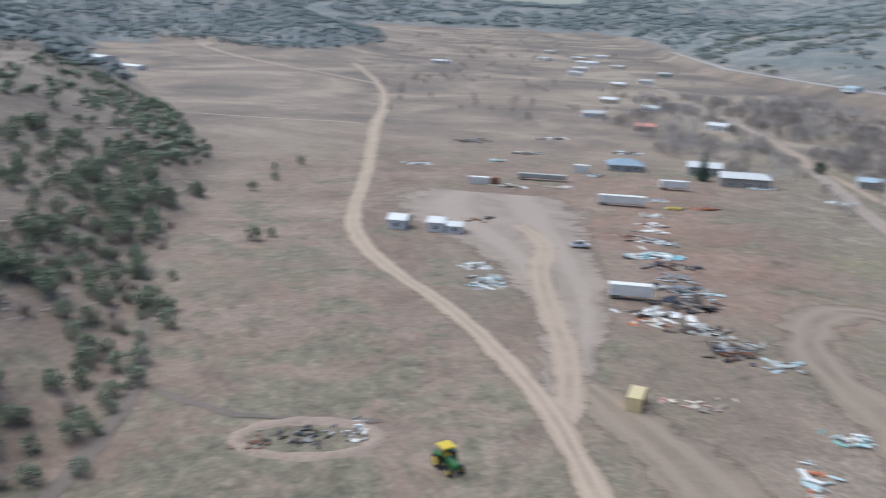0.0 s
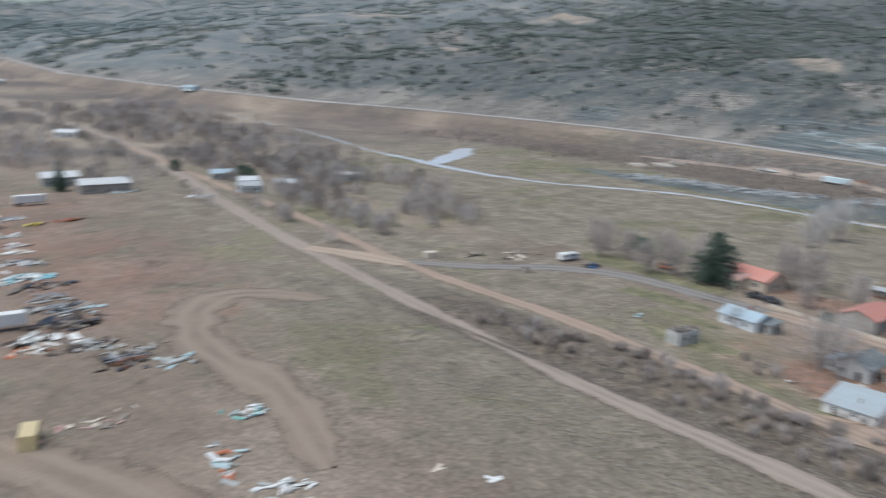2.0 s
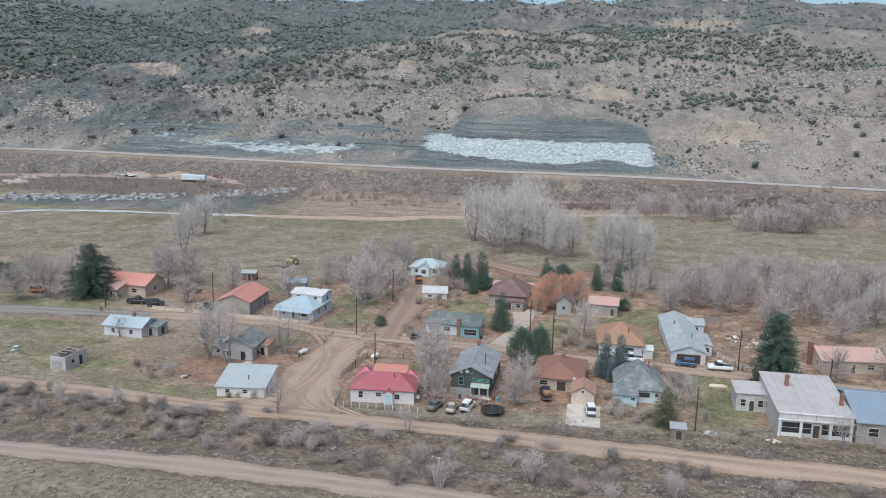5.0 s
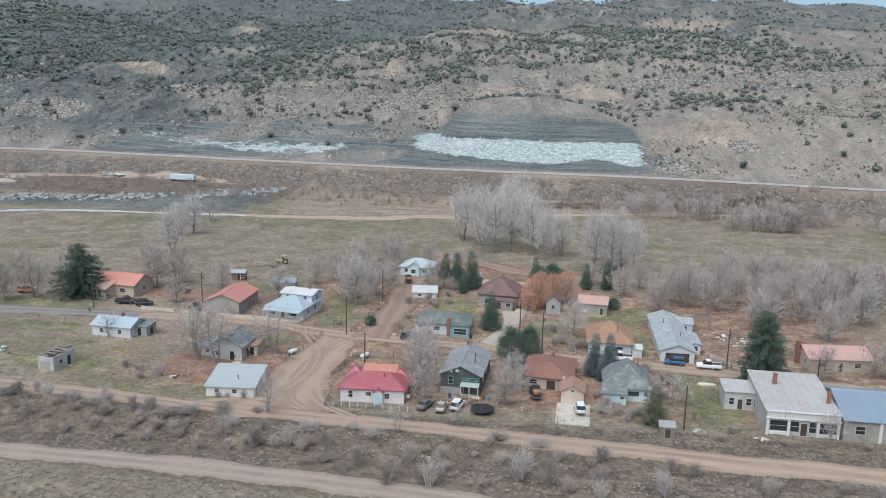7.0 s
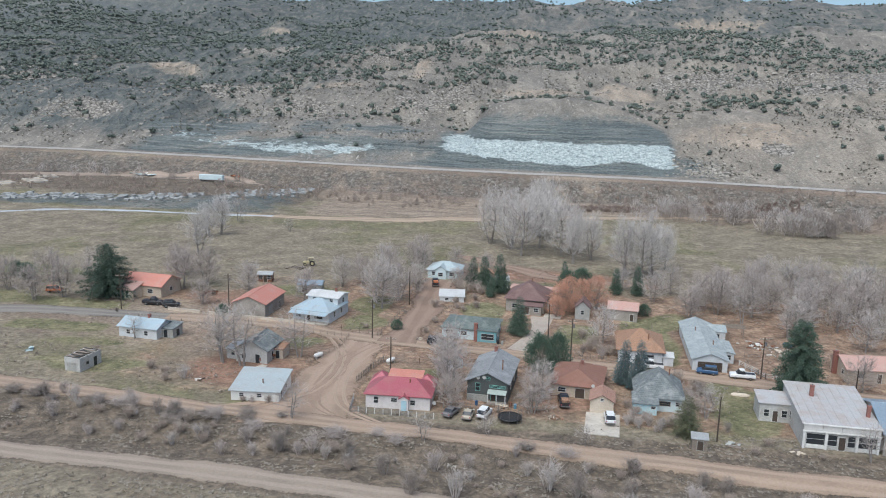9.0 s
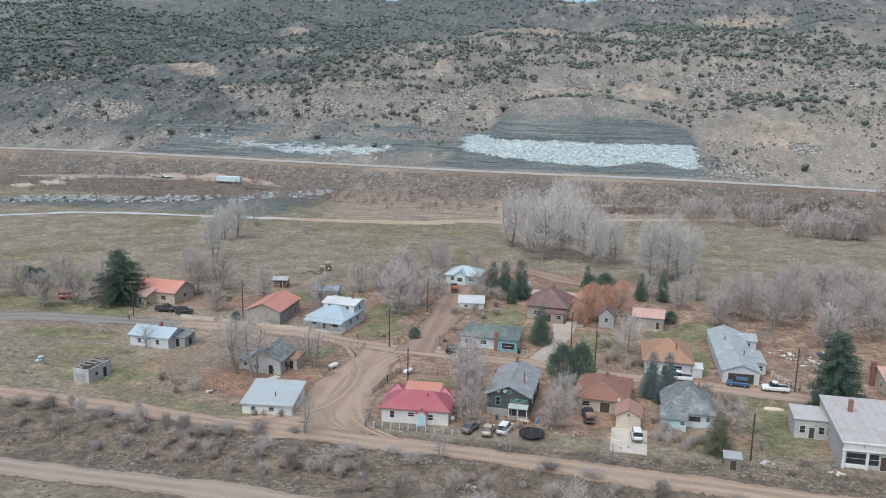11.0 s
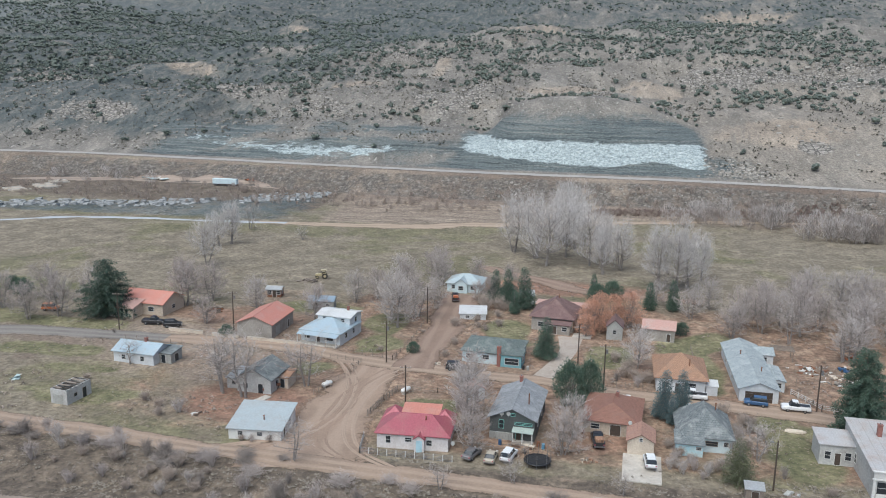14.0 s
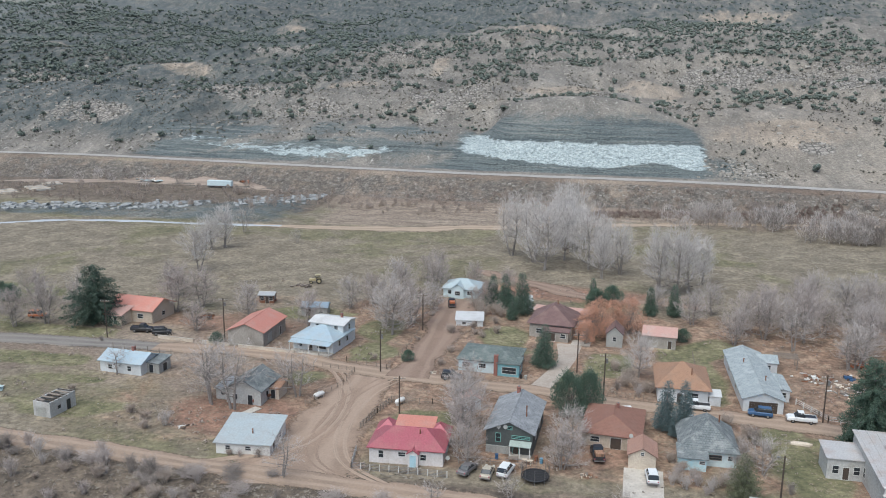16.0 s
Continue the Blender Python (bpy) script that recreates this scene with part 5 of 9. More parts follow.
o = house(-94.2, 184.2, -7, "abandoned whitewashed cottage with a pale blue metal roof")
o["group"] = G
block(o, 0, 0, 0, 10.0, 6.6, 2.5, "gable_x", 1.5, "whitesiding", "blueroof", 0.4, [("f", -2.5, 0.9, 0.9, 1.0), ("f", 2.2, 0.9, 0.9, 1.0), ("r", 0.5, 0.9, 0.9, 1.1, "h")])
block(o, 6.4, 1.0, 0, 3.0, 4.2, 2.3, "shed", 0.5, "greysiding", "oldshingle", 0.3, [("f", -0.4, 0.2, 1.0, 1.8, "h"), ("r", 0, 0.2, 1.4, 1.7, "h")])
chimney(o, 1.0, 0.2, 3.7, 4.9, 0.6)

o = house(-96.4, 160.6, -9, "roofless grey block shack with bare rafters", "shack", "shack")
bm = bmesh.new()
for a in ((-1.9, 1.9, -3.3, -3.08), (-1.9, 1.9, 3.08, 3.3), (-1.9, -1.68, -3.08, 3.08), (1.68, 1.9, -3.08, 3.08)):
    box(bm, *a, -0.3, 3.1)
part("wall", bm, "paleblock", o)
opening(o, "f", 3.8, 6.6, -0.2, 0.1, 2.3, 2.0, "g", "greysiding")
opening(o, "r", 3.8, 6.6, -1.0, 1.2, 0.7, 0.6, "h", "wood")
opening(o, "r", 3.8, 6.6, 1.4, 0.1, 0.9, 2.0, "h", "wood")
for k in range(7):
    bm = bmesh.new()
    yy = -3.1 + k * 1.03
    box(bm, -1.95, 1.95, yy - 0.06, yy + 0.06, 3.0, 3.14, pose(0, 0, 0, 0, (-2) ** (k % 2), (k * 37 % 7) - 3))
    part("rafter", bm, "darkwood", o)
for k in range(4):
    bm = bmesh.new()
    box(bm, -1.7, 0.4 + 0.3 * k, -2.9 + 1.5 * k, -2.3 + 1.5 * k, 3.14, 3.19, pose(0, 0, 0, 0, 1, (k * 29 % 17) - 8))
    part("roof_board", bm, "wood", o)

o = house(-62.6, 174.4, -4, "derelict grey wooden house with a sagging roof")
o["group"] = G
block(o, 0, 0, 0, 7.2, 8.6, 2.8, "gable_y", 2.2, "paleblock", "oldshingle", 0.4, [("f", 1.4, 0, 1.0, 2.0, "h"), ("f", -1.8, 0.9, 0.9, 1.1, "h"), ("r", -1.4, 0.9, 0.9, 1.1, "h"), ("r", 2, 0.9, 0.9, 1.1, "h")])
block(o, -4.9, -0.6, 0, 3.0, 5.0, 2.2, "shed", 0.6, "paleblock", "paleroof", 0.3, [("f", 0, 0.9, 0.8, 0.8, "h")])
block(o, 4.4, 1.6, 0, 2.4, 4.0, 2.1, "shed", 0.6, "cream", "tanshingle", 0.2, [("f", 0, 0.1, 0.9, 1.8, "h")])

# the old storefront and its annex
o = house(52.6, 156.4, -3, "old white storefront with a pale metal roof and porch", "storefront", "shop")
o["group"] = G
block(o, 0, 0, 0, 12.6, 18.0, 4.4, "shed", 1.1, "paleblock", "storeroof", 0.3, [("l", -5, 1.0, 1.0, 1.6), ("l", -1, 1.0, 1.0, 1.6), ("f", -4.15, 0.75, 3.0, 1.95), ("f", -1.35, 0.75, 1.5, 1.95), ("f", 0.25, 0.0, 1.1, 2.4, "d"), ("f", 1.75, 0.75, 1.2, 1.95), ("f", 4.3, 0.75, 3.0, 1.95)])
for _x in (-6.1, -2.45, 2.65, 6.1):
    bm = bmesh.new()
    box(bm, _x - 0.2, _x + 0.2, -9.32, -9.06, -0.2, 3.1)
    part("pier", bm, "white", o)
bm = bmesh.new()
box(bm, -6.45, 6.45, -9.42, -9.05, 3.1, 3.32)
box(bm, -6.5, 6.5, -9.46, -9.05, 4.42, 4.6)
part("cornice", bm, "white", o)
for k in range(4):
    bm = bmesh.new()
    box(bm, -6.3 + 3.16 * k, -3.22 + 3.16 * k, -9.3, -9.06, 3.34, 4.4)
    part("sign_panel", bm, "trim", o)
for _x in (-4.15, 4.3):
    bm = bmesh.new()
    box(bm, _x - 1.55, _x + 1.55, -9.2, -9.08, 0.05, 0.66)
    part("window_apron", bm, "white", o)
for k in range(9):
    bm = bmesh.new()
    rod(bm, (-5.9 + 1.48 * k, -9.2, 4.57), (-5.9 + 1.48 * k, 9.2, 5.67), 0.045, sides=4)
    part("roof_seam", bm, "storeroof", o)
chimney(o, -2.6, 3.0, 4.8, 7.2, 0.7)
chimney(o, 5.4, -4.2, 4.6, 6.8, 0.6)
block(o, -9.0, 4.4, 0, 5.6, 5.6, 3.5, "shed", 0.4, "paleblock", "storeroof", 0.3, [("f", -1.5, 1.0, 0.9, 1.3), ("f", 0.1, 0, 0.9, 2.1, "d"), ("f", 1.7, 1.0, 0.9, 1.3)])
o = house(69.2, 154.6, -3, "grey block hall with a blue metal gable roof", "hall", "hall")
block(o, 0, 0, 0, 19.6, 17.0, 3.8, "gable_x", 2.6, "greywall", "deepblueroof", 0.35, [("f", -7.0, 1.4, 1.6, 1.5), ("f", -1.0, 1.4, 1.6, 1.5), ("f", 4.0, 1.4, 1.6, 1.5), ("f", 8.0, 0, 1.1, 2.1, "d")])
for _x in (-3.6, 1.4, 6.2):
    bm = bmesh.new()
    box(bm, _x - 0.25, _x + 0.25, -8.72, -8.5, -0.2, 3.7)
    part("pilaster", bm, "white", o)
o = house(71.0, 188.8, 4, "long pink-roofed bungalow with a brick chimney")
o["group"] = G
block(o, 0, 0, 0, 13.4, 9.4, 2.7, "gable_x", 1.7, "beige", "pinkroof", 0.45, [("f", -4, 1.0, 1.4, 1.0), ("f", 0, 0, 0.9, 2.0, "d"), ("f", 3.8, 1.0, 1.4, 1.0), ("l", -2.5, 0, 2.0, 2.0, "g", "white"), ("l", 2.2, 1.0, 1.0, 1.0)])
chimney(o, -7.2, 1.2, -0.2, 4.9, 0.9)
o = house(27.7, 143.9, -5, "small weathered wooden outhouse shed", "shed", "shed")
block(o, 0, 0, 0, 2.6, 2.0, 2.0, "shed", 0.3, "wood", "paleroof", 0.2, [("f", 0.1, 0, 1.0, 1.7, "d", "greysiding")])


# ---- trees and shrubs ----
def quick(name, verts, faces, material, smooth=False):
    me = bpy.data.meshes.new(name)
    me.from_pydata([tuple(map(float, v)) for v in verts], [], faces)
    me.materials.append(M[material])
    if smooth:
        me.polygons.foreach_set("use_smooth", [True] * len(me.polygons))
    return me


class Sticks:
    """Gathers thin tapered three-sided sticks into one mesh."""

    def __init__(self):
        self.v, self.f = [], []

    def blade(self, a, b, w, side):
        """A flat twig, wide at its foot and pointed."""
        s = (b - a).cross(side)
        if s.length < 1e-5:
            return
        s = s.normalized() * w
        k = len(self.v)
        self.v += [a - s, a + s, b]
        self.f.append((k, k + 1, k + 2))

    def add(self, a, b, ra, rb, sides=3):
        d = (b - a)
        if d.length < 1e-4:
            return
        u = d.orthogonal().normalized()
        w = d.normalized().cross(u)
        k0 = len(self.v)
        for c, r in ((a, ra), (b, rb)):
            for k in range(sides):
                t = k * math.tau / sides
                self.v.append(c + (u * math.cos(t) + w * math.sin(t)) * r)
        for k in range(sides):
            j = (k + 1) % sides
            self.f.append((k0 + k, k0 + j, k0 + sides + j, k0 + sides + k))


def grow(seed, tall, wide, limbs_n=30, twigs=5, trunk_r=0.25, low=0.12, stems=1, subs=7, up=0.45, bend=0.10):
    """Limbs and twigs of a leafless tree that fill an uneven egg-shaped crown."""
    rng = random.Random(seed)
    limbs, fine = Sticks(), Sticks()
    lobes = [(rng.random() * math.tau, rng.uniform(0.75, 1.15)) for k in range(5)]

    def reach(t, h):
        r = math.sin(math.pi * min(0.97, 0.13 + 0.80 * h)) ** 0.62
        lobe = sum(g * max(0.0, math.cos(t - a)) ** 2 for a, g in lobes) / 2.1 + 0.35
        return wide * r * (0.55 + 0.45 * lobe)

    roots = []
    for s in range(stems):
        t = s * math.tau / stems + rng.random()
        base = Vector((math.cos(t), math.sin(t), 0)) * (0.3 if stems > 1 else 0)
        tip = Vector((math.cos(t), math.sin(t), 0)) * wide * (0.35 if stems > 1 else 0.06) + Vector((rng.gauss(0, 0.05), rng.gauss(0, 0.05), 0)) * tall + Vector((0, 0, tall * 0.86))
        mid = base.lerp(tip, 0.5) + Vector((rng.gauss(0, bend), rng.gauss(0, bend), 0)) * tall * 0.25
        pts = [base - Vector((0, 0, 0.3))] + [base.lerp(mid, k / 4) if k < 4 else mid.lerp(tip, (k - 4) / 5) for k in range(1, 10)]
        for k in range(len(pts) - 1):
            r0, r1 = trunk_r * (1 - k / 9.5) / stems ** 0.5, trunk_r * (1 - (k + 1) / 9.5) / stems ** 0.5
            limbs.add(pts[k], pts[k + 1], r0 + 0.02, r1 + 0.02, 6)
        roots.append(pts)
    for k in range(limbs_n):
        h = (k + rng.random()) / limbs_n
        h = low + (1 - low) * h ** 0.8
        t = k * 2.4 + rng.gauss(0, 0.3)
        pts = roots[k % stems]
        p = pts[max(1, min(8, int(1 + 7.0 * max(0.0, h - 0.12))))].copy()
        r = reach(t, h) * rng.uniform(0.8, 1.08)
        end = Vector((math.cos(t) * r, math.sin(t) * r, tall * h * rng.uniform(0.93, 1.03)))
        end.z = max(end.z, p.z + 0.1 * tall)
        knee = p.lerp(end, 0.45) + Vector((rng.gauss(0, bend) * wide, rng.gauss(0, bend) * wide, -0.02 * tall))
        rr = trunk_r * 0.36 * (1.15 - h)
        limbs.add(p, knee, rr + 0.02, rr * 0.6 + 0.015, 4)
        limbs.add(knee, end, rr * 0.6 + 0.015, 0.018, 4)
        for j in range(subs):
            f = 0.25 + 0.75 * (j + rng.random()) / subs
            q = p.lerp(knee, f / 0.45) if f < 0.45 else knee.lerp(end, (f - 0.45) / 0.55)
            d = ((end - p).normalized() * 0.6 + Vector((rng.gauss(0, 0.55), rng.gauss(0, 0.55), up + rng.gauss(0, 0.3)))).normalized()
            L = tall * rng.uniform(0.10, 0.19)
            e = q + d * L
            fine.blade(q, e, 0.030, Vector((rng.gauss(0, 1), rng.gauss(0, 1), rng.gauss(0, 1))))
            for i in range(twigs):
                m = q.lerp(e, rng.uniform(0.2, 1.0))
                d2 = (d + Vector((rng.gauss(0, 0.55), rng.gauss(0, 0.55), rng.gauss(0.15, 0.4)))).normalized()
                e2 = m + d2 * L * rng.uniform(0.4, 0.85)
                fine.blade(m, e2, 0.021, Vector((rng.gauss(0, 1), rng.gauss(0, 1), rng.gauss(0, 1))))
                m2 = m.lerp(e2, rng.uniform(0.3, 0.8))
                fine.blade(m2, m2 + (d2 + Vector((rng.gauss(0, 0.7), rng.gauss(0, 0.7), rng.gauss(0.1, 0.5)))) * L * 0.35, 0.019, Vector((rng.gauss(0, 1), rng.gauss(0, 1), rng.gauss(0, 1))))
    return limbs, fine


def bare_tree(seed, tall, wide, label, category="tree", name="bare_tree", twig="twig", bark="bark", **kw):
    limbs, fine = grow(seed, tall, wide, **kw)
    ob = tagged(new(name), label, category)
    for nm, s, mt in (("trunk", limbs, bark), ("crown", fine, twig)):
        c = new(nm, quick(nm, s.v, s.f, mt))
        c.parent = ob
    return ob


def scrub_mesh(seed, tall, wide, stems, twig):
    rng = random.Random(seed)
    s = Sticks()
    for k in range(stems):
        t, lean = rng.random() * math.tau, rng.uniform(0.1, 0.9) * wide
        a = Vector((math.cos(t) * lean * 0.2, math.sin(t) * lean * 0.2, -0.1))
        b = Vector((math.cos(t) * lean * 0.7, math.sin(t) * lean * 0.7, tall * rng.uniform(0.45, 0.75)))
        s.add(a, b, 0.02, 0.012)
        for j in range(5):
            p = a.lerp(b, rng.uniform(0.35, 1.0))
            e = p + Vector((rng.gauss(0, 0.32) * wide, rng.gauss(0, 0.32) * wide, rng.uniform(0.1, 0.5) * tall))
            s.blade(p, e, 0.018, Vector((rng.gauss(0, 1), rng.gauss(0, 1), rng.gauss(0, 1))))
            for i in range(5):
                q = p.lerp(e, rng.uniform(0.3, 0.9))
                s.blade(q, q + Vector((rng.gauss(0, 0.2) * wide, rng.gauss(0, 0.2) * wide, rng.uniform(-0.05, 0.25) * tall)), 0.012, Vector((rng.gauss(0, 1), rng.gauss(0, 1), rng.gauss(0, 1))))
    return quick("shrub", s.v, s.f, twig)


def clump_mesh(name, rng, centres, size, count, material, droop=0.0, lift=0.0, bent=True):
    """Leaf sprays: small bent triangles round each centre."""
    v, f = [], []
    for c, r, out in centres:
        for k in range(count):
            d = Vector((rng.gauss(0, 1), rng.gauss(0, 1), rng.gauss(0, 0.8))).normalized()
            p = c + d * r * rng.uniform(0.35, 1.0)
            t = (d + out * 0.8 + Vector((rng.gauss(0, 0.4), rng.gauss(0, 0.4), lift - droop))).normalized()
            s = t.cross(Vector((rng.gauss(0, 1), rng.gauss(0, 1), rng.gauss(0, 1)))).normalized()
            L, w = size * rng.uniform(0.7, 1.4), size * rng.uniform(0.3, 0.55)
            i = len(v)
            v += [p - s * w, p + s * w, p + t * L + s * w * 0.4, p + t * L - s * w * 0.4, p + t * L * 0.5 + t.cross(s) * w * 0.5]
            f += [(i, i + 1, i + 4), (i + 1, i + 2, i + 4), (i + 2, i + 3, i + 4), (i + 3, i, i + 4)] if bent else [(i, i + 1, i + 4), (i + 3, i + 4, i + 2)]
    return quick(name, v, f, material)


def spruce(seed, tall, wide, label, material="spruce", name="spruce_tree", bare=0.08, taper=0.8, ragged=0.2, leaf=0.21, count=20):
    """A conifer: whorls of boughs on a straight trunk, shorter towards the top."""
    rng = random.Random(seed)
    st = Sticks()
    st.add(Vector((0, 0, -0.3)), Vector((0, 0, tall * 0.97)), 0.02 * tall, 0.03, 6)
    cs = []
    z = tall * bare
    while z < tall * 0.98:
        k = (z / tall - bare) / (1 - bare)
        R = wide * (1 - k) ** taper * (0.35 + 0.65 * min(1, k * 6 + 0.5)) + 0.12
        n = max(4, int(8 * (1 - k) + 3))
        a0 = rng.random() * math.tau
        for i in range(n):
            t = a0 + i * math.tau / n + rng.gauss(0, 0.15)
            out = Vector((math.cos(t), math.sin(t), 0))
            r = R * rng.uniform(0.92 - ragged, 1.0 + 0.6 * ragged)
            tip = Vector((0, 0, z)) + out * r + Vector((0, 0, -0.16 * r + 0.1))
            st.add(Vector((0, 0, z)), tip, 0.05, 0.015)
            for j in range(max(1, int(r / 0.42))):
                p = Vector((0, 0, z)).lerp(tip, (j + 1) / max(1, int(r / 0.42)) * 0.98)
                cs.append((p, 0.26 + 0.06 * tall ** 0.5, out))
        z += tall * 0.034 * rng.uniform(0.8, 1.2) + 0.1
    ob = tagged(new(name), label, "tree")
    a = new("trunk", quick("trunk", st.v, st.f, "bark"))
    b = new("crown", clump_mesh("crown", rng, cs, leaf, count, material, droop=0.15, bent=False))
    a.parent = b.parent = ob
    return ob


def round_evergreen(seed, tall, wide, label, material="juniper", name="juniper_tree", clumps=46, count=13, size=0.24):
    """A bushy evergreen of many clumps, with gaps and an uneven outline."""
    rng = random.Random(seed)
    st, cs = Sticks(), []
    for s in range(3):
        t = s * 2.1 + rng.random()
        st.add(Vector((0, 0, -0.3)), Vector((math.cos(t) * wide * 0.3, math.sin(t) * wide * 0.3, tall * 0.6)), 0.045 * tall ** 0.6, 0.03, 5)
    for k in range(clumps):
        t, h = rng.random() * math.tau, rng.random() ** 0.8
        prof = math.sin(math.pi * min(1, 0.18 + 0.80 * h)) ** 0.7
        r = wide * prof * math.sqrt(rng.uniform(0.25, 1)) * rng.uniform(0.75, 1.1)
        out = Vector((math.cos(t), math.sin(t), 0.3))
        cs.append((Vector((math.cos(t) * r, math.sin(t) * r, tall * (0.08 + 0.86 * h))), wide * rng.uniform(0.22, 0.36), out))
        st.add(Vector((0, 0, tall * 0.25 * h)), cs[-1][0], 0.03, 0.01)
    ob = tagged(new(name), label, "tree")
    a = new("trunk", quick("trunk", st.v, st.f, "bark"))
    b = new("crown", clump_mesh("crown", rng, cs, size * wide / 1.6, count, material, lift=0.2, bent=False))
    a.parent = b.parent = ob
    return ob


def plant(kinds, x, y, scale=1.0, turn=None, rng=random.Random(77), tall=None, z=None, group="", label=""):
    src = kinds[rng.randrange(len(kinds))] if isinstance(kinds, list) else kinds
    ob = copy_thing(src, pose(x, y, height(x, y) - 0.05 if z is None else z, rng.uniform(-2, 2), rng.uniform(-2, 2), rng.random() * 360 if turn is None else turn) @ Matrix.Diagonal((scale, scale, scale * (tall or 1), 1)))
    if group:
        ob["group"] = group
    if label:
        ob["label"] = label
    return ob


COTTON = [bare_tree(11 + k, 13, (4.6, 3.4, 3.8)[k], "tall leafless cottonwood with pale grey twigs", limbs_n=44, twigs=6, subs=8, trunk_r=0.27, low=0.2, stems=1 + k % 3, up=0.85, twig="paletwig") for k in range(3)]
YARD_TREE = [bare_tree(31 + k, 8, 3.4, "leafless yard tree with fuzzy lilac-grey twigs", limbs_n=38, twigs=7, subs=7, trunk_r=0.2, low=0.14, stems=1 + k % 3, up=0.5, twig=("twig", "twig", "mauvetwig", "mauvetwig")[k]) for k in range(4)]
OPEN_TREE = [bare_tree(51 + k, 9, 4.4, "gnarled leafless tree with open dark limbs", limbs_n=22, twigs=5, subs=6, trunk_r=0.25, low=0.28, stems=2, up=0.3, bend=0.22, twig="twig") for k in range(2)]
ORANGE = [round_evergreen(61, 6.5, 3.0, "shrubby tree holding dry orange leaves", "orangeleaf", "leafy_tree", 110, 26, 0.12)]
SHRUB = [tagged(new("shrub", scrub_mesh(71 + k, 2.2, 1.3, 22, ("mauvetwig", "darktwig", "twig")[k])), "leafless grey shrub in the roadside scrub", "shrub") for k in range(3)]
BROWN_SHRUB = [tagged(new("shrub", scrub_mesh(81 + k, 1.5, 1.2, 30, "browntwig")), "low brown leafless bush in the roadside scrub", "shrub") for k in range(2)]
SPRUCE = [spruce(91, 10, 3.2, "broad dark green spruce tree"), spruce(92, 8, 1.9, "dark green spruce beside a house")]
BIG_SPRUCE = [spruce(96, 17, 5.5, "tall broad green spruce beside the store", bare=0.02, taper=0.42, ragged=0.12, count=30, leaf=0.28)]
OLIVE = [spruce(97, 8, 3.0, "loose olive-green pine beside the dirt road", "olive", "pine_tree", 0.03, 0.6, 0.45, 0.24, 14)]
BLUE = [spruce(93, 8.5, 1.8, "blue spruce with grey-green needles", "bluespruce")]
PINE = [spruce(94, 12, 5.4, "big dark green pine beside the street", "pine", "pine_tree", 0.08, 0.42, 0.55, 0.24, 26)]
CEDAR = [round_evergreen(95, 6.0, 3.4, "round dark green cedar beside the houses", "spruce", "cedar_tree", 150, 44, 0.115)]
JUNIPER = [round_evergreen(101 + k, 3.4, 1.7, "dark green juniper on the slope", "juniper", "juniper_tree", 34, 12, 0.40) for k in range(3)]
SOURCES = COTTON + YARD_TREE + OPEN_TREE + ORANGE + SHRUB + BROWN_SHRUB + SPRUCE + BIG_SPRUCE + OLIVE + BLUE + PINE + CEDAR + JUNIPER

R = random.Random(5)
GT = "leafless trees of the village"
for x, y, s in ((-22, 312, 1.15), (-14, 303, 1.2), (-10, 293, 1.25), (-4, 308, 1.1), (4, 297, 1.15), (9, 304, 0.9), (24, 270, 1.05), (29, 268, 1.12), (33, 273, 0.95), (-5, 330, 1.2), (-2, 338, 1.25), (8, 285, 0.8), (-124, 304, 0.85), (-118, 270, 0.9), (-127, 300, 0.7), (-1, 322, 1.0), (14, 292, 0.9), (38, 283, 0.8)):
    plant(COTTON, x, y, s * 1.32, rng=R, group="leafless cottonwoods by the field")
for x, y, s in ((-44, 218, 1.25), (-47, 224, 1.3), (-41, 228, 1.1), (-66, 220, 0.95), (-104, 226, 1.2), (-99, 231, 1.1), (-112, 240, 1.0), (-131, 210, 1.1), (-137, 206, 1.0), (-126, 216, 0.9), (-92, 212, 0.75), (-84, 226, 0.9), (-60, 238, 0.9), (-55, 243, 0.9), (-38, 240, 0.8), (-48, 250, 1.0), (-40, 262, 0.9), (-44, 268, 0.9),
                (-17, 152.5, 0.85), (-18.5, 160, 1.15), (-20, 168, 1.2), (-20, 178, 1.1), (-1.5, 154, 0.95), (0.5, 161.5, 0.9), (38, 226, 0.9), (46, 232, 1.1), (42, 238, 1.0), (55, 231, 1.2), (62, 214, 1.05), (66, 222, 1.2), (70, 232, 1.1), (58, 244, 1.1), (78, 226, 1.1), (84, 236, 1.2), (90, 222, 1.1), (76, 206, 1.0), (95, 240, 1.2), (50, 250, 0.9), (30, 241, 0.9),
                (-150, 214, 1.0), (-158, 210, 0.9), (-163, 219, 1.0), (-143, 224, 1.0), (-171, 224, 0.9), (66, 178, 0.9), (80, 180, 0.9), (-27, 246, 0.6), (-23, 247, 0.7), (-42, 276, 0.9), (-52, 262, 0.9), (-30, 270, 0.7), (-20, 268, 0.6), (36, 250, 0.9), (22, 252, 0.7), (106, 252, 1.1), (72, 250, 1.0), (49, 245, 1), (52, 239, 0.9), (59, 250, 1.2), (61, 237, 1), (68, 248, 1.3), (68, 234, 1), (76, 246, 1.2), (76, 234, 1.1), (84, 244, 1.25), (84, 230, 1.1), (93, 243, 1.2), (93, 229, 1.1), (101, 241, 1.2), (64, 260, 1.1), (78, 260, 1.1), (92, 258, 1.1), (105, 257, 1), (41, 234, 0.7), (74, 221, 0.9), (83, 217, 0.9)):
    plant(YARD_TREE, x, y, s * (1.22 if y > 200 else 1.05), rng=R, group=GT)
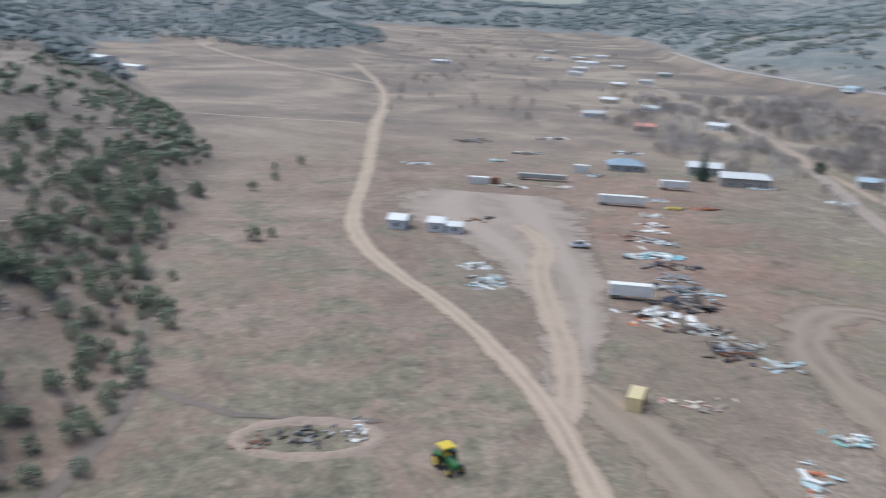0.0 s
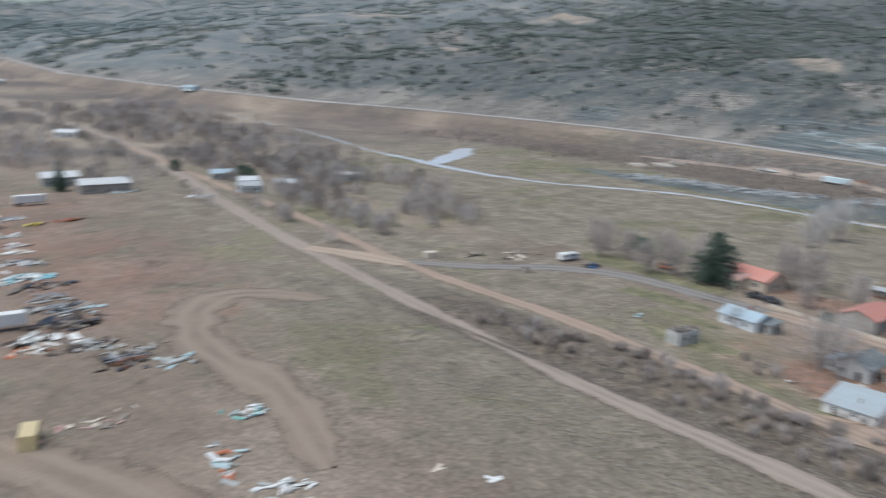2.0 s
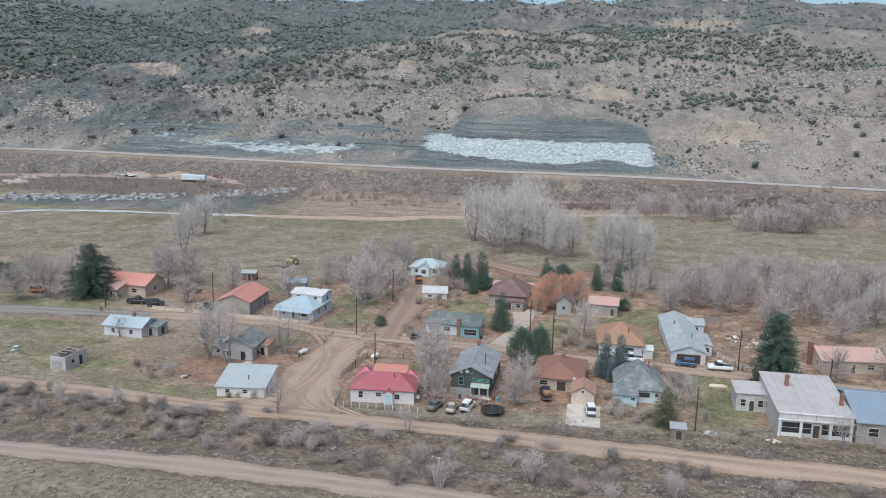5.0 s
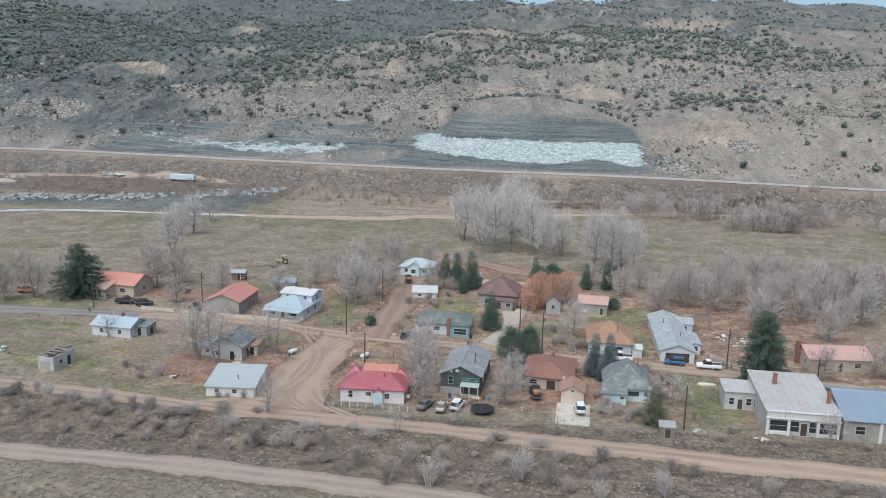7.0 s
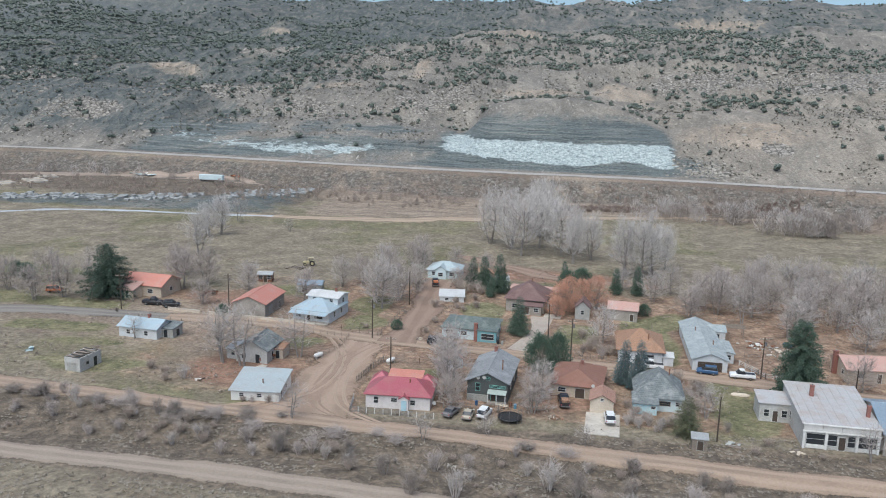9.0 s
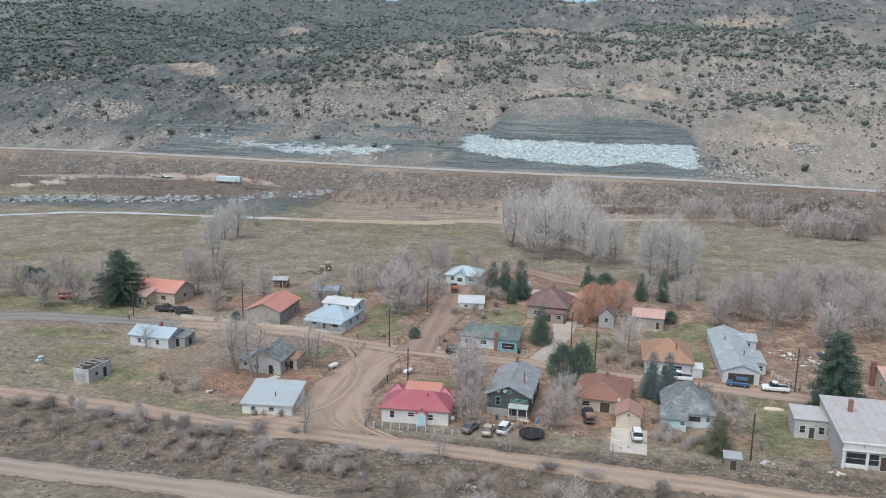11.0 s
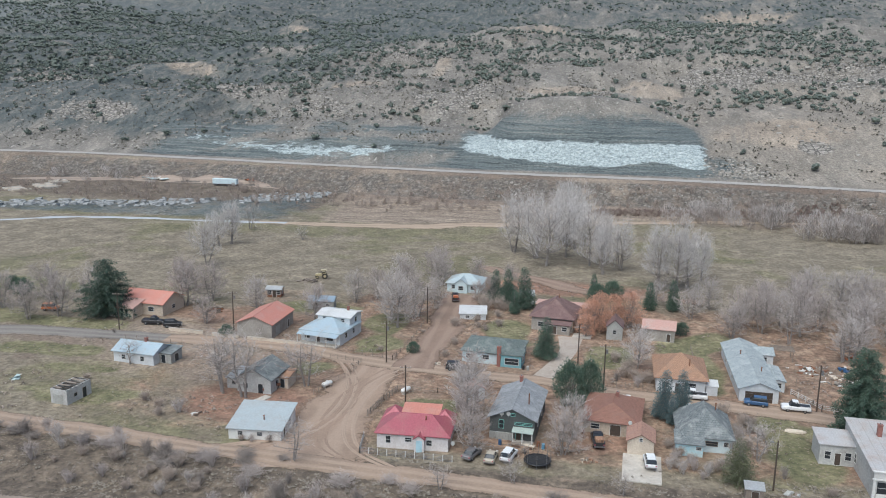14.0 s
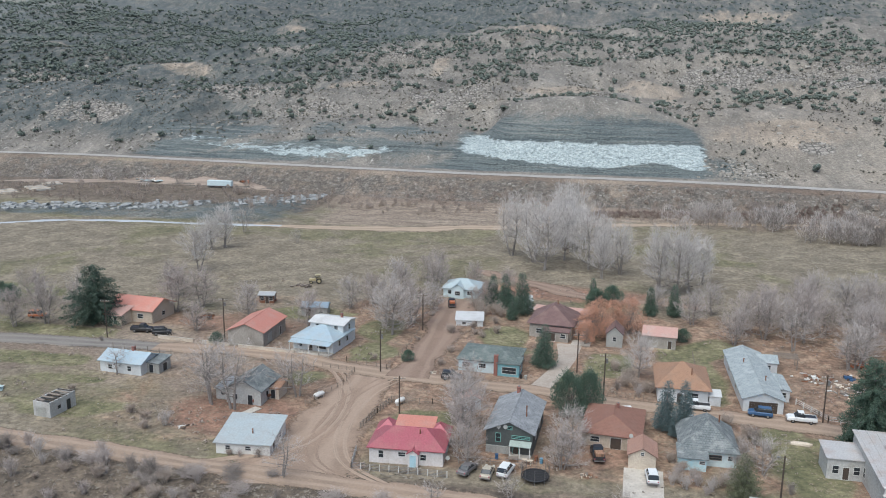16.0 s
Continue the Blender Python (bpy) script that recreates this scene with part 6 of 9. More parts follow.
for x, y, s in ((-95, 180.3, 0.65), (-64, 167.5, 1.45), (-69, 169, 1.4), (-71, 173, 1.15), (-54, 176, 1.2), (-45.5, 143.2, 0.85), (56, 143.5, 0.75), (60, 213, 1.0), (31, 158, 0.8), (77, 181, 0.9), (-135, 231, 1.0), (-128, 332, 1.1), (51, 224, 1.1), (-101, 316, 0.6), (-58, 180, 0.7), (8, 141.5, 0.45), (-9, 142, 0.5), (-20, 138, 0.5)):
    plant(OPEN_TREE, x, y, s, rng=R, group=GT)
for x, y, s in ((6.0, 226, 1.5), (4.0, 223.5, 1.3), (13.2, 229, 1.45), (9.6, 232, 1.2), (2.6, 220, 0.9)):
    plant(ORANGE, x, y, s, rng=R, group="shrubby trees with dry orange leaves")
for x, y, s, k in ((-6.5, 202.5, 1.0, 0), (26.2, 247.5, 1.1, 1), (-13.5, 241, 1.45, 1), (-18.6, 244.5, 1.25, 1), (-22.4, 247, 1.15, 1), (-16, 236, 0.8, 1), (5, 256, 0.9, 1), (19.8, 247, 1.0, 1), (-7.5, 206, 0.5, 1), (-345, 108, 1.5, 1), (-340, 122, 0.8, 1)):
    plant(SPRUCE[k], x, y, s, rng=R, group="spruces among the houses")
for x, y, s in ((16.6, 172.3, 1.15), (20.2, 174.0, 1.1), (18.3, 170, 0.7)):
    plant(BLUE, x, y, s, rng=R, group="blue spruces")
plant(COTTON, 13.8, 199.5, 0.72, rng=R, label="slender whitish leafless tree in a yard")
for x, y, s in ((10.5, 193, 2.0), (12.8, 192, 1.7), (15.4, 191, 1.8), (11.5, 197, 2.1), (9, 203, 1.7), (-24, 238, 2.2), (-21, 240, 2.4), (-25.5, 243, 2.2), (-19, 238, 1.9), (-40, 246, 1.8), (-30, 222, 1.7), (-25, 226, 1.5), (24, 174, 1.6), (28, 176, 1.8), (31, 172, 1.7), (29, 168, 1.6), (18, 157, 1.4), (20, 159, 1.5), (16.5, 160, 1.3), (-36, 266, 2.0), (-31, 268, 2.2), (-26, 267, 1.9)):
    plant(BROWN_SHRUB, x, y, s, rng=R, group="bushes in the yards")
plant(BIG_SPRUCE, 51.5, 171.0, 1.0, 15, rng=R)
plant(OLIVE, 26.4, 149.2, 0.95, 30, rng=R)
plant(PINE, -119, 213, 1.3, 40, rng=R)
plant(CEDAR, -0.6, 175.6, 0.98, 10, rng=R, tall=1.5)
plant(CEDAR, 3.0, 178.0, 0.86, 120, rng=R, tall=1.65)
for x, y, s in ((-153, 227, 0.8), (-159, 231, 0.7), (-83, 203.5, 0.5), (5.8, 252.5, 0.85), (10.2, 255.5, 0.9), (26, 226.5, 0.55), (-36.5, 200, 0.45), (-18, 250, 0.5), (-348, 190, 0.9), (-340, 190, 0.8), (-375, 170, 0.9)):
    plant(CEDAR, x, y, s, rng=R, group="cedars among the trees")

# scrub strip between the two roads, and yard bushes
GS = "shrubs of the roadside strip"
for k in range(120):
    x = R.uniform(-135, 75)
    y = np.interp(x, [-140, -100, 0, 75], [R.uniform(131, 145), R.uniform(128, 144), R.uniform(119, 136), R.uniform(114, 129)])
    plant(SHRUB if R.random() < 0.42 else BROWN_SHRUB, x, y, R.uniform(0.5, 1.2) if R.random() < 0.6 else R.uniform(1.2, 1.9), rng=R, group=GS)
for x, y, s in ((-95, 144, 1.5), (-88, 143, 1.6), (-82, 141, 1.4), (-75, 141, 1.7), (-70, 140, 1.5), (-66, 139, 1.7), (-58, 139, 1.4), (-50, 133, 1.6), (-44, 130, 1.6), (-38, 131, 1.8), (-30, 126, 1.7), (-24, 124, 1.7), (-12, 119, 2.2), (2, 124, 2.4), (6, 122, 2.2), (26, 130, 1.5), (24, 121, 1.9), (40, 123, 1.6), (-19, 118.5, 1.9), (14, 118, 1.6)):
    plant(SHRUB, x, y, s, rng=R, group=GS)
THICKET = [tagged(new("shrub", scrub_mesh(75 + k, 1.15, 2.0, 30, ("darktwig", "mauvetwig")[k])), "dense dark thicket bush beside the dirt road", "shrub") for k in range(2)]
for x, y in ((-68.7, 140.0), (-66.0, 140.2), (-63.7, 141.2), (-60.6, 140.4), (-58.3, 141.4), (-55.2, 140.5), (-53.2, 142.4), (-49.4, 139.5), (-47.3, 141.3), (-96.3, 143.6), (-92.2, 142.7), (-85.6, 143.3), (-78.0, 141.9), (-38.1, 136.8), (-33.7, 135.9), (-30.0, 137.8), (-100.9, 145.3), (-61.3, 136.8), (-51.9, 137.5), (-21.6, 136.4), (-3.2, 136.1), (1.6, 135.2)):
    plant(THICKET, x + R.gauss(0, 1.5), y + R.gauss(0, 0.8), R.uniform(0.8, 1.9), rng=R, group=GS)
SOURCES += THICKET
for x, y, s in ((16, 152, 1.0), (18, 151, 1.2), (20, 152.5, 1.1), (22.5, 152, 1.0), (17, 154.5, 1.1), (19.5, 155, 0.9), (24.5, 154, 1.0), (21, 149.5, 0.8), (27, 160, 1.5), (29, 164, 1.6), (32, 169, 1.5), (-92, 146, 1.3), (-78, 145.5, 1.2)):
    plant(SHRUB, x, y, s, rng=R, group="bushes in the yards")
for x, y, s in ((-82, 162, 1.4), (-78, 160, 1.2), (-101, 165, 1.2), (-76, 156, 1.3), (-73, 158, 1.4), (-99, 170, 1.0), (-52, 149, 0.8), (-57, 149, 0.8), (-55, 148.6, 0.7), (28, 158, 1.4), (30, 162, 1.5), (33, 166, 1.3), (20, 155, 1.2), (24, 153, 1.3), (17, 153, 1.2), (22, 151, 1.1), (26, 155, 1.2), (34, 152, 1.0), (14, 163, 1.0), (-4, 183, 0.9), (13, 188, 1.2), (14, 191, 1.2), (9, 191, 1.0), (-22, 220, 1.1), (-19, 224, 1.4), (-20, 232, 1.4), (-24, 213, 1.2), (-28, 208, 1.2), (-29, 199, 1.1), (-24, 222, 1.1), (40, 147, 1.1), (37, 143, 1.0), (62, 143, 1.0), (48, 143, 0.8), (-8, 153, 0.9), (-37, 236, 1.0), (-44, 200, 0.9), (-37, 215, 0.7), (28, 171, 1.0), (-110, 200, 0.7)):
    plant(BROWN_SHRUB if R.random() < 0.7 else SHRUB, x, y, s, rng=R, group="bushes in the yards")
WOODS = []
for k in range(1500):
    x = R.uniform(-720, -215)
    y = np.interp(x, [-640, -400, -290, -205], [R.uniform(150, 320), R.uniform(150, 285), R.uniform(142, 258), R.uniform(140, 232)])
    if abs(y - np.interp(x, [-480, -254], [186, 162])) > 6 and abs(y - np.interp(x, [-500, -360, -270, -179], [190, 166, 147, 133])) > 7 and vnoise(np.array(x / 26.0), np.array(y / 16.0), 15) > 0.34:
        WOODS.append((x, y, R.uniform(2.5, 6.5) if R.random() < 0.75 else R.uniform(6, 9)))
for k in range(40):
    x = R.uniform(-580, -330)
    WOODS.append((x, 132 + R.uniform(-25, 15), R.uniform(5, 9)))
for k in range(90):
    x = R.uniform(30, 260)
    WOODS.append((x, 392 - 0.13 * x + R.uniform(-12, 12) - (8 if x > 90 else 0), R.uniform(4, 11)))
for x, y in ((-287, 446), (-283, 449), (-256, 445), (-252, 448), (-246, 441), (-240, 446), (-262, 436), (-205, 436), (-222, 432), (-168, 438)):
    WOODS.append((x, y, R.uniform(4.5, 8.0)))
for k in range(26):
    WOODS.append((R.uniform(86, 114), 357 + R.uniform(-4, 9), R.uniform(6, 11)))
BRUSH = []
for k in range(500):
    x = R.uniform(-460, 200)
    BRUSH.append((x, np.interp(x, [-460, -200, 60, 200], [400, 405, 402, 385]) + R.uniform(-22, 26), R.uniform(1.5, 4.0)))
# junipers on the near hill
SLOPE = []
for k in range(720):
    x = R.uniform(-500, -88)
    s = (abs(R.gauss(0, 1)) * 52 + R.uniform(-3, 9)) * (0.4 if k % 3 == 0 else 1.0)
    y = np.interp(x, *zip(*FOOT)) - s
    if vnoise(np.array(x / 22.0), np.array(y / 22.0), 9) > 0.22:
        SLOPE.append((math.hypot(x, y), x, y, R.uniform(0.6, 1.75)))
SLOPE.sort()
for d, x, y, s in SLOPE[:280]:
    plant(JUNIPER, x, y, s, rng=R, group="junipers of the near hill")
for k in range(46):
    x = R.uniform(-190, -98)
    y = np.interp(x, *zip(*FOOT)) + 10 - abs(R.gauss(0, 1)) * 10
    plant(JUNIPER, x, y, R.uniform(0.3, 0.75) if R.random() < 0.6 else R.uniform(0.8, 1.25), rng=R, group="junipers of the near hill")
for k in range(44):
    x = R.uniform(-240, -95)
    y = np.interp(x, *zip(*FOOT)) + 4 - abs(R.gauss(0, 1)) * 22
    plant(BROWN_SHRUB, x, y, R.uniform(0.9, 2.0), rng=R, group="bushes of the near hill", label="low brown leafless bush on the near hill")
for x, y, s in ((-225, -52, 1.3), (-230, -48, 0.8), (-290, -66, 1.0), (-330, -66, 0.9), (-345, -58, 1.0), (-310, -62, 0.9)):
    plant(JUNIPER, x, y, s, rng=R, group="junipers of the near hill")
for ob in SOURCES:
    for c in (*ob.children, ob):
        bpy.data.objects.remove(c)


# ---- countless small growth and stones, one object each ----
def strewn(name, xs, ys, make, material, label, category, smooth=False):
    """Many small copies of tiny shapes, set on the land, in one mesh."""
    zs = land(xs, ys)
    v, f, k = [], [], 0
    for x, y, z in zip(xs, ys, zs):
        pv, pf = make()
        v.append(pv + np.array((x, y, z)))
        f += [tuple(i + k for i in q) for q in pf]
        k += len(pv)
    me = bpy.data.meshes.new(name)
    me.from_pydata(np.concatenate(v).tolist(), [], f)
    me.materials.append(M[material])
    if smooth:
        me.polygons.foreach_set("use_smooth", [True] * len(me.polygons))
    return tagged(new(name, me), label, category, kind="stuff")


rs = np.random.RandomState(4)


def tuft_shape(lo=0.14, hi=0.40):
    s = rs.uniform(lo, hi)
    a = rs.uniform(0, math.tau)
    v, f = [], []
    for k in range(3):
        t = a + k * 2.1
        c, d = math.cos(t), math.sin(t)
        i = len(v)
        v += [(-d * s * 0.4, c * s * 0.4, 0.0), (d * s * 0.4, -c * s * 0.4, 0.0), (c * s * 1.0, d * s * 1.0, s * rs.uniform(0.2, 0.5))]
        f.append((i, i + 1, i + 2))
    return np.array(v), f


def sage_shape(lo=0.35, hi=0.9):
    s = rs.uniform(lo, hi)
    v, f = [], []
    for k in range(9):
        d = rs.normal(size=3)
        d[2] = abs(d[2]) * 0.9 + 0.15
        d /= np.linalg.norm(d)
        p = d * s * 0.5
        t = rs.normal(size=3)
        t = np.cross(d, t / np.linalg.norm(t)) * s * 0.35
        i = len(v)
        v += [p - t, p + t, p + d * s * 0.45]
        f.append((i, i + 1, i + 2))
    return np.array(v), f


def crown_shape(lo=1.4, hi=3.2, sprays=13, leaf=0.5):
    """A far juniper: a rough clump of overlapping sprays."""
    s = rs.uniform(lo, hi)
    v, f = [], []
    for k in range(sprays):
        d = rs.normal(size=3)
        d[2] = d[2] * 0.75 + 0.35
        d /= np.linalg.norm(d)
        p = d * s * rs.uniform(0.35, 0.75) * np.array((1, 1, 1.1)) + np.array((0, 0, s * 0.75))
        q = rs.normal(size=(3, 3))
        q -= 0.8 * np.outer(q @ d, d)
        q /= np.linalg.norm(q, axis=1)[:, None]
        i = len(v)
        v += list(p + q * s * leaf)
        f.append((i, i + 1, i + 2))
        v += [p + q[0] * s * leaf, p - q[1] * s * 0.8 * leaf, p + q[2] * s * 0.9 * leaf]
        f.append((i + 3, i + 4, i + 5))
    return np.array(v), f


T_ = (1 + 5 ** 0.5) / 2
ICO = np.array([(-1, T_, 0), (1, T_, 0), (-1, -T_, 0), (1, -T_, 0), (0, -1, T_), (0, 1, T_), (0, -1, -T_), (0, 1, -T_), (T_, 0, -1), (T_, 0, 1), (-T_, 0, -1), (-T_, 0, 1)]) / 1.9
ICO_F = np.array([(0, 11, 5), (0, 5, 1), (0, 1, 7), (0, 7, 10), (0, 10, 11), (1, 5, 9), (5, 11, 4), (11, 10, 2), (10, 7, 6), (7, 1, 8), (3, 9, 4), (3, 4, 2), (3, 2, 6), (3, 6, 8), (3, 8, 9), (4, 9, 5), (2, 4, 11), (6, 2, 10), (8, 6, 7), (9, 8, 1)])
OCT = np.array([(1, 0, 0), (-1, 0, 0), (0, 1, 0), (0, -1, 0), (0, 0, 1), (0, 0, -1)], float)
OCT_F = np.array([(0, 2, 4), (2, 1, 4), (1, 3, 4), (3, 0, 4), (2, 0, 5), (1, 2, 5), (3, 1, 5), (0, 3, 5)])


def bush_shape(lo, hi, lumps=3, fine=True, sprays=4, squat=0.9):
    """A far evergreen or bush: a few ragged lumps of foliage with stray sprays."""
    base, faces = (ICO, ICO_F) if fine else (OCT, OCT_F)
    s = rs.uniform(lo, hi)
    v, f, k = [], [], 0
    for i in range(lumps):
        r = s * rs.uniform(0.42, 0.72)
        c = np.array((rs.normal(0, 0.38), rs.normal(0, 0.38), 0.0)) * s if i else np.zeros(3)
        c[2] = r * 0.6 + (s * rs.uniform(0.1, 0.8) * squat if i else s * 0.25)
        v.append(c + base * r * rs.uniform(0.62, 1.22, (len(base), 1)) * np.array((1, 1, squat)))
        f.append(faces + k)
        k += len(base)
    if sprays:
        d = rs.normal(size=(sprays, 3))
        d[:, 2] = np.abs(d[:, 2])
        d /= np.linalg.norm(d, axis=1)[:, None]
        p = d * s * 0.72 + np.array((0, 0, s * 0.45))
        t = np.cross(d, rs.normal(size=(sprays, 3))) * s * 0.22
        v.append(np.stack([p - t, p + t, p + d * s * 0.42], 1).reshape(-1, 3))
        f.append(np.arange(3 * sprays).reshape(-1, 3) + k)
    return np.concatenate(v), np.concatenate(f).tolist()


def wood_shape(tall):
    """A far leafless tree: a fan of fine flat twigs on a stem."""
    n = int(110 + 18 * tall)
    t, h = rs.uniform(0, math.tau, n), rs.uniform(0.12, 1.0, n)
    r = tall * 0.40 * np.sin(np.pi * np.clip(0.14 + 0.78 * h, 0, 0.97)) ** 0.6 * np.sqrt(rs.uniform(0.1, 1, n))
    p = np.stack([np.cos(t) * r, np.sin(t) * r, h * tall * 0.86], -1)
    d = p * np.array((0.7, 0.7, 0.4)) / tall + rs.normal(0, 0.22, (n, 3)) + np.array((0, 0, 0.35))
    d /= np.linalg.norm(d, axis=1)[:, None]
    e = p + d * tall * rs.uniform(0.12, 0.28, n)[:, None]
    w = np.cross(d, rs.normal(size=(n, 3)))
    w *= (0.085 / np.linalg.norm(w, axis=1))[:, None]
    v = np.stack([p - w, p + w, e], 1).reshape(-1, 3)
    k = len(v)
    v = np.concatenate([v, [(-0.15, 0, -0.2), (0.15, 0, -0.2), (0, 0, tall * 0.7), (0, -0.15, -0.2), (0, 0.15, -0.2), (0, 0, tall * 0.7)]])
    return v, [(3 * i, 3 * i + 1, 3 * i + 2) for i in range(n + 2)]


def stone_shape(lo=0.25, hi=1.0):
    s = rs.uniform(lo, hi)
    c = np.array([(x, y, z) for z in (-0.4, 0.6) for x, y in ((-1, -1), (1, -1), (1, 1), (-1, 1))], float) * 0.5
    c = c * s * rs.uniform(0.7, 1.3, 3) + rs.normal(0, 0.12 * s, (8, 3))
    return c, [(3, 2, 1, 0), (4, 5, 6, 7), (0, 1, 5, 4), (1, 2, 6, 5), (2, 3, 7, 6), (3, 0, 4, 7)]


def pick(count, x0, x1, y0, y1, keep):
    xs, ys = rs.uniform(x0, x1, count), rs.uniform(y0, y1, count)
    k = keep(xs, ys)
    return xs[k], ys[k]


ROADS = [curve_points(p, 3.5)[:, :2] for p in (
    [(-500, 190, 7), (-270, 147, 6.5), (-179, 133, 6), (-93, 122.5, 6), (-11, 116, 6), (60, 107, 6), (300, 80, 6)],
    [(-396, 176, 5), (-182, 152, 6), (-102, 149, 6.5), (-11, 140, 7), (62, 133, 7), (300, 110, 7)],
    [(-186, 153, 6), (-156, 186, 6.5), (-110, 198, 6.5), (-63, 198.5, 6.5), (-26, 189.5, 6), (10, 183.5, 5), (50, 178, 6)],
    [(-43, 195, 0), (-43, 160, 0), (-44, 143, 0)], [(-20, 150, 0), (0, 149, 0), (8, 155, 0)], [(-48, 180, 0), (-49, 143, 0)], [(-38, 180, 0), (-38, 143, 0)], [(-33, 191, 6), (-34, 252, 7)], [(-6.5, 190, 4.5), (-1, 219, 6)],
    [(-40, 30, 5), (-102, 21, 5.2), (-148, 12, 5), (-202, -12, 5), (-227, -22, 6), (-339, -30, 6), (-478, -37, 7)])]
ROADS = np.concatenate(ROADS)


def off_road(xs, ys, gap=4.6):
    near = np.full(len(xs), 1e9)
    for i in range(len(ROADS)):
        near = np.minimum(near, (xs - ROADS[i, 0]) ** 2 + (ys - ROADS[i, 1]) ** 2)
    return near > gap * gap


def queue(items):
    """Gives out one shape after another of listed sizes."""
    left = [q[2] for q in reversed(items)]
    return lambda: wood_shape(left.pop())


for lot, nm, mt, lab in ((WOODS[::2], "far_woods", "twig", "leafless grey woods along the river and the old grade"), (WOODS[1::2], "far_woods", "darktwig", "leafless brown woods along the river and the old grade"), (BRUSH, "river_brush", "browntwig", "brown willow brush below the highway")):
    strewn(nm, np.array([q[0] for q in lot]), np.array([q[1] for q in lot]), queue(lot), mt, lab, "trees")
far = SLOPE[280:]
strewn("slope_junipers", np.array([q[1] for q in far]), np.array([q[2] for q in far]), lambda: crown_shape(1.0, 2.6, 40), "juniper", "dark junipers higher on the near hill", "trees")
def off_bank(x, y):
    """Away from the two bare cut faces over the highway."""
    n = north_of(x, y)
    return ~(((np.abs(x + 2) < 72) & (n < 84)) | ((np.abs(x + 150) < 100) & (n < 36)))


xs, ys = pick(30000, -190, 110, 100, 215, lambda x, y: off_road(x, y) & (fbm(x / 12, y / 12, 7) > -0.15))
strewn("dry_grass", xs, ys, tuft_shape, "tuft", "tufts of straw-coloured dry grass", "grass")
xs, ys = pick(16000, -190, 110, 100, 150, lambda x, y: off_road(x, y, 4.0) & (fbm(x / 14, y / 5, 15) > -0.1))
strewn("dead_grass", xs, ys, lambda: tuft_shape(0.25, 0.6), "sage", "matted grey-brown grass of the roadside strip", "grass")
xs, ys = pick(5000, -150, 110, 104, 150, lambda x, y: off_road(x, y, 4.0) & (fbm(x / 9, y / 9, 8) > 0.0))
strewn("sage_scrub", xs, ys, lambda: sage_shape(0.2, 0.5), "sage", "low grey-brown scrub", "scrub")
xs, ys = pick(5200, -125, 100, 148, 268, lambda x, y: off_road(x, y, 4.0) & (fbm(x / 7, y / 7, 9) > 0.12))
strewn("yard_weeds", xs, ys, lambda: sage_shape(0.25, 0.8), "browntwig", "dead brown weeds and leaf litter in the yards", "weeds")
xs, ys = pick(7000, -330, -70, -60, 120, lambda x, y: off_road(x, y) & (fbm(x / 20, y / 20, 12) > 0.0))
strewn("dry_grass", xs, ys, tuft_shape, "tuft", "sparse tufts of dry grass on bare soil", "grass")
xs, ys = pick(12000, -330, 200, 215, 400, lambda x, y: (north_of(x, y) < -35) & (fbm(x / 25, y / 25, 13) > -0.1))
strewn("field_grass", xs, ys, lambda: tuft_shape(0.2, 0.5), "tuft", "dry grass of the river field", "grass")
GROVES = ((-61, 656, 32, 40), (-535, 959, 170, 190), (-212, 768, 95, 50), (115, 881, 110, 55), (136, 587, 18, 34), (-131, 628, 26, 14), (-440, 699, 60, 110))


def grove(x, y, spots):
    g = np.zeros(len(x))
    for cx, cy, rx, ry in spots:
        g = np.maximum(g, 1.0 - smoothstep(((x - cx) / rx) ** 2 + ((y - cy) / ry) ** 2, 0.5, 1.3))
    return g


xs, ys = pick(34000, -900, 700, 400, 1250, lambda x, y: (north_of(x, y) > 28) & (grove(x, y, OCHRE) < 0.5) & ((north_of(x, y) > 92) | (np.abs(x + 2) > 78)) & (rs.uniform(size=len(x)) < 0.07 + 0.6 * grove(x, y, GROVES) + 0.03 * smoothstep(-x, 120, 420) + 0.75 * smoothstep(fbm(x / 110, y / 70, 17) + 0.25 * smoothstep(north_of(x, y), 100, 500), -0.05, 0.35) * smoothstep(north_of(x, y), 30, 220)))
near = north_of(xs, ys) < 300
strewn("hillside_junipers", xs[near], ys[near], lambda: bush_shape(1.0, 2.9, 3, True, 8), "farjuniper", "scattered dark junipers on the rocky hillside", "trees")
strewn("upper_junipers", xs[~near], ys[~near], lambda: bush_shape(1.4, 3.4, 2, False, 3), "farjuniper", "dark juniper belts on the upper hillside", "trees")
xs, ys = pick(9500, -1700, 1150, 1080, 2000, lambda x, y: fbm(x / 160, y / 120, 18) > -0.12)
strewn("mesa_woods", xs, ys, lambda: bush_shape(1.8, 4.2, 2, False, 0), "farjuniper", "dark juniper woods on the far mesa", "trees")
xs, ys = pick(9000, -2400, -430, -1000, -60, lambda x, y: (x < -500) & (np.interp(x, *zip(*FOOT)) - y > 10) & (fbm(x / 110, y / 80, 19) > -0.12) | ((x < -950) & (y > -800) & (land(x, y) > 8)))
strewn("far_hill_woods", xs, ys, lambda: bush_shape(3.0, 6.2, 2, False, 0), "hazewood", "juniper woods on far hills, tinted for haze", "trees")
xs, ys = pick(9000, -1500, -560, 330, 1300, lambda x, y: (north_of(x, y) > 12) & (grove(x, y, OCHRE) < 0.5) & (fbm(x / 90, y / 70, 43) > 0.02))
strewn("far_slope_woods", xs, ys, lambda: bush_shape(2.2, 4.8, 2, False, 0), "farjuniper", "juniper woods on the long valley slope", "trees")
